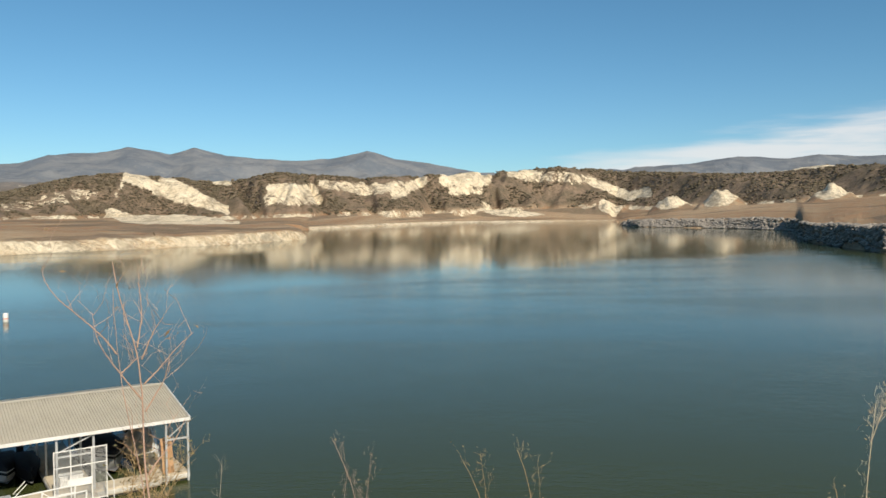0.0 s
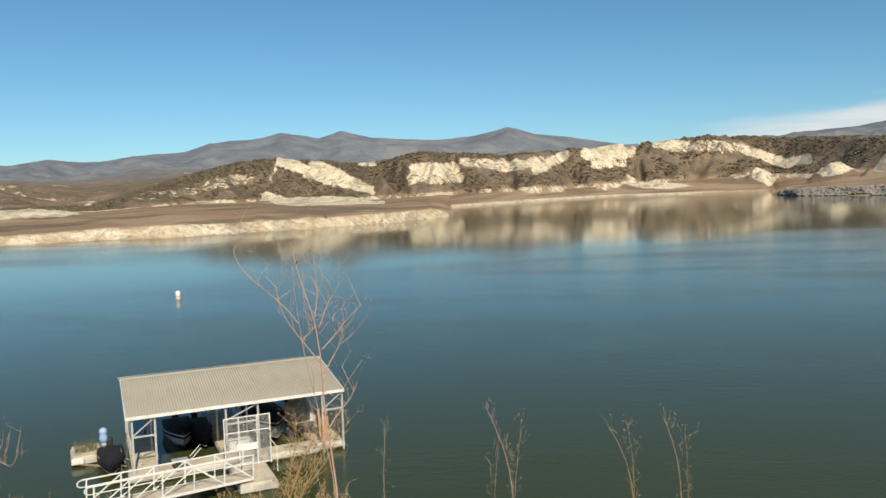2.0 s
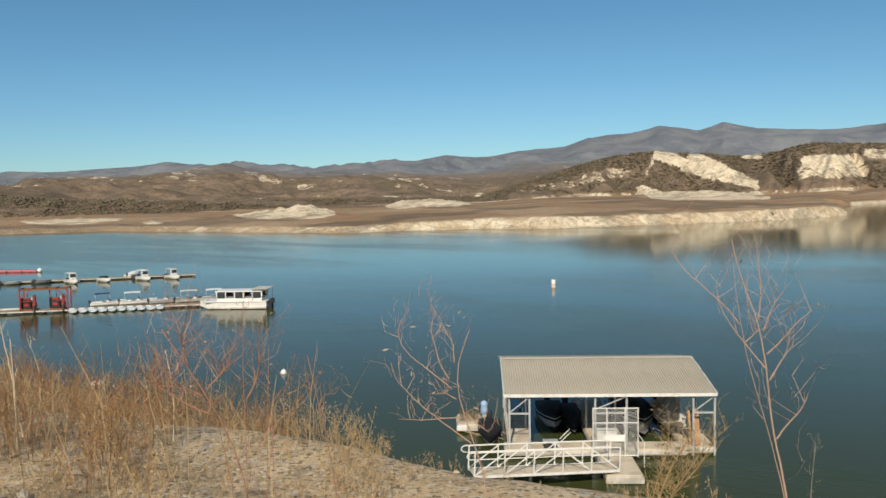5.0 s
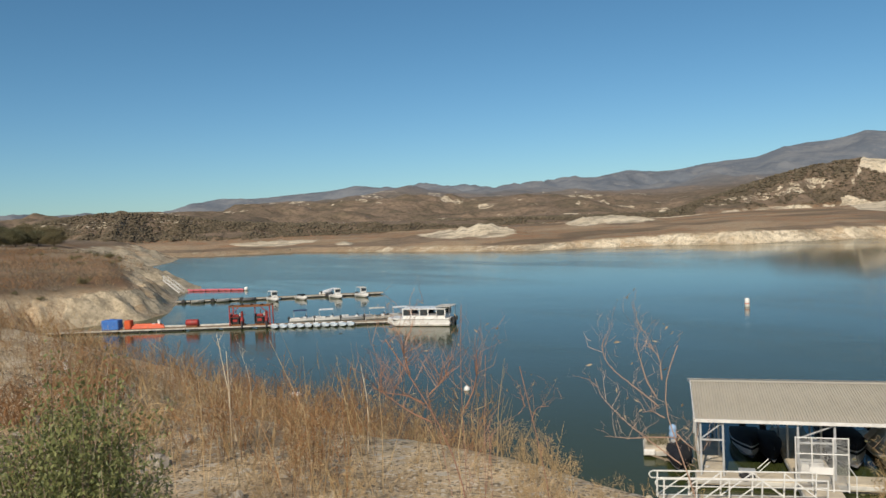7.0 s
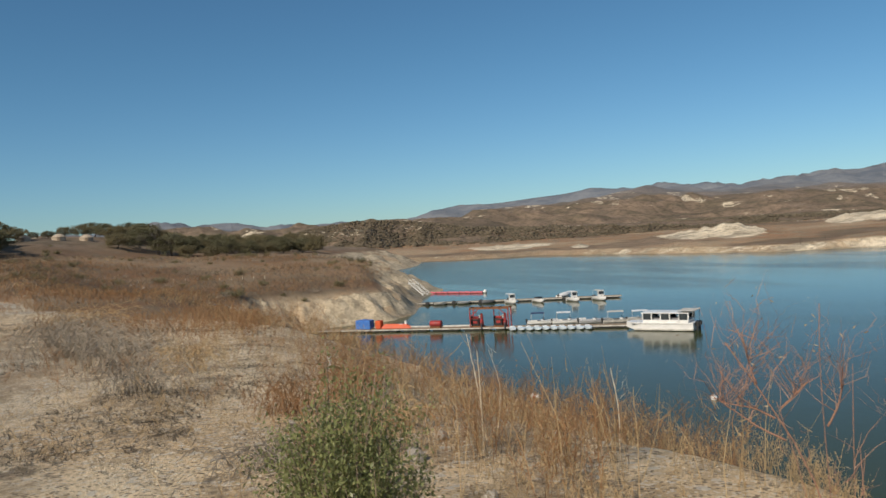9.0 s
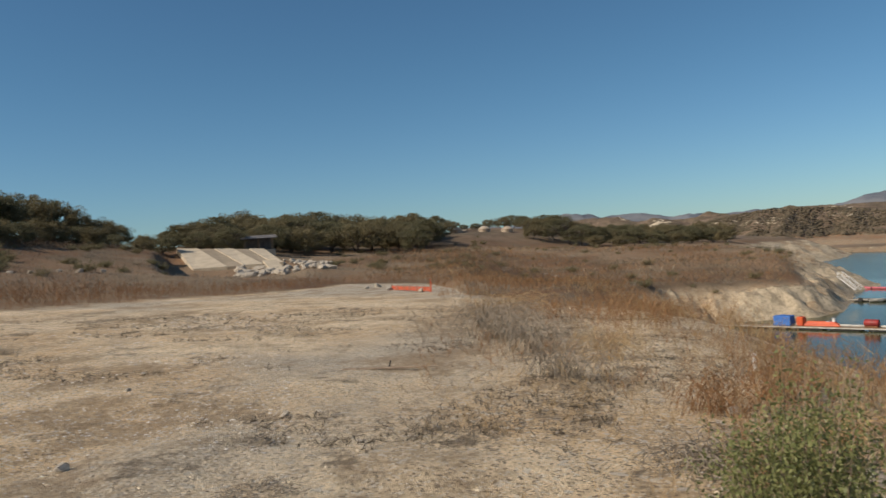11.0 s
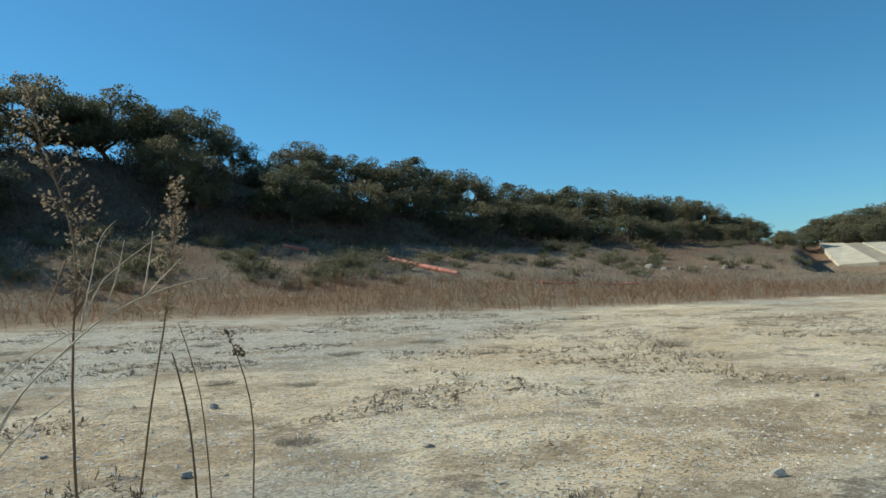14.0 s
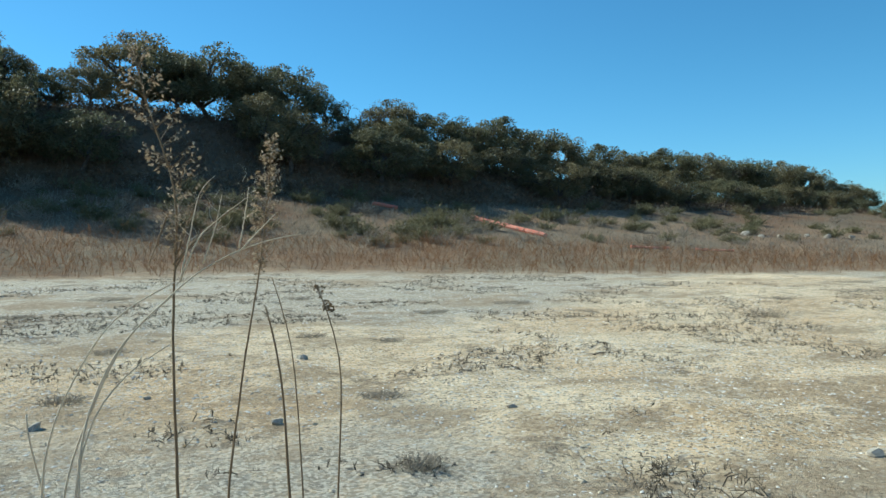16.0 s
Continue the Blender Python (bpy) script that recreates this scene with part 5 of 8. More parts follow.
def landing_float():
    root = thing("landing_float", DOCK @ Matrix.Translation((4.15, -3.5, 0)), "square concrete float that carries the end of the gangway", "dock")
    deck = part("deck", box(bmesh.new(), 0, 0, 0.10, 1.5, 3.3, 0.40, 0.02), M_CONCRETE, root)
    part("rub_rail", box(bmesh.new(), -0.05, -0.05, 0.02, 1.55, 3.32, 0.33, 0.03), M_FLOAT, deck, "white rail round the float")
    part("float", box(bmesh.new(), 0.1, 0.1, -0.3, 1.4, 3.1, 0.08, 0.05), M_RUBBER, deck)


landing_float()


def gate_panel():
    root = thing("gate_panel", DOCK @ Matrix.Translation((3.9, -1.2, 0.40)), "white framed wire-mesh gate with a blank white sign", "gate")
    w, h = 2.0, 2.25
    for x in (0.0, 0.62, 1.42, w):
        part("post", rod(bmesh.new(), (x, 0, 0), (x, 0, h), 0.028, sides=8), M_TRIM, root)
    for z in (0.06, 1.55, h - 0.03):
        part("rail", rod(bmesh.new(), (0, 0, z), (w, 0, z), 0.024, sides=8), M_TRIM, root)
    bm = bmesh.new()
    for k in range(1, 40):
        x = k * w / 40
        bar(bm, (x, 0, 0.06), (x, 0, h - 0.03), 0.006)
    for k in range(1, 44):
        z = 0.06 + k * (h - 0.09) / 44
        bar(bm, (0, 0, z), (w, 0, z), 0.006)
    part("wire_mesh", bm, M_MESH, root)
    part("sign", box(bmesh.new(), 0.5, -0.05, 0.72, 1.4, -0.03, 1.02, 0.004), M_WHITE, root, "blank white sign board")
    part("side_rail", rod(bmesh.new(), (w, 0, 1.05), (w, -1.3, 1.05), 0.022, sides=8), M_TRIM, root)
    part("side_post", rod(bmesh.new(), (w, -1.3, -0.02), (w, -1.3, 1.06), 0.022, sides=8), M_TRIM, root)


gate_panel()


def truss_gangway(name, m, length, wide, high, label):
    """A walkway between two truss rails; runs along x, origin at its lower shore corner."""
    root = thing(name, m, label, "gangway")
    n = max(3, round(length / 1.25))
    step = length / n
    for k in range(int(length / 0.45)):
        part("plank", box(bmesh.new(), k * 0.45 + 0.01, 0.06, 0.0, k * 0.45 + 0.44, wide - 0.06, 0.05), M_CONCRETE, root)
    for y in (0.0, wide):
        part("bottom_chord", bar(bmesh.new(), (0, y, 0.0), (length, y, 0.0), 0.07, 0.10), M_TRIM, root)
        part("top_rail", rod(bmesh.new(), (-0.15, y, high), (length, y, high), 0.032, sides=8), M_TRIM, root)
        part("middle_rail", rod(bmesh.new(), (-0.15, y, high * 0.72), (length, y, high * 0.72), 0.022, sides=8), M_TRIM, root)
        bm = bmesh.new()
        pts = [(-0.15 - 0.18 * math.sin(a), y, high * 0.86 + high * 0.14 * math.cos(a)) for a in np.linspace(0, math.pi, 7)]
        for a, b in zip(pts[:-1], pts[1:]):
            rod(bm, a, b, 0.026, sides=6)
        part("rail_end", bm, M_TRIM, root)
        for k in range(n + 1):
            part("upright", bar(bmesh.new(), (k * step, y, 0), (k * step, y, high), 0.05), M_TRIM, root)
        for k in range(n):
            a, b = ((k * step, y, 0.04), ((k + 1) * step, y, high - 0.04))
            if k >= n / 2:
                a, b = (a[0], y, b[2]), (b[0], y, a[2])
            part("diagonal", bar(bmesh.new(), a, b, 0.04), M_TRIM, root)
    return root


truss_gangway("gangway", DOCK @ Matrix.Translation((-1.42, -4.95, 0.85)) @ Matrix.Rotation(radians(14.5), 4, "Z") @ Matrix.Rotation(radians(2.8), 4, "Y"), 6.3, 1.0, 1.0,
              "white truss gangway from the bank to the float")


def hull_rings(length, beam, high, bow=1.6, n=12):
    """Sections of a boat from stern (x=0) to bow, open at the top."""
    rings = []
    for k in range(n + 1):
        t = k / n
        b = beam / 2 * (1 - max(0, (t - 0.45) / 0.55) ** bow * 0.97) * (0.9 + 0.1 * min(1, t * 4))
        sheer = high * (0.82 + 0.3 * t * t)
        keel = -0.12 * high + high * 0.75 * max(0, (t - 0.72) / 0.28) ** 2
        rings.append([(t * length, -b, sheer), (t * length, -b * 0.96, sheer * 0.55 + keel * 0.45), (t * length, -b * 0.7, keel + 0.12 * (sheer - keel)), (t * length, 0, keel),
                      (t * length, b * 0.7, keel + 0.12 * (sheer - keel)), (t * length, b * 0.96, sheer * 0.55 + keel * 0.45), (t * length, b, sheer)])
    return rings


def outboard(parent, x, z, s=1.0, mat=None):
    leg = part("outboard_motor", box(bmesh.new(), x - 0.2 * s, -0.05 * s, z - 0.7 * s, x - 0.06 * s, 0.05 * s, z + 0.02), mat or M_RUBBER, parent)
    part("cowling", box(bmesh.new(), x - 0.28 * s, -0.13 * s, z + 0.02, x + 0.02, 0.13 * s, z + 0.42 * s, 0.05 * s), mat or M_RUBBER, leg)


def small_boat(m, length, beam, high, hull_mat, label, style="open", group="", top_mat=None):
    """hull with gunwale, inner floor and seats; style adds a cover, a windscreen, a top or a cabin."""
    root = thing("motor_boat" if style != "row" else "rowing_boat", m, label, "boat", group)
    rings = hull_rings(length, beam, high)
    bm = bmesh.new()
    loft(bm, rings, close=False, caps=False)
    bm2 = bmesh.new()
    part("hull", bm, hull_mat, root, smooth=False)
    floor = [[(x, y * 0.9, high * 0.25) for x, y, z in (r[0], r[6])] for r in rings]
    bmf = bmesh.new()
    for a, b in zip(floor[:-1], floor[1:]):
        bmf.faces.new([bmf.verts.new(p) for p in (a[0], a[1], b[1], b[0])])
    part("floor", bmf, M_GREYCOVER if style != "row" else hull_mat, root)
    for side in (0, 6):
        strip = [[(p[0], p[1] + v, p[2] + w) for v, w in ((-0.03, -0.03), (0.03, -0.03), (0.03, 0.03), (-0.03, 0.03))] for p in (r[side] for r in rings)]
        part("gunwale", loft(bmesh.new(), strip), hull_mat, root)
    part("transom", box(bm2, -0.03, -beam * 0.44, 0.0, 0.05, beam * 0.44, high * 0.82, 0.01), hull_mat, root)
    if style == "cover":
        cov = []
        for k, r in enumerate(rings):
            t = k / (len(rings) - 1)
            top = r[0][2] + 0.62 * high * math.sin(math.pi * min(1, 0.15 + 0.85 * (1 - t))) + 0.05
            y = r[6][1]
            cov.append([(r[0][0], -y * 1.03, r[0][2] - 0.16), (r[0][0], -y * 1.03, r[0][2] + 0.03), (r[0][0], -y * 0.5, top * 0.85 + r[0][2] * 0.15), (r[0][0], 0, top),
                        (r[0][0], y * 0.5, top * 0.85 + r[0][2] * 0.15), (r[0][0], y * 1.03, r[0][2] + 0.03), (r[0][0], y * 1.03, r[0][2] - 0.16)])
        part("cover", loft(bmesh.new(), cov, close=False, caps=False), top_mat or M_COVER, root, "dark canvas boat cover", smooth=True)
    else:
        for t in (0.25, 0.5) if style == "row" else (0.2,):
            part("seat", box(bmesh.new(), t * length, -beam * 0.43, high * 0.5, t * length + 0.3, beam * 0.43, high * 0.58, 0.02), M_WHITE if style != "row" else hull_mat, root)
    if style in ("open", "bimini", "cabin"):
        x = length * 0.52
        console = part("console", box(bmesh.new(), x - 0.4, -beam * 0.3, high * 0.25, x + 0.1, beam * 0.3, high * 1.15, 0.05), M_WHITE, root)
        bm = bmesh.new()
        for a, b in (((x + 0.05, -beam * 0.36, high * 1.05), (x + 0.25, 0, high * 1.05)), ((x + 0.25, 0, high * 1.05), (x + 0.05, beam * 0.36, high * 1.05))):
            v = [bm.verts.new(p) for p in (a, b, (b[0] - 0.22, b[1], b[2] + 0.38), (a[0] - 0.22, a[1], a[2] + 0.38))]
            bm.faces.new(v)
        bmesh.ops.solidify(bm, geom=bm.faces[:], thickness=0.015)
        part("windscreen", bm, M_GLASS, console)
        fore = [r for r in rings if r[0][0] >= x]
        bm = bmesh.new()
        for a, b in zip(fore[:-1], fore[1:]):
            bm.faces.new([bm.verts.new(p) for p in ((a[0][0], a[0][1], a[0][2]), (a[6][0], a[6][1], a[6][2]), (b[6][0], b[6][1], b[6][2]), (b[0][0], b[0][1], b[0][2]))])
        part("foredeck", bm, hull_mat, root)
    if style in ("bimini", "cabin"):
        x0, x1, zt = length * 0.12, length * 0.55, high + (1.25 if style == "bimini" else 1.35)
        top = [[(x, y * beam * 0.46, zt - 0.10 * y * y - 0.03 * (2 * (x - x0) / (x1 - x0) - 1) ** 2) for y in (-1, -0.5, 0, 0.5, 1)] for x in np.linspace(x0, x1, 5)]
        bm = loft(bmesh.new(), top, close=False, caps=False)
        bmesh.ops.solidify(bm, geom=bm.faces[:], thickness=0.04)
        canopy = part("canopy", bm, top_mat or M_WHITE, root)
        for x in (x0 + 0.05, x1 - 0.05):
            for y in (-1, 1):
                part("canopy_pole", rod(bmesh.new(), (x, y * beam * 0.44, high * 0.8), (x, y * beam * 0.45, zt - 0.1), 0.02, sides=6), M_STEEL, canopy)
    if style == "cabin":
        bm = bmesh.new()
        box(bm, length * 0.5, -beam * 0.36, high * 0.8, length * 0.56, beam * 0.36, high + 1.28, 0.02)
        front = part("cabin_front", bm, M_WHITE, root)
        part("cabin_window", box(bmesh.new(), length * 0.565, -beam * 0.3, high + 0.45, length * 0.565 + 0.02, beam * 0.3, high + 1.1), M_GLASS, front)
    outboard(root, 0.0, high * 0.62, 0.9 if style == "row" else 1.2)
    return root


def at_dock(x, y, z=0.0, turn=0.0):
    return DOCK @ Matrix.Translation((x, y, z)) @ Matrix.Rotation(radians(turn), 4, "Z")


small_boat(at_dock(2.7, 8.2, 0.0, -90), 4.3, 1.5, 0.6, M_WHITE, "white boat under a black canvas hood in the boathouse slip", "cover", "boats in the boathouse", M_COVER)
small_boat(at_dock(7.0, 7.9, 0.05, -90), 5.3, 2.0, 0.85, M_ALU, "motor boat under a dark canvas cover in the boathouse slip", "cover", "boats in the boathouse")
small_boat(at_dock(3.62, 7.4, 0.05, -90), 4.2, 1.2, 0.6, M_COVER, "narrow dark boat tied beside the finger dock", "cover", "boats in the boathouse", M_COVER)


small_boat(at_dock(-0.66, 4.9, 0.05, -90), 3.6, 1.15, 0.44, M_COVER, "small boat under a black cover tied outside the boathouse", "cover", "boats in the boathouse", M_COVER)


def leaning_boat():
    m = at_dock(8.55, 5.6, 1.0) @ Matrix.Rotation(radians(-88), 4, "Z") @ Matrix.Rotation(radians(48), 4, "X")
    small_boat(m, 4.6, 1.5, 0.5, M_TRIM, "pale rowing boat stored on its side on the finger dock", "row", "boats in the boathouse")


leaning_boat()


def dock_box():
    root = thing("board_stack", at_dock(8.62, 0.62, 0.42), "reddish-brown boards stood up against the boathouse posts", "boards")
    for k in range(4):
        part("board", bar(bmesh.new(), (0.04 + k * 0.13, -0.25, 0.0), (0.02 + k * 0.13, 0.12, 1.55 + 0.05 * (k % 3)), 0.115, 0.03), M_CRATE, root)


dock_box()


def deck_clutter():
    r = thing("dock_cart", at_dock(1.75, -0.35, 0.42), "small grey metal dock cart with tubular handles", "cart")
    part("tray", box(bmesh.new(), 0, 0, 0.3, 0.7, 0.45, 0.42, 0.02), M_STEEL, r)
    for y in (0.02, 0.48):
        part("handle", rod(bmesh.new(), (0.8, y, 0.4), (1.25, y, 0.85), 0.02), M_TRIM, r)
        bm = bmesh.new()
        lathe(bm, [(0.17, -0.03), (0.2, 0), (0.17, 0.03)], 12, Matrix.Translation((0.25, y, 0.2)) @ Matrix.Rotation(math.pi / 2, 4, "X"))
        part("wheel", bm, M_RUBBER, r)
        part("leg", rod(bmesh.new(), (0.7, y, 0), (0.7, y, 0.32), 0.015), M_TRIM, r)
    r = thing("storage_chest", at_dock(4.4, 0.9, 0.42), "white plastic storage chest on the finger dock", "chest")
    part("body", box(bmesh.new(), 0, 0, 0, 0.95, 0.5, 0.45, 0.03), M_WHITE, r)
    part("lid", box(bmesh.new(), -0.02, -0.02, 0.455, 0.97, 0.52, 0.53, 0.03), M_TRIM, r)
    for k, (x, y) in enumerate(((0.5, 1.2), (0.7, 2.6), (5.0, 2.2))):
        b = thing("cleat", at_dock(x, y, 0.42), "small steel mooring cleat on the deck", "cleat", "mooring cleats")
        part("horn", rod(bmesh.new(), (-0.12, 0, 0.08), (0.12, 0, 0.08), 0.018), M_STEEL, b)
        part("foot", box(bmesh.new(), -0.04, -0.02, 0, 0.04, 0.02, 0.08), M_STEEL, b)


deck_clutter()


def work_raft():
    """A weedy raft with a blue-covered outboard, beside the boathouse."""
    root = thing("work_raft", at_dock(-2.3, 3.9, 0.0, 2), "small square raft overgrown with weeds", "raft")
    part("deck", box(bmesh.new(), 0, 0, 0.12, 1.25, 2.0, 0.42, 0.04), M_CONCRETE, root)
    part("rim", box(bmesh.new(), -0.06, -0.06, 0.05, 1.31, 2.06, 0.28, 0.03), M_FLOAT, root, "white rim round the raft")
    part("float", box(bmesh.new(), 0.1, 0.1, -0.3, 1.15, 1.9, 0.1, 0.03), M_RUBBER, root)
    part("bumper", box(bmesh.new(), -0.05, -0.2, 0.1, 0.5, -0.05, 0.4, 0.04), M_TRIM, root, "white bumper")
    p = Plant(77)
    k = 260
    b = np.stack([p.rng.uniform(0.1, 1.1, k), p.rng.uniform(0.5, 1.9, k), np.full(k, 0.42)], 1)
    t = b + p.rng.normal(size=(k, 3)) * [0.12, 0.12, 0.05] + [0, 0, 0.28]
    p.ribbons(b, (b + t) / 2, t, 0.02)
    w = new("raft_weeds", p.mesh("raft_weeds", M_SAGE))
    w.matrix_basis = root.matrix_basis
    tagged(w, "low olive weeds growing on the raft", "weeds", kind="stuff")
    m = thing("covered_motor", at_dock(-0.92, 4.9, 0.1), "outboard motor wrapped in a pale blue cover on a post", "motor")
    part("post", rod(bmesh.new(), (0, 0, -0.9), (0, 0, 0.75), 0.06), M_STEEL, m)
    part("cover", lathe(bmesh.new(), [(0.08, 0.55), (0.18, 0.62), (0.2, 0.85), (0.16, 1.0), (0.2, 1.06), (0.17, 1.22), (0.05, 1.3)], 12), worn("pale_blue_cover", (0.25, 0.42, 0.66), (0.34, 0.5, 0.72), 4, 0.6), m, smooth=True)
    part("bracket", box(bmesh.new(), -0.12, -0.12, 0.42, 0.12, 0.12, 0.56, 0.02), M_STEEL, m)
    bm = bmesh.new()
    g = np.random.default_rng(5)
    for k in range(16):
        a = np.array([g.uniform(-0.6, 1.2), g.uniform(1.8, 3.2), 0.05])
        c = a + g.normal(size=3) * [0.7, 0.5, 0.2] + [0, 0, 0.45]
        rod(bm, a, c, 0.03, 0.012, 5)
    d = part("driftwood", bm, M_ROPE, None)
    d.matrix_basis = at_dock(-0.9, 0.2, 0.0)
    tagged(d, "tangle of dead branches afloat beside the boathouse", "driftwood")


work_raft()

# ---- the marina across the inlet ----
M_RED = worn("red_paint", (0.36, 0.04, 0.035), (0.20, 0.035, 0.03), 2.0, 0.5, 0, 0.4, 0.1, 20)
M_ORANGE = worn("orange_plastic", (0.66, 0.11, 0.03), (0.56, 0.09, 0.035), 2.0, 0.5, 0, 0.4, 0.1, 20)
M_PINK = worn("faded_red_boom", (0.55, 0.14, 0.17), (0.45, 0.12, 0.14), 0.5, 0.6, 0, 0.3, 0.1, 10)
M_PADDLE = worn("pale_blue_hulls", (0.60, 0.72, 0.78), (0.70, 0.78, 0.82), 1.0, 0.35, 0, 0.5, 0.05, 10)
M_NAVY = worn("navy_canvas", (0.03, 0.05, 0.11), (0.045, 0.07, 0.14), 2.0, 0.8)
M_RUST = worn("rusty_steel", (0.23, 0.095, 0.04), (0.16, 0.07, 0.035), 3.0, 0.85, 0, 0.3, 0.2, 30)


def along(a, b, t, off=0.0, z=0.0, turn=0.0):
    """A pose on the line from a to b, off to its left, facing along it."""
    a, b = Vector(a), Vector(b)
    d = (b - a).normalized()
    p = a + (b - a) * t + Vector((-d.y, d.x)) * off
    return Matrix.Translation((p.x, p.y, z)) @ Matrix.Rotation(math.atan2(d.y, d.x) + radians(turn), 4, "Z")


def floating_dock(a, b, wide, label, seg=4.2):
    length = (Vector(b) - Vector(a)).length
    root = thing("floating_dock", along(a, b, 0), label, "dock")
    n = round(length / seg)
    s = length / n
    for k in range(n):
        x0, x1 = k * s + 0.03, (k + 1) * s - 0.03
        deck = part("deck", box(bmesh.new(), x0, -wide / 2, 0.16, x1, wide / 2, 0.36, 0.02), M_WOOD, root)
        part("edge_rail", box(bmesh.new(), x0, -wide / 2 - 0.05, 0.2, x1, -wide / 2 - 0.01, 0.34), M_FLOAT, deck)
        part("edge_rail", box(bmesh.new(), x0, wide / 2 + 0.01, 0.2, x1, wide / 2 + 0.05, 0.34), M_FLOAT, deck)
        part("float", box(bmesh.new(), x0 + 0.4, -wide / 2 + 0.1, -0.3, x1 - 0.4, wide / 2 - 0.1, 0.18, 0.04), M_RUBBER, deck)
    return root


A1, B1 = (-107.2, 21.6), (-77.0, 55.4)
A2, B2 = (-130.0, 49.0), (-109.0, 77.4)
floating_dock(A1, B1, 1.5, "long grey wooden floating dock with a pale edge")
floating_dock(A2, B2, 1.4, "grey wooden floating dock lined with small boats")

# pedal boats moored side by side along the first dock
g7 = np.random.default_rng(71)
for k in range(10):
    m = along(A1, B1, 0.695 + 0.0225 * k, -1.0, 0.02, -62 + g7.uniform(-5, 5)) @ Matrix.Scale(0.74, 4)
    r = thing("pedal_boat", m, "pale blue hire boat moored nose out at the dock", "boat", "hire boats along the dock")
    part("hull", loft(bmesh.new(), [[(x, -w, 0.45), (x, -w * 0.8, 0.02 + l), (x, w * 0.8, 0.02 + l), (x, w, 0.45)] for x, w, l in ((-0.9, 0.5, 0.0), (0.3, 0.55, 0.0), (1.1, 0.42, 0.05), (1.7, 0.14, 0.2))]), M_PADDLE, r)
    part("seat", box(bmesh.new(), -0.6, -0.38, 0.46, 0.0, 0.38, 0.62, 0.05), M_WHITE, r)
    part("stern_fender", box(bmesh.new(), -1.15, -0.4, 0.08, -0.92, 0.4, 0.5, 0.06), M_RUBBER, r)

# runabouts beyond the same dock
for k, (t, off, L, style, mat, top, lab) in enumerate((
        (0.715, 3.4, 4.8, "bimini", M_WHITE, M_NAVY, "white runabout with a navy canopy"),
        (0.785, 3.6, 5.2, "bimini", M_WHITE, M_WHITE, "white runabout with a white canopy"),
        (0.86, 3.2, 4.8, "open", M_ALU, M_COVER, "grey aluminium boat with a black console"),
        (0.925, 3.2, 5.6, "bimini", M_FLOAT, M_FLOAT, "tan pontoon boat with a flat canopy"),
        (0.99, 3.4, 5.4, "bimini", M_FLOAT, M_WHITE, "beige pontoon boat with a white canopy"))):
    small_boat(along(A1, B1, t, off, 0.04, 10) @ Matrix.Scale(0.8, 4), L, 2.0, 0.72, mat, lab + " tied at the long dock", style, "boats at the long dock", top)
# boats on the far dock
for k, (t, off, L, style, mat, top, turn, lab) in enumerate((
        (0.47, -2.2, 4.6, "cabin", M_WHITE, M_WHITE, -60, "white cabin boat with a hard top"),
        (0.60, -2.0, 4.4, "open", M_WHITE, M_WHITE, -60, "small white open boat"),
        (0.70, 2.0, 4.4, "cover", M_WHITE, M_WHITE, 60, "small boat under a white cover"),
        (0.76, -2.2, 4.8, "cabin", M_WHITE, M_WHITE, -60, "white cabin boat with dark windows"),
        (0.88, -2.0, 4.8, "cabin", M_WHITE, M_FLOAT, -60, "cream cabin boat with a rounded top"),
        (0.10, -1.6, 3.6, "row", M_FLOAT, None, 20, "beige rowing boat"),
        (0.22, -1.7, 3.6, "row", M_ALU, None, 15, "grey aluminium rowing boat"),
        (0.34, -1.7, 3.6, "row", M_GREYCOVER, None, 15, "dark rowing boat"))):
    small_boat(along(A2, B2, t, off, 0.04, turn) @ Matrix.Scale(0.6 if style == "row" else 0.78, 4), L, 1.8, 0.75, mat, lab + " at the far dock", style, "boats at the far dock", top)
for k in range(7):
    f = thing("tyre_fender", along(A2, B2, 0.06 + k * 0.135, -0.8, 0.25), "black tyre hung on the dock edge", "fender", "tyres on the far dock")
    part("tyre", lathe(bmesh.new(), [(0.16, -0.11), (0.36, -0.1), (0.4, 0), (0.36, 0.1), (0.16, 0.11)], 12, Matrix.Rotation(math.pi / 2, 4, "X")), M_RUBBER, f, smooth=True)


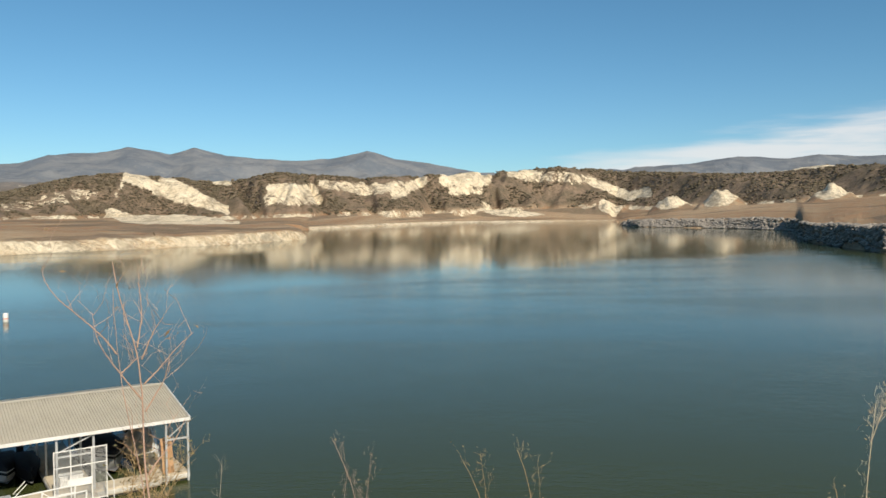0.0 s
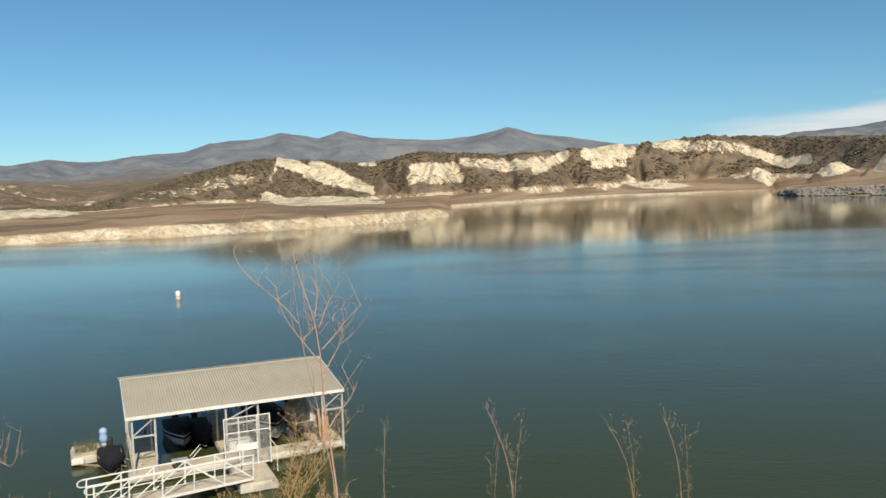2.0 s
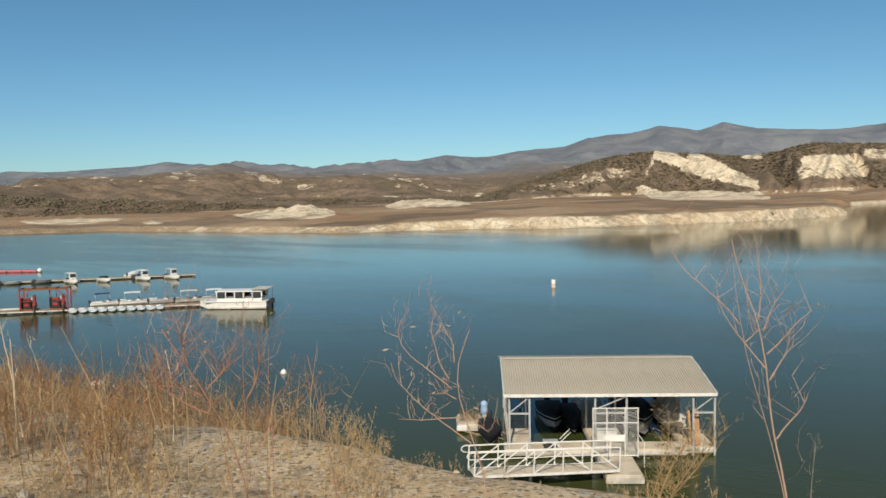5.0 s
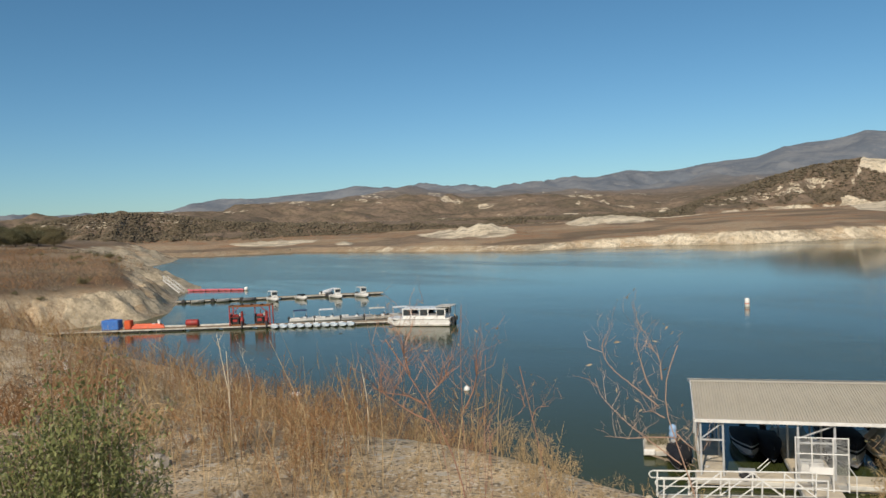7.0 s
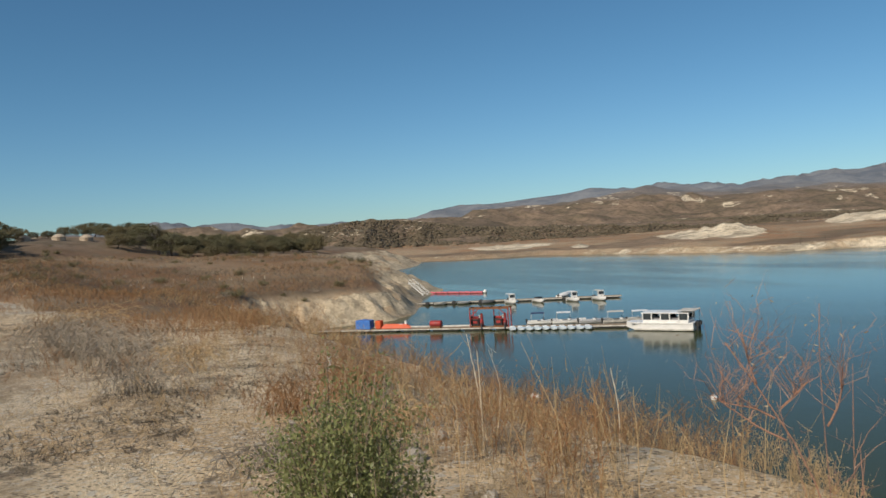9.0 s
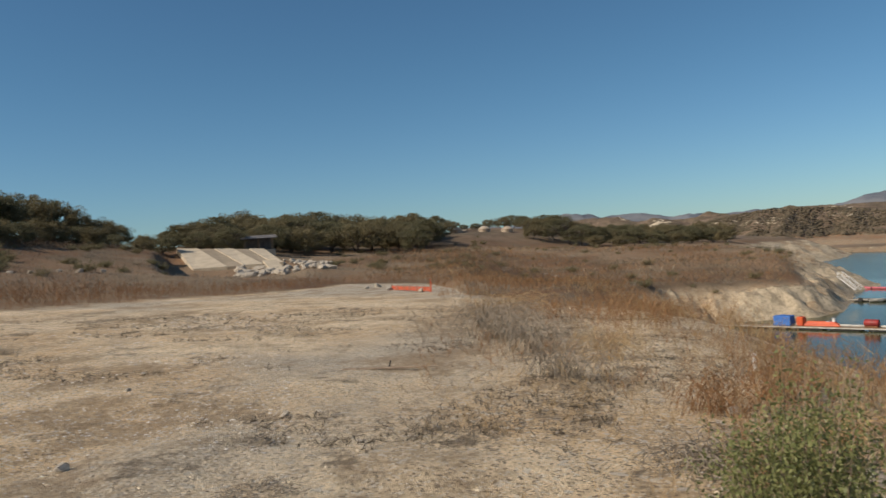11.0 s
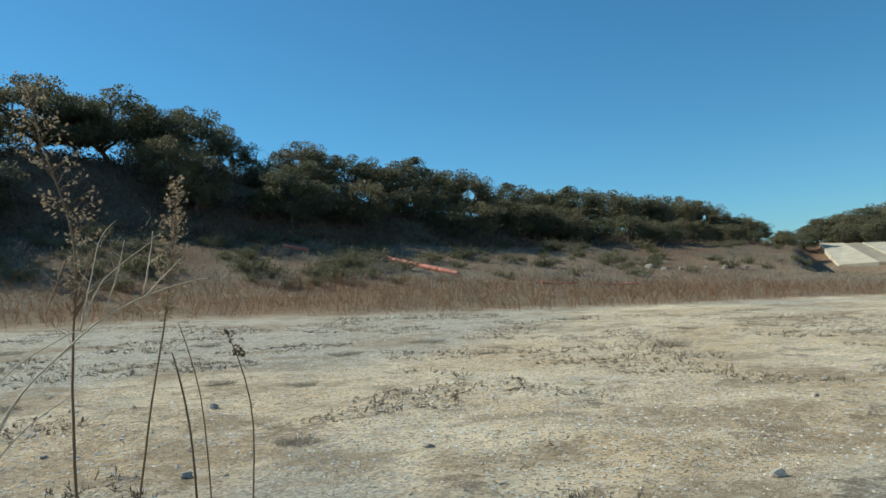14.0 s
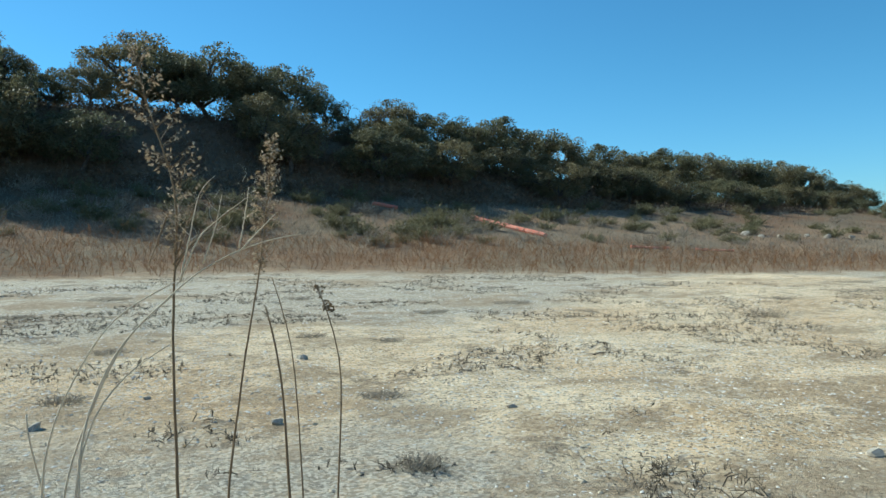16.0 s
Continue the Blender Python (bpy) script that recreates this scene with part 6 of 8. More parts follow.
def tour_boat():
    """The flat white excursion boat at the end of the dock."""
    a, b = Vector((-75.6, 54.4)), Vector((-69.3, 58.7))
    L = (b - a).length + 0.1
    root = thing("tour_boat", Matrix.Translation((a.x, a.y, 0.05)) @ Matrix.Rotation(math.atan2(b.y - a.y, b.x - a.x), 4, "Z") @ Matrix.Diagonal((1, 1, 0.82, 1)), "white flat-topped excursion boat with large side windows", "boat")
    W = 2.9
    hull = []
    for t, w, lift in ((0.0, 0.5, 0.35), (0.1, 0.8, 0.12), (0.22, 0.97, 0.0), (1.0, 1.0, 0.0)):
        x = t * L
        hull.append([(x, -W / 2 * w, 1.05), (x, -W / 2 * w * 0.94, 0.0 + lift), (x, W / 2 * w * 0.94, 0.0 + lift), (x, W / 2 * w, 1.05)])
    part("hull", loft(bmesh.new(), hull), M_WHITE, root)
    part("waterline_band", box(bmesh.new(), 0.14 * L, -W / 2 - 0.03, 0.02, L, W / 2 + 0.03, 0.22, 0.01), M_FLOAT, root)
    part("rub_rail", box(bmesh.new(), 0.1 * L, -W / 2 - 0.05, 0.92, L + 0.02, W / 2 + 0.05, 1.0, 0.015), M_TRIM, root)
    x0, x1 = 0.27 * L, 0.93 * L
    part("cabin_base", box(bmesh.new(), x0, -W * 0.44, 1.05, x1, W * 0.44, 1.42, 0.02), M_WHITE, root)
    part("roof", box(bmesh.new(), x0 - 0.15, -W * 0.47, 2.28, x1 + 0.1, W * 0.47, 2.42, 0.04), M_WHITE, root)
    n = 5
    for k in range(n + 1):
        x = x0 + (x1 - x0) * k / n
        for y in (-W * 0.43, W * 0.43):
            part("window_post", box(bmesh.new(), x - 0.06, y - 0.04, 1.42, x + 0.06, y + 0.04, 2.28), M_WHITE, root)
    for k in range(n):
        xa, xb = x0 + (x1 - x0) * k / n + 0.07, x0 + (x1 - x0) * (k + 1) / n - 0.07
        for y in (-W * 0.43, W * 0.43):
            if k not in (1, 3):
                part("window", box(bmesh.new(), xa, y - 0.015, 1.44, xb, y + 0.015, 2.26), M_GLASS, root)
    part("bench", box(bmesh.new(), x0 + 0.5, -W * 0.3, 1.42, x1 - 0.4, W * 0.3, 1.62, 0.03), M_GREYCOVER, root)
    part("roof_rack", box(bmesh.new(), 0.78 * L, -W * 0.5, 2.62, 1.02 * L, W * 0.5, 2.70, 0.03), M_FLOAT, root, "raised cream sun deck")
    for x in (0.8 * L, 1.0 * L):
        for y in (-W * 0.46, W * 0.46):
            part("rack_post", rod(bmesh.new(), (x, y, 1.05), (x, y, 2.64), 0.03), M_STEEL, root)
    part("fore_rail", rod(bmesh.new(), (0.08 * L, -W * 0.36, 1.6), (x0, -W * 0.46, 1.6), 0.02), M_STEEL, root)
    part("fore_rail", rod(bmesh.new(), (0.08 * L, W * 0.36, 1.6), (x0, W * 0.46, 1.6), 0.02), M_STEEL, root)
    for k, x in enumerate((0.08 * L, 0.17 * L, x0)):
        for y in (-1, 1):
            part("stanchion", rod(bmesh.new(), (x, y * W * (0.36 + 0.05 * k), 1.04), (x, y * W * (0.36 + 0.05 * k), 1.61), 0.018), M_STEEL, root)
    for y in (-0.5, 0.5):
        bm = bmesh.new()
        box(bm, L, y - 0.16, 0.5, L + 0.45, y + 0.16, 1.15, 0.06)
        box(bm, L + 0.12, y - 0.06, -0.4, L + 0.3, y + 0.06, 0.55)
        part("outboard_motor", bm, M_RUBBER, root)


tour_boat()


def pump_skid():
    """Two red pump sets under a steel frame, on the long dock."""
    f = thing("pump_shelter", along(A1, B1, 0.575, 0.0, 0.36), "rust-red steel shelter over the pump sets", "shelter")
    L, W, H = 4.9, 1.5, 2.35
    for x in (0.0, L):
        for y in (-W / 2, W / 2):
            part("leg", bar(bmesh.new(), (x, y, 0), (x, y, H), 0.12), M_RED, f)
    part("leg", bar(bmesh.new(), (L * 0.55, W / 2, 0), (L * 0.55, W / 2, H), 0.1), M_RED, f)
    for y in (-W / 2, W / 2):
        part("top_beam", bar(bmesh.new(), (-0.1, y, H), (L + 0.1, y, H), 0.12, 0.16), M_RUST, f)
    for a, b in ((0.0, 1.2), (L, L - 1.2)):
        part("knee_brace", bar(bmesh.new(), (a, -W / 2, H - 1.0), (b, -W / 2, H), 0.07), M_RED, f)
        part("mid_rail", bar(bmesh.new(), (a, -W / 2, 1.1), (b, -W / 2, 1.1), 0.06), M_RED, f)
    for k in range(5):
        part("cross_beam", bar(bmesh.new(), (k * L / 4, -W / 2, H + 0.1), (k * L / 4, W / 2, H + 0.1), 0.1), M_RUST, f)
    for n, x in enumerate((0.75, 3.75)):
        p = thing("pump_set", along(A1, B1, 0.575, 0.0, 0.36) @ Matrix.Translation((x, 0, 0)), "red engine-driven water pump on a skid", "pump", "red pump sets")
        part("skid", box(bmesh.new(), -0.85, -0.5, 0, 0.85, 0.5, 0.16, 0.02), M_RUST, p)
        part("engine", box(bmesh.new(), -0.7, -0.36, 0.16, 0.25, 0.36, 1.05, 0.08), M_RUBBER, p)
        part("engine_block", box(bmesh.new(), -0.5, -0.42, 0.45, 0.05, 0.42, 0.8, 0.05), M_RED, p)
        part("fuel_tank", lathe(bmesh.new(), [(0.05, -0.4), (0.22, -0.38), (0.22, 0.38), (0.05, 0.4)], 12, Matrix.Translation((-0.2, 0.62, 0.6)) @ Matrix.Rotation(math.pi / 2, 4, "Y")), M_RUST, p, smooth=True)
        part("suction_hose", rod(bmesh.new(), (0.55, -0.3, 0.55), (0.75, -1.0, -0.25), 0.12, sides=10), M_RUBBER, p)
        part("valve_wheel", lathe(bmesh.new(), [(0.16, -0.02), (0.2, 0.0), (0.16, 0.02)], 14, Matrix.Translation((0.8, 0.1, 1.25))), M_RED, p)
        part("radiator", box(bmesh.new(), -0.85, -0.42, 0.25, -0.72, 0.42, 1.35, 0.03), M_RUBBER, p)
        part("hood", box(bmesh.new(), -0.62, -0.3, 1.05, 0.15, 0.3, 1.32, 0.08), M_RED, p)
        part("exhaust", rod(bmesh.new(), (-0.2, 0.1, 1.3), (-0.2, 0.1, 1.85), 0.05), M_RUST, p)
        part("pump_casing", lathe(bmesh.new(), [(0.2, -0.2), (0.42, -0.15), (0.45, 0.1), (0.25, 0.2)], 14, Matrix.Translation((0.55, 0, 0.55)) @ Matrix.Rotation(math.pi / 2, 4, "Y")), M_RED, p, smooth=True)
        part("outlet_pipe", rod(bmesh.new(), (0.55, 0.0, 0.9), (0.55, 0.0, 1.7), 0.14, sides=10), M_RED, p)
        part("control_box", box(bmesh.new(), 0.25, -0.25, 1.15, 0.42, 0.15, 1.5, 0.03), M_FLOAT, p)
    for y in (0.25, 0.55):
        pipe = thing("discharge_pipe", along(A1, B1, 0.25, y, 0.48), "pale discharge pipe lying along the dock", "pipe", "discharge pipes")
        part("pipe", rod(bmesh.new(), (0, 0, 0), (15.0, 0, 0), 0.11, sides=10), M_FLOAT, pipe)


pump_skid()


def dock_goods():
    r = thing("blue_tank", along(A1, B1, 0.225, 0.1, 0.36), "bright blue rectangular plastic tank on the dock", "tank")
    part("body", box(bmesh.new(), 0, -0.7, 0, 2.1, 0.7, 1.2, 0.08), M_BLUE, r)
    part("lid", box(bmesh.new(), 0.6, -0.3, 1.19, 1.4, 0.3, 1.28, 0.03), M_BLUE, r)
    r = thing("orange_tank", along(A1, B1, 0.285, 0.1, 0.36), "tall orange fuel tank beside the blue one", "tank")
    part("body", box(bmesh.new(), 0, -0.5, 0, 0.8, 0.5, 1.1, 0.1), M_ORANGE, r)
    part("cap", lathe(bmesh.new(), [(0.1, 1.09), (0.1, 1.18)], 10, Matrix.Translation((0.4, 0, 0))), M_RUBBER, r)
    r = thing("orange_boom", along(A1, B1, 0.30, 0.25, 0.36), "heap of folded orange containment boom", "boom")
    for k in range(6):
        z = 0.1 + 0.16 * (k % 3)
        part("fold", rod(bmesh.new(), (0.1 + 0.12 * (k % 3), -0.35 + 0.14 * k, z), (4.2 - 0.3 * (k % 3), -0.3 + 0.12 * k, z), 0.13, sides=8), M_ORANGE, r)
    r = thing("red_drum_rack", along(A1, B1, 0.45, 0.1, 0.36), "red fuel drum lying in a low cradle", "drum")
    part("drum", lathe(bmesh.new(), [(0.38, -0.75), (0.42, -0.7), (0.42, 0.7), (0.38, 0.75)], 16, Matrix.Translation((0.8, 0, 0.5)) @ Matrix.Rotation(math.pi / 2, 4, "Y")), M_RED, r, smooth=True)
    part("cradle", box(bmesh.new(), 0.1, -0.4, 0, 1.5, 0.4, 0.2, 0.02), M_RUST, r)
    for t, hgt, mat, lab in ((0.375, 0.9, M_WHITE, "white service pedestal on the dock"), (0.36, 0.5, M_FLOAT, "short pale mooring post on the dock")):
        r = thing("dock_pedestal", along(A1, B1, t, 0.3, 0.36), lab, "pedestal")
        part("column", box(bmesh.new(), -0.14, -0.14, 0, 0.14, 0.14, hgt, 0.03), mat, r)
        part("cap", box(bmesh.new(), -0.18, -0.18, hgt, 0.18, 0.18, hgt + 0.08, 0.02), M_STEEL, r)
    # a long faded boom floats off the headland
    r = thing("floating_boom", Matrix.Translation((-156, 58.4, 0.12)) @ Matrix.Rotation(math.atan2(9.6, 14), 4, "Z"), "long faded red floating boom on the water", "boom")
    for k in range(12):
        part("float_section", rod(bmesh.new(), (k * 1.4, 0, 0.1), (k * 1.4 + 1.3, 0.05 * (-1) ** k, 0.0), 0.22, sides=10), M_PINK, r)
    part("end_float", lathe(bmesh.new(), [(0.1, -0.2), (0.4, 0), (0.4, 0.4), (0.1, 0.6)], 10, Matrix.Translation((17.2, 0, 0))), M_WHITE, r, smooth=True)
    truss_gangway("gangway", Matrix.Translation((-131.5, 48.2, 3.9)) @ Matrix.Rotation(radians(22), 4, "Z") @ Matrix.Rotation(radians(30), 4, "Y"), 4.2, 1.0, 0.7, "white gangway sloping from the headland to the far dock")
    for k, (a, b, rr) in enumerate((((-109.5, 20.5, 4.2), (-101.0, 20.2, 1.0), 0.14), ((-108.5, 22.0, 2.0), (-100.0, 21.8, 0.5), 0.2), ((-106.0, 19.0, 3.2), (-102.5, 22.5, 0.7), 0.1))):
        l = part("beached_log", rod(bmesh.new(), (0, 0, 0), Vector(b) - Vector(a), rr, rr * 0.6, 8), M_WOOD)
        l.matrix_basis = Matrix.Translation((a[0], a[1], max(a[2], gz(a[0], a[1]) + rr * 0.4)))
        tagged(l, "grey drift log lying on the shore", "log", "logs on the shore")


dock_goods()


def buoys():
    r = thing("marker_buoy", Matrix.Translation((-50.4, 90.6, 0)), "tall white marker buoy on the lake", "buoy")
    part("body", lathe(bmesh.new(), [(0.1, -0.4), (0.30, -0.2), (0.30, 0.85), (0.26, 1.0), (0.1, 1.06)], 14), M_WHITE, r, smooth=True)
    part("band", lathe(bmesh.new(), [(0.305, 0.35), (0.305, 0.43)], 14), M_ORANGE, r)
    r = thing("mooring_buoy", Matrix.Translation((-41.9, 36.6, 0)), "round white mooring buoy", "buoy")
    part("ball", lathe(bmesh.new(), [(0.05, -0.18), (0.19, -0.08), (0.23, 0.08), (0.16, 0.24), (0.04, 0.3)], 14), M_WHITE, r, smooth=True)
    part("ring", lathe(bmesh.new(), [(0.04, 0.29), (0.04, 0.36)], 8), M_STEEL, r)
    r = thing("mooring_buoy", Matrix.Translation((-50.1, 27.5, 0.06)) @ Matrix.Rotation(0.6, 4, "Z"), "white float with a red band lying on the water", "buoy")
    m = Matrix.Rotation(math.pi / 2, 4, "Y")
    part("drum", lathe(bmesh.new(), [(0.1, -0.38), (0.2, -0.32), (0.2, 0.32), (0.1, 0.38)], 12, m), M_WHITE, r, smooth=True)
    part("band", lathe(bmesh.new(), [(0.206, -0.1), (0.206, 0.1)], 12, m), M_RED, r)


buoys()

# ---- the west flats: ramp, shelter, yurts ----
def on_ground(az, el, far=400.0):
    """Where the sight line from the lot along a bearing and an elevation meets the ground."""
    d = np.concatenate([np.arange(2.0, 60, 0.05), np.arange(60, far, 0.25)])
    x, y = d * math.sin(radians(az)), d * math.cos(radians(az))
    z = ground_height(x, y)
    k = np.argmax(z >= EYE + d * math.tan(radians(el)))
    return Vector((x[k], y[k], z[k]))


def at_bearing(az, d, z=None):
    x, y = d * math.sin(radians(az)), d * math.cos(radians(az))
    return Vector((x, y, gz(x, y) if z is None else z))


M_RAMP = worn("old_concrete", (0.57, 0.49, 0.36), (0.47, 0.40, 0.295), 0.5, 0.9, 0, 0.2, 0.2, 12)
M_RAMP_DARK = worn("dirty_concrete", (0.30, 0.25, 0.18), (0.36, 0.30, 0.22), 0.6, 0.95, 0, 0.2, 0.2, 12)
M_ROCK = worn("pale_stone", (0.46, 0.41, 0.33), (0.34, 0.30, 0.24), 2.0, 0.9, 0, 0.2, 0.5, 14)
M_ROCK_DARK = worn("dark_stone", (0.20, 0.18, 0.155), (0.33, 0.29, 0.245), 0.5, 0.9, 0, 0.2, 0.5, 5)
M_CANVAS = worn("tan_canvas", (0.46, 0.37, 0.27), (0.40, 0.32, 0.23), 1.0, 0.8)
M_DARKROOF = worn("grey_shingles", (0.13, 0.125, 0.12), (0.19, 0.18, 0.17), 1.5, 0.85)


def stone_mesh(name, seed, mat):
    g = np.random.default_rng(seed)
    bm = bmesh.new()
    bmesh.ops.create_icosphere(bm, subdivisions=2, radius=1.0)
    cuts = [Vector(g.normal(size=3)).normalized() for _ in range(9)]
    for v in bm.verts:
        for c in cuts:
            over = v.co.dot(c) - 0.66
            if over > 0:
                v.co -= c * over
    me = bpy.data.meshes.new(name)
    bm.to_mesh(me)
    bm.free()
    me.materials.append(mat)
    return me


STONES = [stone_mesh("stone", 700 + k, M_ROCK) for k in range(4)]
DARK_STONES = [stone_mesh("boulder", 710 + k, M_ROCK_DARK) for k in range(4)]


def stone(p, s, k=0, name="stone", label="", group="", meshes=STONES, parent=None, sink=0.3):
    g = random.Random(round(p[0] * 131 + p[1] * 17 + k))
    ob = new(name, meshes[k % len(meshes)])
    ob.matrix_basis = Matrix.Translation((p[0], p[1], p[2] + s * (0.5 - sink))) @ Euler((g.uniform(-0.4, 0.4), g.uniform(-0.4, 0.4), g.uniform(0, 6.28))).to_matrix().to_4x4() @ Matrix.Diagonal(
        (s * g.uniform(0.8, 1.3), s * g.uniform(0.7, 1.0), s * g.uniform(0.5, 0.85), 1))
    if parent:
        ob.parent = parent
        return ob
    return tagged(ob, label, "stone", group)


def launch_ramp():
    """An old boat ramp, high and dry: lanes of concrete side by side on a slope."""
    def spot(az, d, el):
        return at_bearing(az, d, EYE + d * math.tan(radians(el)))
    tl, tr = spot(-114.9, 140, 1.3), spot(-109.0, 140, 0.92)
    bl, br = spot(-113.9, 122, -0.2), spot(-107.7, 120, -0.12)
    root = thing("launch_ramp", Matrix.Translation((0, 0, 0)), "old pale concrete boat ramp, dry and striped with dirt", "boat ramp")
    high, foot = (0, 0.245, 0.42, 0.645, 0.82, 1), (0, 0.38, 0.56, 0.77, 0.88, 1)
    for k in range(5):
        top, top2 = tl.lerp(tr, high[k]), tl.lerp(tr, high[k + 1] - 0.008)
        low, low2 = bl.lerp(br, foot[k]), bl.lerp(br, foot[k + 1] - 0.008)
        dz = 0.0 if k % 2 == 0 else -0.07
        ring = lambda z: [(p.x, p.y, p.z + z + dz) for p in (low, low2, top2, top)]
        part("ramp_lane", loft(bmesh.new(), [ring(-2.2), ring(0.12)]), M_RAMP if k % 2 == 0 else M_RAMP_DARK, root, "pale concrete lane" if k % 2 == 0 else "dirt-covered lane")
    s = spot(-107.9, 112, -1.1)
    e = spot(-108.7, 119, -0.1)
    part("broken_slab", bar(bmesh.new(), s + Vector((0, 0, 0.25)), e + Vector((0, 0, 0.35)), 2.0, 0.3), M_RAMP, root, "broken end slab tipped over the rocks")
    g = random.Random(4)
    for k in range(170):
        az = g.uniform(-111.0, -104.2)
        d = g.uniform(109, 128) if az > -108 else g.uniform(110, 119)
        stone(at_bearing(az, d), g.uniform(0.35, 0.85), k, "rubble_stone", "pale block of rubble beside the boat ramp", "rubble beside the ramp")


launch_ramp()


def picnic_shelter(az, d, w, dep, h, label):
    p = at_bearing(az, d)
    p.z = max(p.z, EYE + d * math.tan(radians(0.85)))
    root = thing("shelter", Matrix.Translation(p) @ Matrix.Rotation(radians(-az + 4), 4, "Z"), label, "shelter")
    part("floor_slab", box(bmesh.new(), -w / 2, -dep / 2, -1.5, w / 2, dep / 2, 0.08, 0.02), M_RAMP, root)
    for x in (-w / 2 + 0.4, 0, w / 2 - 0.4):
        for y in (-dep / 2 + 0.3, dep / 2 - 0.3):
            part("post", box(bmesh.new(), x - 0.1, y - 0.1, 0, x + 0.1, y + 0.1, h, 0.01), M_WOOD, root)
    part("roof", loft(bmesh.new(), [[(x, -dep / 2 - 0.4, h), (x, 0, h + 0.55), (x, dep / 2 + 0.4, h), (x, dep / 2 + 0.4, h - 0.12), (x, 0, h + 0.4), (x, -dep / 2 - 0.4, h - 0.12)] for x in (-w / 2 - 0.4, w / 2 + 0.4)]), M_DARKROOF, root)
    part("back_wall", box(bmesh.new(), -w / 2 + 0.4, dep / 2 - 0.4, 0, w / 2 - 0.4, dep / 2 - 0.25, h - 0.15), M_DARKROOF, root)


picnic_shelter(-109.4, 146, 5.6, 3.6, 2.2, "dark open shelter with a low gable roof at the ramp top")
picnic_shelter(-113.6, 152, 3.4, 3.0, 2.0, "small dark shelter half hidden by bushes")


def yurt(az, d):
    p = at_bearing(az, d)
    root = thing("yurt", Matrix.Translation(p - Vector((0, 0, 0.5))) @ Matrix.Scale(0.78, 4), "round tan canvas yurt with a conical roof", "yurt", "yurts on the hill")
    part("deck", lathe(bmesh.new(), [(3.0, -1.2), (3.0, 0.25)], 20), M_WOOD, root)
    wall = part("wall", lathe(bmesh.new(), [(2.4, 0.25), (2.4, 1.9)], 24), M_CANVAS, root)
    roof = part("roof", lathe(bmesh.new(), [(2.55, 1.85), (2.5, 1.95), (1.3, 2.75), (0.35, 3.1)], 24), M_CANVAS, root)
    part("dome", lathe(bmesh.new(), [(0.4, 3.08), (0.35, 3.25), (0.1, 3.35)], 14), M_GLASS, roof)
    part("door", box(bmesh.new(), 2.3, -0.45, 0.3, 2.45, 0.45, 1.8, 0.01), M_WOOD, wall)


for a, d in ((-95.2, 246), (-93.15, 250), (-91.5, 252)):
    yurt(a, d)


# ---- orange erosion fence and other marks on the slope ----
M_ORANGE_PALE = worn("faded_orange", (0.62, 0.19, 0.12), (0.70, 0.28, 0.20), 1.0, 0.7)


def silt_sock(points, r, label):
    pts = [on_ground(a, e) for a, e in points]
    root = thing("silt_sock", Matrix.Translation(pts[0]), label, "silt sock", "orange silt socks")
    for a, b in zip(pts[:-1], pts[1:]):
        n = max(1, round((b - a).length / 1.6))
        for k in range(n):
            p, q = a.lerp(b, k / n), a.lerp(b, (k + 1) / n - 0.04 / n)
            p.z, q.z = gz(p.x, p.y) + r * 0.7, gz(q.x, q.y) + r * 0.7
            part("section", rod(bmesh.new(), p - pts[0], q - pts[0], r, r * 0.95, 8), M_ORANGE_PALE, root)


silt_sock(((-144.6, 2.45), (-142.2, 1.75), (-139.4, 0.95)), 0.17, "long orange silt sock lying down the slope")
silt_sock(((-133.6, 0.0), (-131.0, -0.2)), 0.09, "orange silt sock half buried in the weeds")
silt_sock(((-129.3, -0.35), (-126.8, -0.55)), 0.09, "orange silt sock half buried in the weeds")
silt_sock(((-151.7, 3.75), (-149.9, 3.35)), 0.15, "short orange silt sock near the foot of the hill")


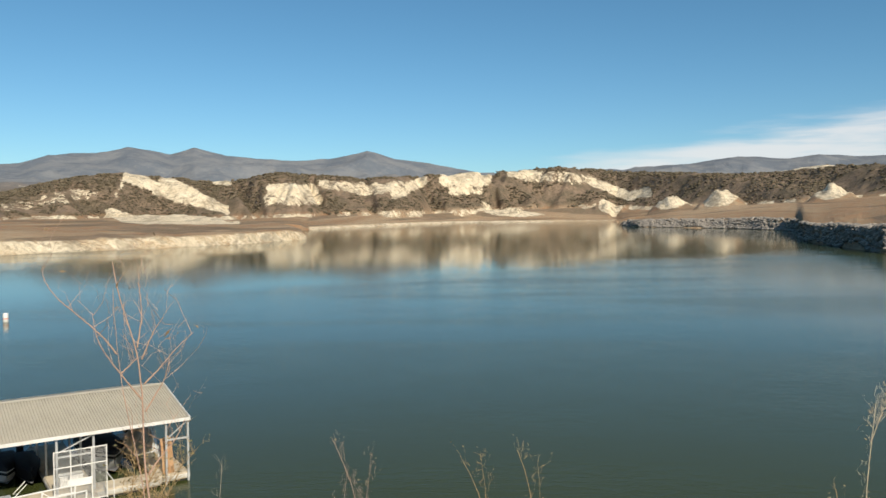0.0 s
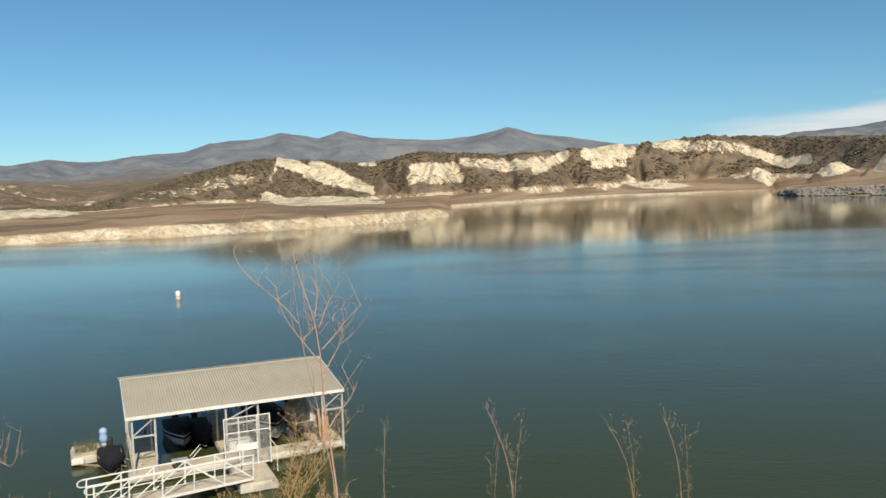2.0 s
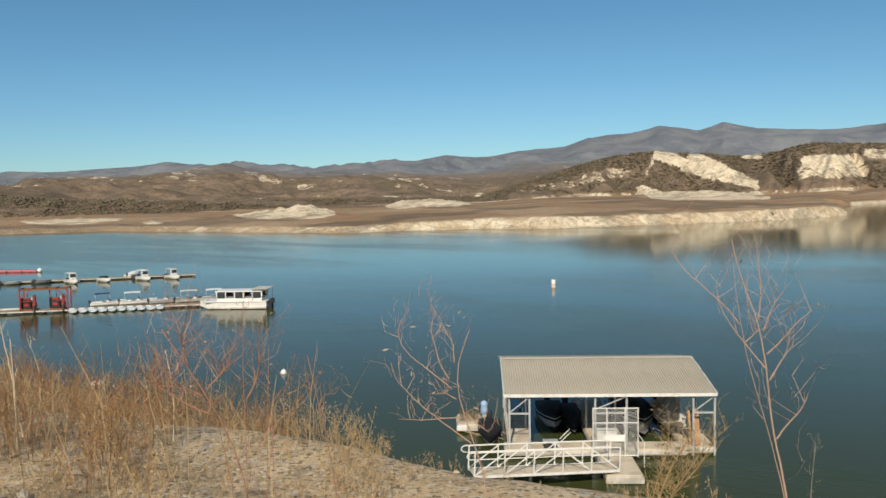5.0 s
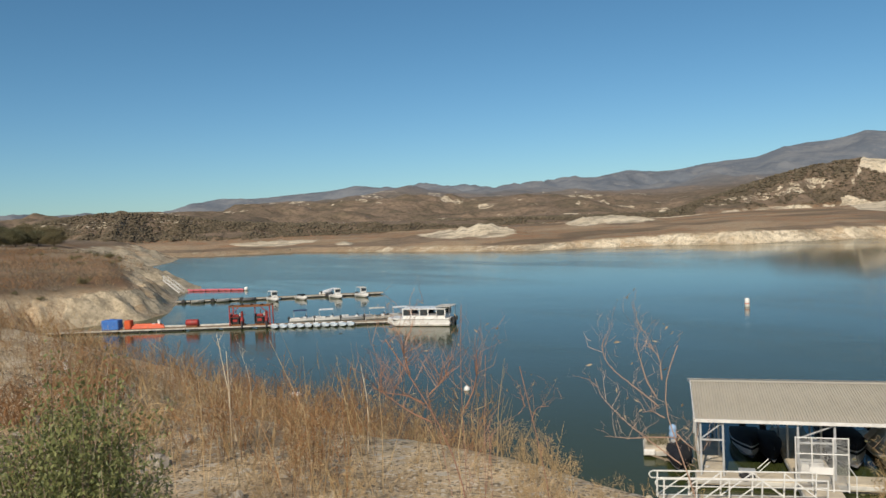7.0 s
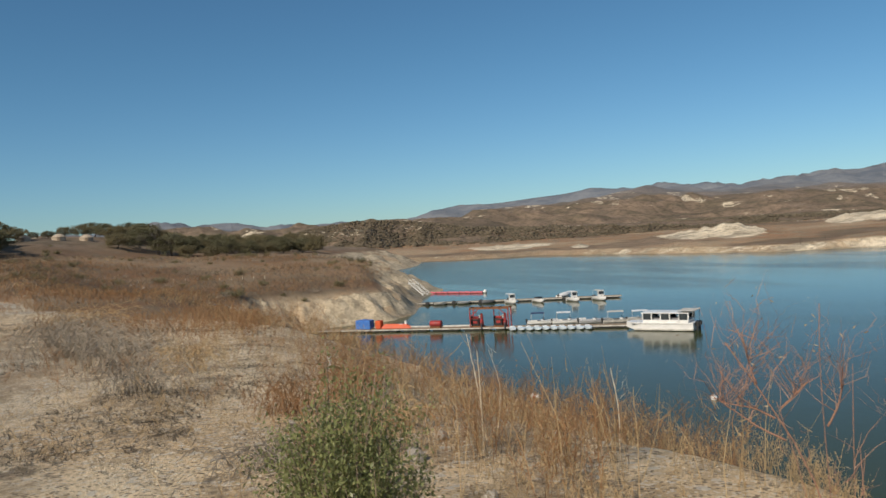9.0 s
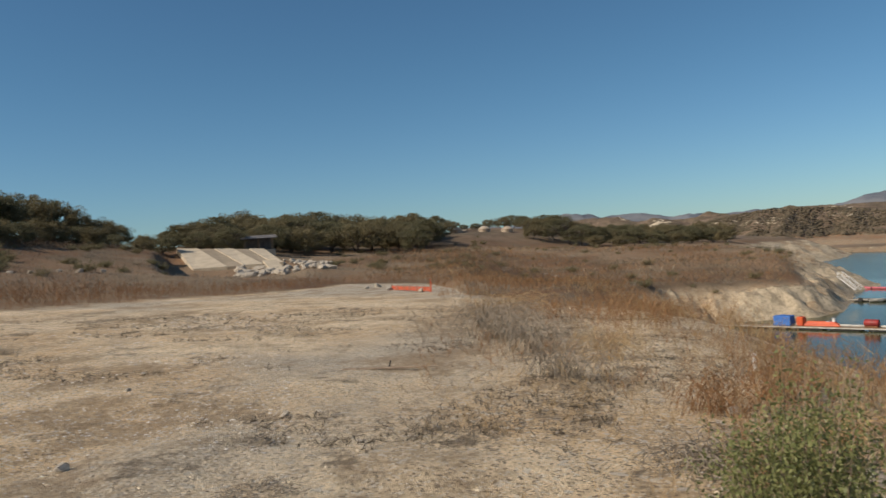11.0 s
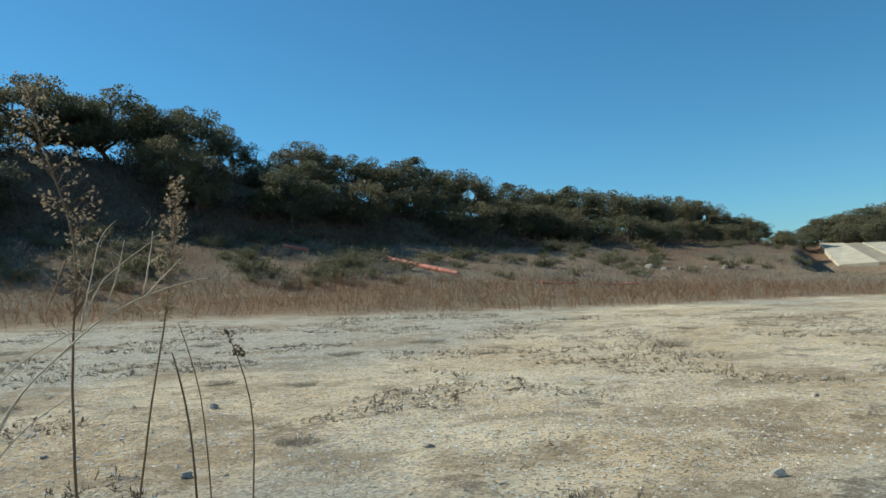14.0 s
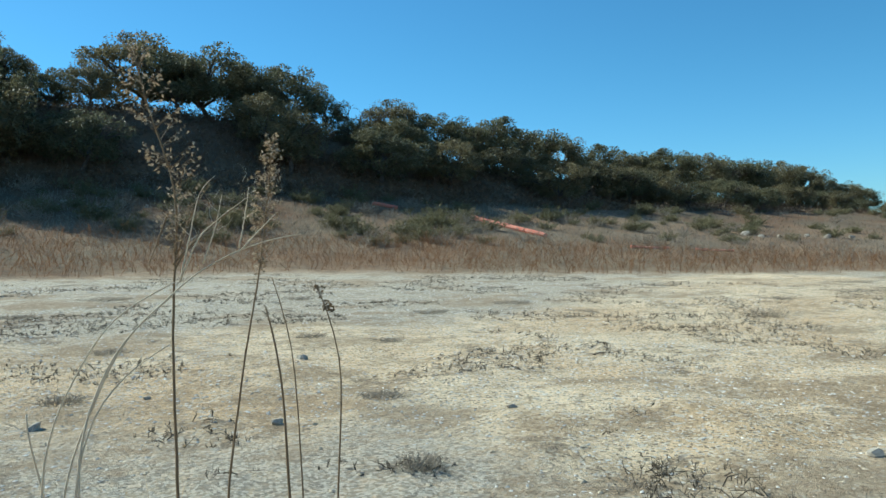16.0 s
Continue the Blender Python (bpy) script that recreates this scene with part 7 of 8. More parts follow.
def barrier():
    a, b = on_ground(-100.2, -2.62), on_ground(-97.4, -2.95)
    root = thing("snow_fence", Matrix.Translation(a), "low orange mesh barrier sagging between stakes", "barrier")
    n = 6
    d = b - a
    for k in range(n + 1):
        p = d * (k / n)
        part("stake", bar(bmesh.new(), p + Vector((0, 0, -0.1)), p + Vector((0, 0, 0.4 + (0.4 if k == n else 0))), 0.06), M_WOOD if k < n else M_ORANGE, root)
    bm = bmesh.new()
    for k in range(n):
        p, q = d * (k / n), d * ((k + 1) / n)
        for j in range(6):
            z = 0.05 + j * 0.05
            bar(bm, p + Vector((0, 0, z)), q + Vector((0, 0, z - 0.03)), 0.035, 0.02)
        for j in range(9):
            r = p.lerp(q, j / 9)
            bar(bm, r + Vector((0, 0, 0.03)), r + Vector((0, 0, 0.31)), 0.03, 0.02)
    part("mesh", bm, M_ORANGE, root)
    for k, (az, el, s) in enumerate(((-101.2, -2.35, 0.42), (-100.4, -2.62, 0.36), (-98.1, -2.9, 0.3), (-102.0, -2.4, 0.3))):
        stone(on_ground(az, el), s, k, "road_block_stone", "pale boulder blocking the end of the track", "boulders at the track end")
    for k, (az, el, s) in enumerate(((-88.9, -2.25, 0.55), (-88.2, -2.45, 0.4), (-126.0, 0.55, 0.42), (-123.9, 0.25, 0.34), (-123.3, 0.2, 0.28), (-125.0, 0.35, 0.3), (-128.0, 0.6, 0.25), (-121.0, 0.1, 0.4), (-119.6, 0.05, 0.35), (-118.3, 0.0, 0.4),
                                     (-131.0, 0.4, 0.25), (-122.2, 0.25, 0.3), (-167.0, 3.9, 0.25), (-172.0, 4.3, 0.3))):
        stone(on_ground(az, el), s, k, "field_stone", "pale stone lying on the weedy slope", "stones on the slope")
    p = on_ground(-76.3, -9.3)
    st = thing("survey_stake", Matrix.Translation(p), "short white wooden stake on the bank", "stake")
    part("post", box(bmesh.new(), -0.035, -0.02, -0.1, 0.035, 0.02, 0.24, 0.005), M_WHITE, st)
    part("cap", box(bmesh.new(), -0.04, -0.025, 0.24, 0.04, 0.025, 0.27, 0.005), M_TRIM, st)


barrier()


def fence_posts():
    for k in range(12):
        az = -88.5 + 8.4 * k / 11
        p = on_ground(az, -2.1 - 0.03 * k)
        ob = part("fence_post", box(bmesh.new(), -0.04, -0.04, -0.2, 0.04, 0.04, 0.6, 0.01), M_RAMP)
        ob.matrix_basis = Matrix.Translation(p)
        tagged(ob, "short pale post standing in the weeds of the headland", "post", "posts on the headland")


fence_posts()


# ---- the right-hand shore: dark riprap ----
def riprap():
    g = np.random.default_rng(811)
    base = np.array([v.co[:] for v in DARK_STONES[0].vertices])
    tri = np.array([p.vertices[:] for p in DARK_STONES[0].polygons])
    vs, fs, off = [], [], 0
    for k in range(2600):
        az = g.uniform(13.0, 31.0)
        sh = float(curve(az, FAR_SHORE))
        d = sh + abs(g.normal()) * (12 if az < 24.4 else 8) + 1
        x, y = d * math.sin(radians(az)), d * math.cos(radians(az))
        s = g.uniform(0.5, 1.0) * (1.9 if az < 24.7 else 1.35)
        turn = Euler(tuple(g.uniform(0, 6.28, 3))).to_matrix()
        v = base @ np.array(turn) * s * np.array([1.2, 1.0, 0.75]) + [x, y, max(gz(x, y), 0.0) + 0.25 * s]
        vs.append(v)
        fs.append(tri + off)
        off += len(base)
    me = bpy.data.meshes.new("riprap")
    me.from_pydata(np.concatenate(vs).tolist(), [], np.concatenate(fs).tolist())
    me.materials.append(M_ROCK_DARK)
    tagged(new("riprap", me), "dark grey boulders heaped along the far right shore", "riprap", kind="stuff")


riprap()


# ---- on the lot ----
def lot_stones():
    g = np.random.default_rng(821)
    t = np.array([(1, 0.2, -0.2), (0.1, 1, -0.2), (-1, -0.1, -0.2), (-0.2, -1, -0.2), (0.1, 0.1, 0.45)], float)
    tf = np.array([(0, 1, 4), (1, 2, 4), (2, 3, 4), (3, 0, 4)])
    n = 13000
    az = np.radians(g.uniform(-182, -20, n))
    d = 2.2 + 24 * g.uniform(0, 1, n) ** 1.4
    x, y = d * np.sin(az), d * np.cos(az)
    keep = (shore_distance(x, y) > 11) & (g.random(n) < np.interp(np.degrees(az), [-100, -75, -60], [1.0, 0.5, 0.12]))
    x, y = x[keep], y[keep]
    z = ground_height(x, y)
    n = len(x)
    s = 0.008 + 0.030 * g.uniform(0, 1, n) ** 6
    jit = g.uniform(0.5, 1.4, (n, 5, 3))
    v = t[None] * jit * s[:, None, None] * [1, 1, 0.6] + np.stack([x, y, z + s * 0.2], 1)[:, None]
    f = tf[None] + (np.arange(n) * 5)[:, None, None]
    me = bpy.data.meshes.new("gravel")
    me.from_pydata(v.reshape(-1, 3).tolist(), [], f.reshape(-1, 3).tolist())
    me.materials.append(leafy("gravel_chips", (0.70, 0.585, 0.415), (0.38, 0.30, 0.205), 0.9, 0.0))
    tagged(new("gravel", me), "pale gravel chips strewn over the dirt", "gravel", kind="stuff")
    n = 60000
    az = np.radians(g.uniform(-181, -108, n))
    d = 2.4 + 28 * g.uniform(0, 1, n) ** 1.3
    x, y = d * np.sin(az), d * np.cos(az)
    thick = fbm(x * 0.35, y * 0.35, 4, 59) + 0.3 * (g.random(n) - 0.5) > 0.47
    x, y, d = x[thick], y[thick], d[thick]
    n = len(x)
    z = ground_height(x, y)
    s = (0.005 + 0.015 * g.uniform(0, 1, n) ** 3) * (0.8 + d / 16)
    v = t[None] * g.uniform(0.5, 1.4, (n, 5, 3)) * s[:, None, None] * [1, 1, 0.6] + np.stack([x, y, z + s * 0.2], 1)[:, None]
    f = tf[None] + (np.arange(n) * 5)[:, None, None]
    me = bpy.data.meshes.new("gravel")
    me.from_pydata(v.reshape(-1, 3).tolist(), [], f.reshape(-1, 3).tolist())
    me.materials.append(leafy("grey_chips", (0.92, 0.88, 0.80), (0.26, 0.23, 0.19), 0.9, 0.0))
    tagged(new("gravel", me), "grey crushed gravel on the track", "gravel", kind="stuff")
    for k, (x, y, s) in enumerate(((-6.49, -4.08, 0.09), (-5.2, -6.9, 0.05), (-9.0, -3.0, 0.06), (-3.0, -7.4, 0.06), (-2.3, -9.2, 0.05), (-4.6, -10.6, 0.07), (-8.2, -1.2, 0.05), (-10.4, -5.6, 0.06), (-1.2, -8.4, 0.07), (-6.9, -9.4, 0.05),
                                   (-12.2, -6.3, 0.07), (-7.3, 1.6, 0.08), (-6.2, 2.1, 0.10), (-5.5, 1.4, 0.07), (-6.8, 2.6, 0.09), (-7.9, 2.2, 0.08), (-8.8, 1.8, 0.10), (-5.0, 2.2, 0.08))):
        stone((x, y, gz(x, y)), s, k, "lot_stone", "small sandy stone lying on the dirt", "stones on the lot")


lot_stones()


def low_tuft(x, y, r, h, seed, label="dark dried-out low weed tuft on the dirt", mat=None):
    p = Plant(seed)
    g = p.rng
    k = 260
    ang = g.uniform(0, 6.28, k)
    rad = r * g.uniform(0, 1, k) ** 0.7
    b = np.stack([np.cos(ang) * rad * 0.8, np.sin(ang) * rad * 0.8, np.zeros(k)], 1)
    h = h * 0.7
    t = b + np.stack([np.cos(ang) * r * 0.2, np.sin(ang) * r * 0.2, h * g.uniform(0.3, 1.1, k)], 1) + g.normal(size=(k, 3)) * [r * 0.22, r * 0.22, 0.01]
    p.ribbons(b, (b + t) / 2 + g.normal(size=(k, 3)) * 0.02, t, 0.005)
    p.leaves(b + (t - b) * g.uniform(0.2, 1, (k, 1)) + g.normal(size=(k, 3)) * 0.02, 0.025, 0.012)
    ob = new("weed_tuft", p.mesh("weed_tuft", mat or M_WEED_GREY))
    ob.matrix_basis = Matrix.Translation((x, y, gz(x, y) - 0.01))
    return tagged(ob, label, "weed", "weed tufts on the lot")


for k, (x, y, r, h) in enumerate(((-4.31, -7.87, 0.24, 0.10), (-3.33, -5.6, 0.20, 0.14), (-1.53, -9.34, 0.24, 0.12), (-15.63, -11.19, 0.42, 0.34), (-6.6, -11.9, 0.3, 0.12), (-5.6, -12.6, 0.28, 0.10), (-9.6, -15.3, 0.4, 0.1), (-12.8, -16.5, 0.5, 0.12),
                                  (-20.4, -14.2, 0.6, 0.14), (-25.0, -14.6, 0.8, 0.16), (-8.6, -20.5, 0.6, 0.14), (-4.2, -22.0, 0.7, 0.14), (-1.8, -18.4, 0.5, 0.12), (-30.0, -17.5, 0.9, 0.15), (-2.6, -12.9, 0.3, 0.1), (-5.3, -3.4, 0.2, 0.06), (-4.4, -4.6, 0.25, 0.05),
                                  (-5.9, -2.2, 0.3, 0.05), (-7.4, -2.9, 0.3, 0.06), (-4.9, -2.9, 0.22, 0.06))):
    low_tuft(x, y, r, h, 900 + k)


def lot_stick():
    r = thing("dead_branch", Matrix.Translation((-12.7, -2.5, gz(-12.7, -2.5) + 0.02)), "grey dead branch lying flat on the dirt", "branch")
    part("limb", rod(bmesh.new(), (-0.05, -0.75, 0.01), (0.12, 0.8, 0.02), 0.022, 0.012, 6), M_ROPE, r)
    part("twig", rod(bmesh.new(), (0.02, 0.02, 0.0), (0.0, 0.05, 0.13), 0.016, 0.012, 6), M_RUBBER, r, "burnt stub")
    part("twig", rod(bmesh.new(), (0.05, 0.25, 0.02), (0.25, 0.55, 0.04), 0.01, 0.004, 5), M_ROPE, r)


lot_stick()


def arched_brush(x, y, r, h, n, seed, mat, label, lean=(0, 0), width=0.008):
    """A dead bush of long arching stems."""
    p = Plant(seed)
    g = p.rng
    ang = g.uniform(0, 6.28, n)
    ln = r * g.uniform(0.5, 1.15, n)
    b = g.normal(size=(n, 3)) * [r * 0.25, r * 0.25, 0]
    tip = b + np.stack([np.cos(ang) * ln + lean[0] * ln, np.sin(ang) * ln + lean[1] * ln, h * g.uniform(-0.1, 0.45, n)], 1)
    top = (b + tip) / 2 + np.stack([0 * ang, 0 * ang, h * g.uniform(0.55, 1.0, n)], 1)
    prev = b
    for t in (0.2, 0.4, 0.6, 0.8, 1.0):
        q = b * (1 - t) ** 2 + top * 2 * t * (1 - t) + tip * t * t
        p.ribbons(prev, (prev + q) / 2, q, width * (1.2 - 0.5 * t))
        prev = q
    ob = new("dead_bush", p.mesh("dead_bush", mat))
    ob.matrix_basis = Matrix.Translation((x, y, gz(x, y) - 0.02))
    return tagged(ob, label, "bush", "dead bushes beside the lot")


for k, (x, y, r, h, n, m, lab) in enumerate((
        (-11.5, 0.2, 0.75, 0.75, 170, M_WEED_GREY, "grey dead bush with long arching stems"), (-6.7, 0.95, 0.6, 0.4, 140, M_WEED_GREY, "flattened grey dead bush on the bank edge"), (-6.5, 1.35, 0.5, 0.3, 110, M_WEED_DARK, "dark dead brush heaped on the bank edge"),
        (-13.6, 0.9, 0.7, 0.8, 120, M_WEED_TAN, "tan dead bush with arching stems"), (-15.2, -0.2, 1.0, 1.0, 200, M_WEED_GREY, "tall grey dry brush at the edge of the lot"), (-17.4, -0.9, 1.1, 1.1, 220, M_WEED_GREY, "tall grey dry brush at the edge of the lot"),
        (-8.9, 1.7, 0.6, 0.7, 120, M_WEED_RED, "rust-brown dry bush on the bank edge"), (-9.9, 2.6, 0.6, 0.9, 120, M_WEED_RED, "rust-brown dry bush on the bank edge"), (-20.5, -1.3, 1.3, 1.2, 240, M_WEED_GREY, "tall grey dry brush at the edge of the lot"),
        (-24.0, -1.0, 1.5, 1.3, 240, M_WEED_TAN, "tan dry brush at the edge of the lot"), (-7.6, 2.4, 0.5, 0.6, 90, M_WEED_TAN, "straw-coloured dry bush on the bank edge"))):
    arched_brush(x, y, r, h, n, 930 + k, m, lab, lean=(0.25, 0.15), width=0.010)


def green_bush():
    """The leafy evergreen bush close to the camera, on the bank edge."""
    p = Plant(951)
    w = Plant(952)
    g = p.rng
    k = 150
    a = g.uniform(0, 6.28, k)
    o = np.stack([np.cos(a) * 0.16, np.sin(a) * 0.16, np.zeros(k)], 1) * g.uniform(0, 1, (k, 1))
    out = g.uniform(0.05, 0.52, k)
    hgt = 0.95 - 0.55 * (out / 0.52) ** 1.6 + g.normal(size=k) * 0.11
    tip = np.stack([np.cos(a) * out, np.sin(a) * out, np.clip(hgt, 0.25, 1.2)], 1)
    mid = o * 0.4 + tip * 0.6 + g.normal(size=(k, 3)) * 0.03
    w.ribbons(o, mid, tip, 0.010)
    for j in range(180):
        t = g.uniform(0.15, 1.03, (k, 1))
        p.leaves(o + (tip - o) * t + g.normal(size=(k, 3)) * 0.03, 0.025, 0.0105, 0.9)
    root = thing("green_bush", Matrix.Translation((-3.94, 0.93, gz(-3.94, 0.93) - 0.03)) @ Matrix.Diagonal((1.0, 1.0, 1.1, 1)), "dense green small-leaved bush on the edge of the bank", "bush")
    for nm, q, m in (("twig", w, M_ROPE), ("foliage", p, M_GREEN)):
        c = new(nm, q.mesh(nm, m))
        c.parent = root
        tagged(c, kind="stuff")


green_bush()


# ---- weeds close to the camera ----
M_STALK = leafy("brown_stalk", (0.22, 0.15, 0.085), (0.30, 0.21, 0.12), 0.8, 0.0)
M_PALE_STALK = leafy("pale_stalk", (0.66, 0.54, 0.38), (0.76, 0.65, 0.48), 0.75, 0.05)
M_RED_STALK = leafy("red_brown_twigs", (0.38, 0.23, 0.16), (0.58, 0.43, 0.33), 0.7, 0.05)
M_WILLOW = leafy("red_willow_bark", (0.30, 0.14, 0.085), (0.46, 0.29, 0.20), 0.7, 0.05)
M_SEED = leafy("seed_heads", (0.34, 0.255, 0.165), (0.50, 0.39, 0.26), 0.85, 0.2)


def along_line(pts, t):
    """The place at the share t of a polyline."""
    pts = np.array(pts, float)
    seg = np.linalg.norm(np.diff(pts, axis=0), axis=1)
    cum = np.concatenate([[0], np.cumsum(seg)]) / seg.sum()
    return np.stack([np.interp(t, cum, pts[:, k]) for k in range(3)], -1)


def tube(pts, r0, r1, sides=6):
    """One continuous tapering stem along points."""
    pts = np.array(pts, float)
    n = len(pts)
    tan = np.gradient(pts, axis=0)
    tan /= np.linalg.norm(tan, axis=1, keepdims=True) + 1e-9
    a = np.cross(tan, (0.31, 0.85, 0.12))
    a /= np.linalg.norm(a, axis=1, keepdims=True) + 1e-9
    b = np.cross(tan, a)
    ang = np.arange(sides) * 2 * np.pi / sides
    rad = np.linspace(r0, r1, n)[:, None, None]
    ring = pts[:, None] + rad * (np.cos(ang)[None, :, None] * a[:, None] + np.sin(ang)[None, :, None] * b[:, None])
    bm = bmesh.new()
    return loft(bm, [[tuple(v) for v in r] for r in ring])


def weed(name, lines, r, mat, label, category="weed", heads=None, twigs=0, twig_len=0.06, curls=0, curl_mat=None, seed=1, group="", root_down=True, fine=2):
    """A dry plant: one round stem for each line, side twigs that fork, seed heads (from, to, count, spread) on the first line, curled leaves on some twigs."""
    st, sd = Plant(seed), Plant(seed + 1)
    g = st.rng
    base = np.array(lines[0][0], float)
    ground = gz(base[0], base[1])
    root = thing(name, Matrix.Translation((base[0], base[1], ground)), label, category, group)
    origin = np.array([base[0], base[1], ground])
    for j, ln in enumerate(lines):
        pts = [np.array(p, float) for p in ln]
        if root_down and (j == 0 or np.linalg.norm(pts[0] - base) < 0.02 or pts[0][2] < base[2] + 0.05):
            pts = [np.array([pts[0][0] + (base[0] - pts[0][0]) * 0.5, pts[0][1] + (base[1] - pts[0][1]) * 0.5, ground - 0.03])] + pts
        n = 5 * (len(pts) - 1)
        q = along_line(pts, np.linspace(0, 1, n + 1))
        for _ in range(4):
            q[1:-1] = (q[:-2] + 2 * q[1:-1] + q[2:]) / 4
        q[1:-1] += g.normal(size=(n - 1, 3)) * r * 0.10
        rr = r * (1.0 if j == 0 else 0.5)
        part("stem" if j == 0 else "branch", tube(q - origin, rr, rr * 0.3), mat, root, smooth=True)
        m = twigs if j else int(twigs * 1.5)
        if m:
            t = g.uniform(0.3, 1.0, m)
            p0 = along_line(pts, t)
            for level in range(fine + 1):
                d = g.normal(size=(m, 3))
                d[:, 2] = np.abs(d[:, 2]) + 0.7
                d /= np.linalg.norm(d, axis=1, keepdims=True)
                e = p0 + d * (twig_len * 0.7 ** level * g.uniform(0.4, 1.3, m))[:, None]
                st.ribbons(p0, (p0 + e) / 2 + g.normal(size=(m, 3)) * twig_len * 0.08, e, r * 0.34 * 0.75 ** level)
                p0 = p0 + (e - p0) * g.uniform(0.4, 1.0, (m, 1))
            if curls:
                some = g.random(m) < 0.4
                sd.leaves(e[some] + g.normal(size=(int(some.sum()), 3)) * 0.004, curls, curls * 0.32, -0.2)
    if heads:
        lo, hi, n, spread = heads
        t = g.uniform(lo, hi, n)
        p0 = along_line(lines[0], t)
        wide = spread * (0.25 + 0.75 * np.sin(np.pi * (t - lo) / (hi - lo)) ** 0.7)
        a = g.uniform(0, 6.28, n)
        e = p0 + np.stack([np.cos(a) * wide, np.sin(a) * wide, spread * g.uniform(0.3, 1.0, n)], 1)
        st.ribbons(p0, (p0 + e) / 2, e, r * 0.28)
        for j in range(4):
            u = g.uniform(0.35, 1.05, (n, 1))
            sd.leaves(p0 + (e - p0) * u + g.normal(size=(n, 3)) * 0.004, 0.017, 0.009, 0.3)
    inv = Matrix.Translation((-base[0], -base[1], -ground))
    for nm, q, mm in (("twig", st, mat), ("seed_head" if heads else "curled_leaf", sd, curl_mat or M_SEED)):
        if q.v:
            o = new(nm, q.mesh(nm, mm))
            o.data.transform(inv)
            o.parent = root
            tagged(o, kind="stuff")
    return root


weed("sapling", [[(-0.415, 1.480, 11.581), (-0.442, 1.542, 11.629), (-0.481, 1.620, 11.699), (-0.504, 1.667, 11.747), (-0.521, 1.714, 11.798), (-0.535, 1.748, 11.838), (-0.554, 1.784, 11.884), (-0.569, 1.807, 11.917), (-0.600, 1.837, 11.967), (-0.632, 1.866, 12.020), (-0.653, 1.900, 12.081)],
                 [(-0.419, 1.488, 11.588), (-0.455, 1.558, 11.644), (-0.492, 1.627, 11.708), (-0.516, 1.658, 11.743), (-0.548, 1.706, 11.799), (-0.573, 1.740, 11.844), (-0.587, 1.764, 11.875), (-0.609, 1.807, 11.934), (-0.626, 1.837, 11.979), (-0.639, 1.867, 12.026)],
                 [(-0.530, 1.733, 11.820), (-0.560, 1.747, 11.846), (-0.597, 1.765, 11.880), (-0.623, 1.779, 11.907), (-0.645, 1.794, 11.935), (-0.664, 1.823, 11.980)],
                 [(-0.599, 1.783, 11.901), (-0.626, 1.797, 11.929), (-0.678, 1.809, 11.969), (-0.723, 1.815, 12.002), (-0.756, 1.824, 12.033), (-0.779, 1.840, 12.069), (-0.771, 1.850, 12.078)],
                 [(-0.534, 1.756, 11.846), (-0.511, 1.791, 11.875), (-0.490, 1.827, 11.910), (-0.466, 1.854, 11.934)],
                 [(-0.518, 1.718, 11.800), (-0.508, 1.747, 11.827), (-0.498, 1.774, 11.852), (-0.500, 1.806, 11.888)],
                 [(-0.481, 1.628, 11.705), (-0.469, 1.658, 11.729), (-0.451, 1.688, 11.751), (-0.443, 1.723, 11.783)],
                 [(-0.424, 1.496, 11.595), (-0.444, 1.510, 11.608), (-0.462, 1.518, 11.617)],
                 [(-0.580, 1.759, 11.867), (-0.568, 1.777, 11.882), (-0.558, 1.792, 11.895)],
                 [(-0.565, 1.804, 11.911), (-0.570, 1.838, 11.955), (-0.575, 1.859, 11.984), (-0.588, 1.881, 12.019)],
                 [(-0.551, 1.790, 11.889), (-0.543, 1.838, 11.943), (-0.530, 1.860, 11.966)]], 0.0036, M_RED_STALK,
     "tall red-brown dry sapling with a few curled leaves", "sapling", None, 7, 0.09, 0.014, M_STALK, 1001)
weed("dry_shoot", [[(-0.840, 1.143, 11.691), (-0.851, 1.145, 11.715), (-0.873, 1.144, 11.755), (-0.885, 1.146, 11.787), (-0.903, 1.146, 11.828), (-0.919, 1.143, 11.861), (-0.917, 1.152, 11.889), (-0.912, 1.164, 11.921), (-0.902, 1.180, 11.952)],
                   [(-0.875, 1.142, 11.755), (-0.901, 1.129, 11.776), (-0.925, 1.116, 11.795), (-0.951, 1.102, 11.818), (-0.974, 1.089, 11.844), (-0.993, 1.078, 11.866), (-1.004, 1.077, 11.898)],
                   [(-0.917, 1.141, 11.849), (-0.936, 1.130, 11.867), (-0.956, 1.118, 11.886), (-0.978, 1.104, 11.906), (-0.995, 1.094, 11.930), (-1.001, 1.094, 11.953), (-0.997, 1.102, 11.974)],
                   [(-0.922, 1.142, 11.865), (-0.936, 1.136, 11.888), (-0.947, 1.136, 11.921), (-0.957, 1.134, 11.955), (-0.952, 1.145, 11.987)],
                   [(-0.918, 1.153, 11.893), (-0.923, 1.157, 11.929), (-0.933, 1.153, 11.946), (-0.946, 1.143, 11.953)],
                   [(-0.891, 1.146, 11.798), (-0.918, 1.124, 11.799), (-0.943, 1.101, 11.796), (-0.980, 1.068, 11.800)],
                   [(-0.907, 1.143, 11.830), (-0.923, 1.133, 11.841), (-0.938, 1.120, 11.840)],
                   [(-0.889, 1.149, 11.805), (-0.873, 1.156, 11.789), (-0.854, 1.165, 11.773)]], 0.0026, M_RED_STALK,
     "thin forked dry shoot with curled rust-brown leaves", "weed", None, 11, 0.05, 0.011, M_SEED, 1003)
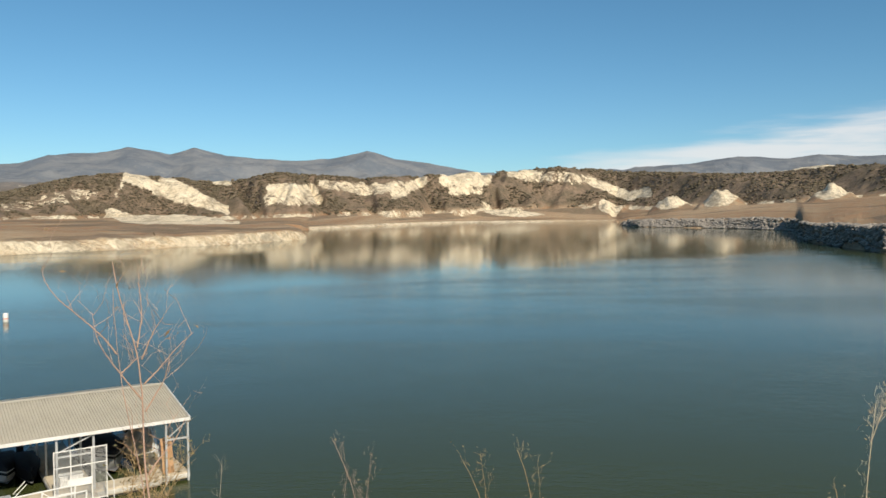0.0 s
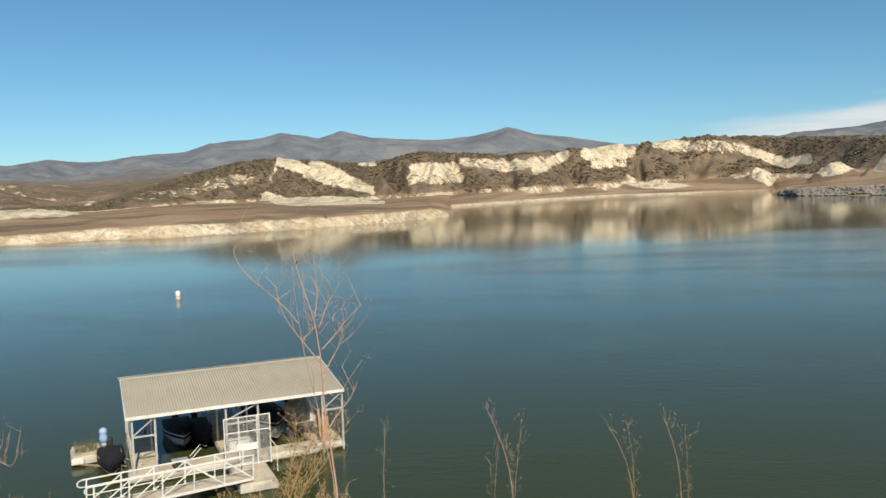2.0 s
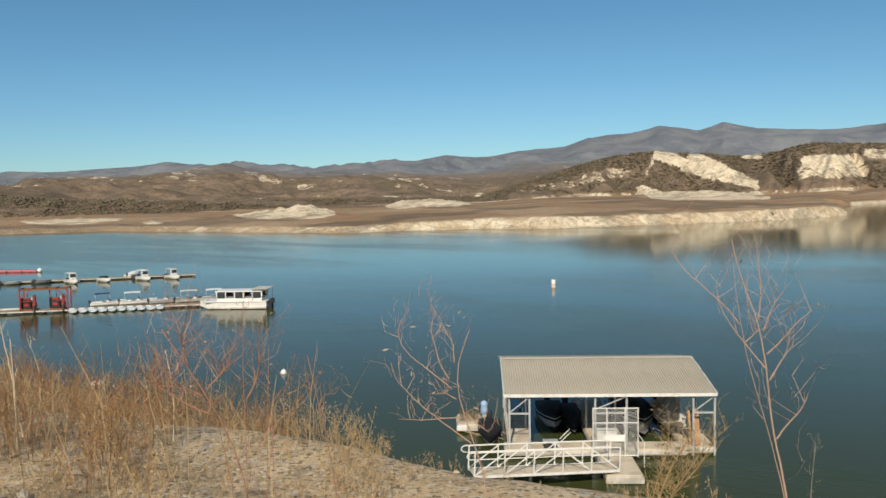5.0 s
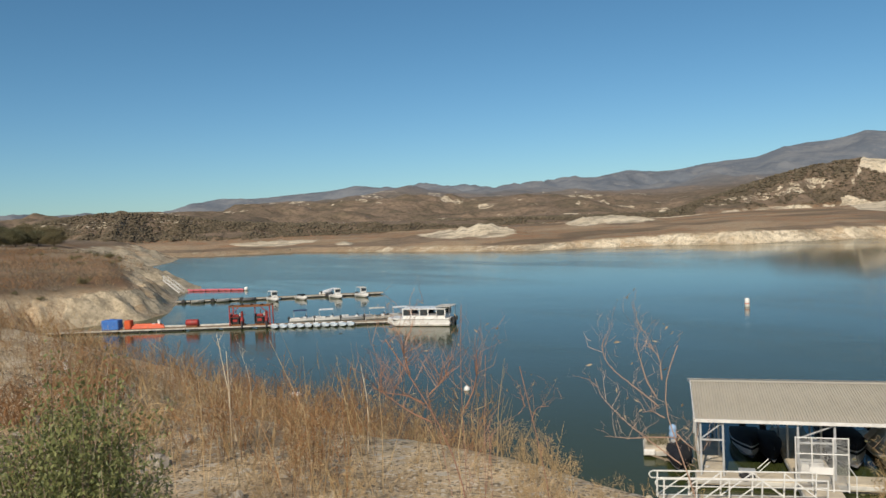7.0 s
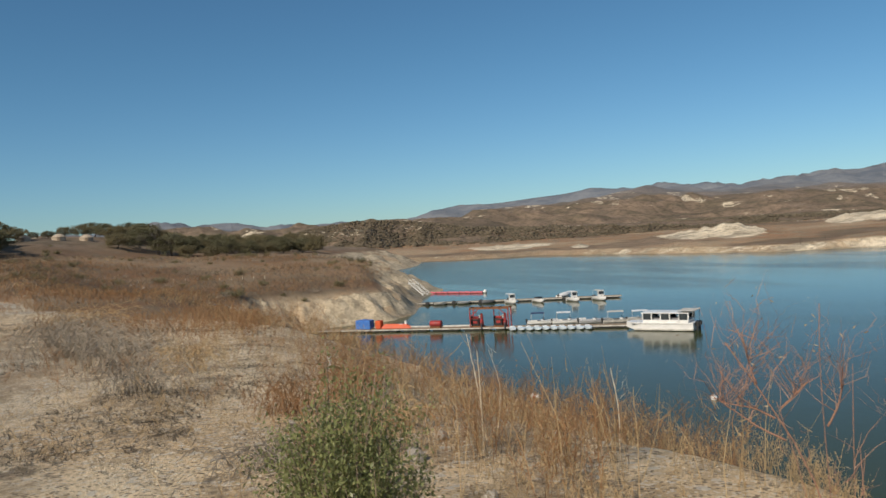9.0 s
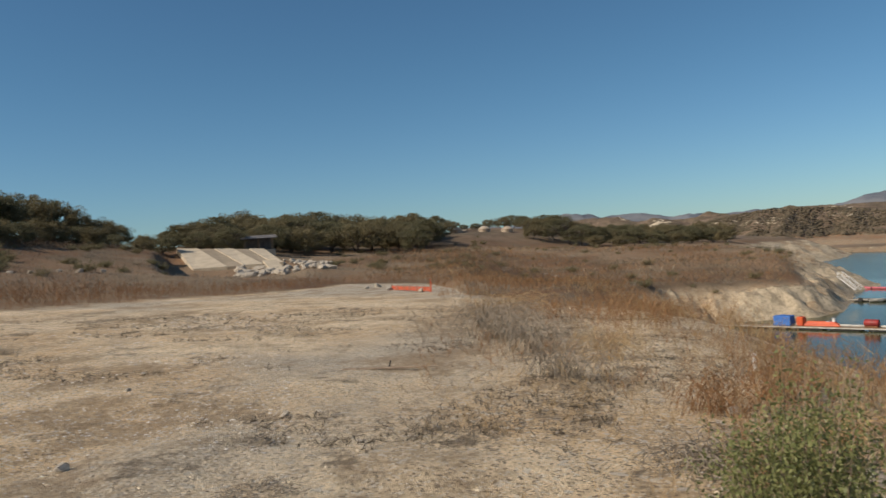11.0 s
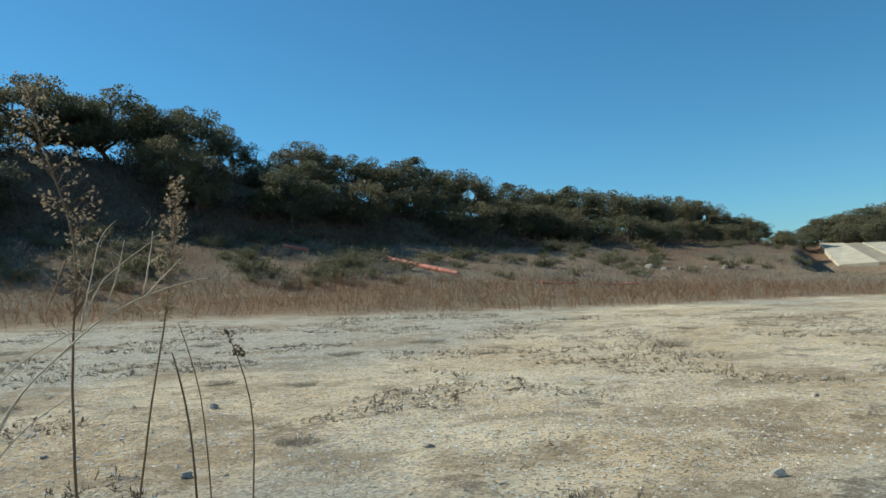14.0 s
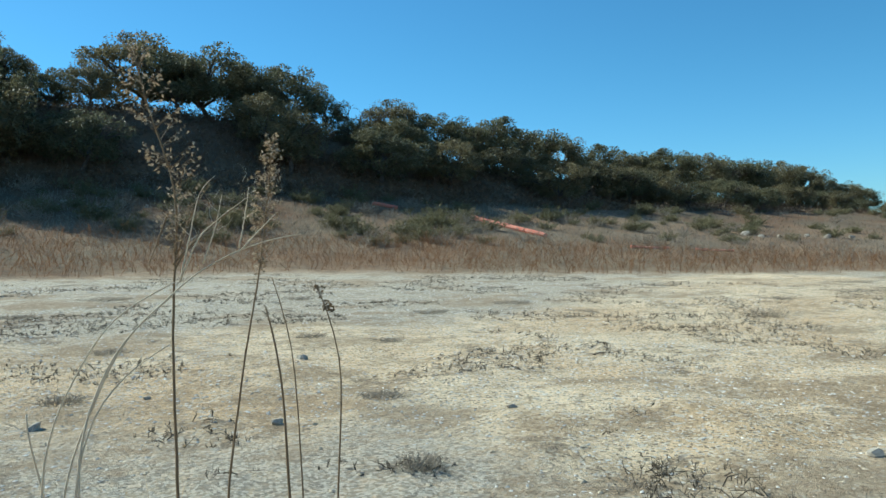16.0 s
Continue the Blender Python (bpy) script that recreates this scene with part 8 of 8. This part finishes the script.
weed("willow_scrub", [[(-0.770, 0.569, 11.907), (-0.786, 0.562, 11.930), (-0.799, 0.557, 11.950), (-0.809, 0.552, 11.966), (-0.817, 0.549, 11.985), (-0.828, 0.542, 12.001), (-0.840, 0.534, 12.021), (-0.856, 0.522, 12.052)],
                      [(-0.778, 0.560, 11.907), (-0.794, 0.555, 11.935), (-0.805, 0.552, 11.956), (-0.814, 0.550, 11.977), (-0.819, 0.550, 11.993)],
                      [(-0.777, 0.570, 11.927), (-0.781, 0.577, 11.956), (-0.791, 0.578, 11.987), (-0.800, 0.579, 12.020), (-0.801, 0.582, 12.039), (-0.802, 0.588, 12.069), (-0.800, 0.593, 12.089)],
                      [(-0.766, 0.589, 11.945), (-0.773, 0.589, 11.966), (-0.773, 0.599, 11.998), (-0.776, 0.606, 12.030)],
                      [(-0.808, 0.549, 11.957), (-0.823, 0.535, 11.966), (-0.842, 0.519, 11.983), (-0.859, 0.503, 12.000)],
                      [(-0.818, 0.546, 11.977), (-0.830, 0.535, 11.987), (-0.848, 0.514, 11.991), (-0.858, 0.504, 11.997)],
                      [(-0.785, 0.579, 11.971), (-0.780, 0.590, 11.990), (-0.780, 0.598, 12.019)],
                      [(-0.833, 0.539, 12.010), (-0.840, 0.537, 12.029), (-0.843, 0.538, 12.047)],
                      [(-0.770, 0.569, 11.907), (-0.764, 0.585, 11.930), (-0.759, 0.597, 11.948)],
                      [(-0.815, 0.552, 11.988), (-0.809, 0.562, 11.998), (-0.803, 0.572, 12.012)],
                      [(-0.750, 0.589, 11.907), (-0.753, 0.595, 11.930), (-0.763, 0.595, 11.953)]], 0.0021, M_WILLOW,
     "leafless red-brown willow shoots beside the bank edge", "bush", None, 26, 0.05, 0.005, M_SEED, 1005)
weed("willow_scrub", [[(-0.763, 0.700, 11.866), (-0.779, 0.698, 11.893), (-0.794, 0.696, 11.926), (-0.805, 0.694, 11.945), (-0.801, 0.702, 11.963), (-0.815, 0.700, 11.998)],
                      [(-0.795, 0.698, 11.931), (-0.793, 0.705, 11.949), (-0.781, 0.716, 11.949)],
                      [(-0.804, 0.696, 11.948), (-0.811, 0.696, 11.968)]], 0.0015, M_WILLOW,
     "thin leafless forked shoot beside the bank edge", "bush", None, 8, 0.03, 0.006, M_SEED, 1007)
weed("tall_stalk", [[(-6.03, 2.65, 10.41), (-6.03, 2.65, 10.84), (-6.03, 2.64, 11.21)]], 0.008, M_PALE_STALK, "tall pale dry stalk on the bank edge", "weed", None, 5, 0.12, 0, None, 1009)
weed("tall_stalk", [[(-6.7, 3.0, 10.2), (-6.74, 2.95, 10.8), (-6.8, 2.9, 11.25)], [(-6.6, 3.05, 10.2), (-6.55, 3.1, 10.8), (-6.66, 3.05, 11.1)]], 0.008, M_PALE_STALK, "pair of tall pale dry stalks on the bank edge", "weed", None, 6, 0.14, 0, None, 1011)
weed("tall_stalk", [[(-5.5, 3.6, 10.2), (-5.5, 3.62, 10.7), (-5.56, 3.6, 11.02)]], 0.007, M_PALE_STALK, "tall pale dry stalk on the bank edge", "weed", None, 5, 0.12, 0.02, None, 1013)
# low plants on the lip of the bank
for k, (lines, mat, lab) in enumerate((
        ([[(-0.58, 2.41, 11.37), (-0.58, 2.41, 11.43), (-0.57, 2.42, 11.47)]], M_WEED_GREY, "slender grey-green weed with small buds"),
        ([[(-0.18, 2.49, 11.34), (-0.22, 2.49, 11.43), (-0.26, 2.48, 11.52)], [(-0.18, 2.49, 11.34), (-0.14, 2.49, 11.41), (-0.15, 2.49, 11.48)], [(-0.25, 2.48, 11.30), (-0.22, 2.49, 11.43)]], M_RED_STALK, "small brown forked dry weed"),
        ([[(0.19, 2.50, 11.34), (0.15, 2.50, 11.43), (0.11, 2.50, 11.47)], [(0.19, 2.50, 11.34), (0.20, 2.50, 11.39), (0.17, 2.50, 11.48)]], M_WEED_TAN, "small dry weed with drooping tips"),
        ([[(0.33, 2.49, 11.34), (0.32, 2.49, 11.43), (0.28, 2.49, 11.49)], [(0.35, 2.49, 11.34), (0.35, 2.49, 11.42), (0.34, 2.49, 11.46)]], M_WEED_TAN, "thin dry weed with two stems"),
        ([[(1.16, 2.22, 11.44), (1.17, 2.22, 11.56), (1.18, 2.21, 11.70)], [(1.17, 2.22, 11.58), (1.19, 2.21, 11.65), (1.20, 2.20, 11.71)]], M_PALE_STALK, "pale dry weed with forked top"),
        ([[(1.12, 2.25, 11.38), (1.11, 2.25, 11.42), (1.10, 2.25, 11.45)], [(1.09, 2.26, 11.36), (1.08, 2.25, 11.40), (1.07, 2.25, 11.42)]], M_WEED_TAN, "rust-tan dry flower head"))):
    weed("bank_weed", lines, 0.0023, mat, lab + " on the lip of the bank", "weed", None, 44, 0.034, 0.009, M_WEED_TAN if k else M_SAGE, 1020 + 2 * k, "weeds on the lip of the bank")
weed("bank_willow", [[(-6.05, 14.87, 5.9), (-5.74, 14.99, 6.80), (-5.39, 15.12, 7.40)], [(-5.9, 15.0, 5.9), (-5.24, 15.17, 7.07), (-4.74, 15.33, 7.63)], [(-6.15, 14.83, 5.9), (-5.84, 14.95, 7.02), (-5.79, 14.97, 7.60)], [(-5.9, 15.0, 5.9), (-5.14, 15.20, 6.97), (-5.02, 15.24, 7.32)]],
     0.03, M_WEED_TAN, "half-green willow bush on the slope below the bank", "bush", None, 60, 0.45, 0.12, M_SAGE, 1041)
# the stalks at the end of the pan
weed("seed_stalk", [[(-1.11, -3.34, 11.53), (-1.11, -3.34, 12.03), (-1.12, -3.34, 12.20), (-1.15, -3.33, 12.51), (-1.06, -3.35, 12.73), (-1.03, -3.36, 12.93)], [(-1.12, -3.34, 12.26), (-1.23, -3.31, 12.38), (-1.35, -3.27, 12.47)],
                    [(-1.13, -3.33, 12.29), (-1.18, -3.32, 12.43), (-1.24, -3.30, 12.52)], [(-1.11, -3.34, 12.42), (-1.05, -3.35, 12.26)], [(-1.12, -3.33, 12.24), (-1.16, -3.33, 12.31), (-1.26, -3.30, 12.38)]], 0.0072, M_STALK,
     "tall dry stalk with a wide spray of seed heads", "weed", (0.52, 1.0, 120, 0.085), 6, 0.06, 0.012, M_SEED, 1051, "dry stalks beside the lot")
weed("seed_stalk", [[(-1.28, -3.40, 11.48), (-1.36, -3.37, 12.00), (-1.41, -3.35, 12.23), (-1.43, -3.34, 12.42), (-1.46, -3.33, 12.66)]], 0.006, M_STALK, "dry stalk with a dense narrow seed head", "weed", (0.62, 1.0, 120, 0.05), 3, 0.04, 0.012, M_SEED, 1053, "dry stalks beside the lot")
for k, ln in enumerate(([(-1.40, -3.14, 11.52), (-1.39, -3.14, 11.93), (-1.37, -3.15, 12.02), (-1.35, -3.16, 12.12)], [(-1.44, -3.13, 11.52), (-1.43, -3.13, 11.87), (-1.42, -3.13, 12.05), (-1.37, -3.15, 12.21)],
                        [(-1.53, -3.08, 11.51), (-1.56, -3.07, 11.83), (-1.56, -3.07, 12.01), (-1.50, -3.10, 12.17)])):
    weed("bare_stalk", [ln], (0.008, 0.0045, 0.0055)[k], M_STALK, ("thick dark broken stalk with old leaf scars", "thin bent brown stalk", "brown stalk with a nodding withered tip")[k], "weed", (0.85, 1.0, 12, 0.02) if k == 2 else None, (14, 2, 16)[k], 0.012, 0.008, M_STALK, 1061 + 2 * k,
         "dry stalks beside the lot")
for k, (lines, r) in enumerate((
        ([[(-0.816, -3.251, 11.735), (-0.857, -3.270, 11.867), (-0.912, -3.276, 11.980), (-0.966, -3.273, 12.060), (-1.072, -3.256, 12.150), (-1.170, -3.232, 12.246), (-1.279, -3.198, 12.292), (-1.352, -3.171, 12.328), (-1.462, -3.127, 12.341)],
          [(-1.116, -3.247, 12.205), (-1.151, -3.235, 12.366), (-1.178, -3.218, 12.495), (-1.220, -3.202, 12.527)],
          [(-1.122, -3.245, 12.224), (-1.174, -3.229, 12.351), (-1.235, -3.208, 12.401), (-1.308, -3.180, 12.458)],
          [(-1.285, -3.196, 12.305), (-1.304, -3.185, 12.398), (-1.315, -3.174, 12.491)],
          [(-1.182, -3.229, 12.259), (-1.222, -3.214, 12.375), (-1.239, -3.202, 12.467)],
          [(-1.291, -3.194, 12.298), (-1.354, -3.169, 12.368), (-1.391, -3.153, 12.407)]], 0.006),
        ([[(-0.802, -3.256, 11.631), (-0.856, -3.248, 11.841), (-0.908, -3.239, 11.907), (-0.966, -3.228, 11.967), (-1.017, -3.217, 12.001), (-1.069, -3.205, 12.025)]], 0.005),
        ([[(-0.732, -3.365, 11.644), (-0.759, -3.362, 11.784), (-0.807, -3.356, 11.899), (-0.867, -3.347, 12.003), (-0.910, -3.341, 12.077), (-0.981, -3.327, 12.138), (-1.065, -3.309, 12.183), (-1.113, -3.297, 12.206)]], 0.0055),
        ([[(-0.780, -3.309, 11.623), (-0.837, -3.301, 11.788), (-0.883, -3.294, 11.891), (-0.938, -3.285, 12.014), (-0.992, -3.274, 12.085), (-1.063, -3.258, 12.143), (-1.093, -3.251, 12.166)]], 0.006),
        ([[(-0.750, -3.413, 11.602), (-0.725, -3.415, 11.688), (-0.711, -3.417, 11.733), (-0.702, -3.418, 11.777), (-0.706, -3.417, 11.838)]], 0.0075))):
    weed("pale_stalk", lines, r, M_PALE_STALK, ("long pale stalk that forks and arches across its neighbours", "pale dry leaning stalk", "pale slender leaning stalk", "bleached stalk leaning over the gravel", "short bleached broken stick in the gravel")[k], "weed", None, 3, 0.06, 0, None, 1071 + 2 * k, "dry stalks beside the lot")
grass("stalk_grass", 260, polar(-168, -150, 2.5, 3.6), (0.5, 0.95), 0.004, M_WEED_TAN, 1081, "thin dry grass round the foot of the stalks", lean=0.35, twigs=3, heads=1, stalk=0.3)
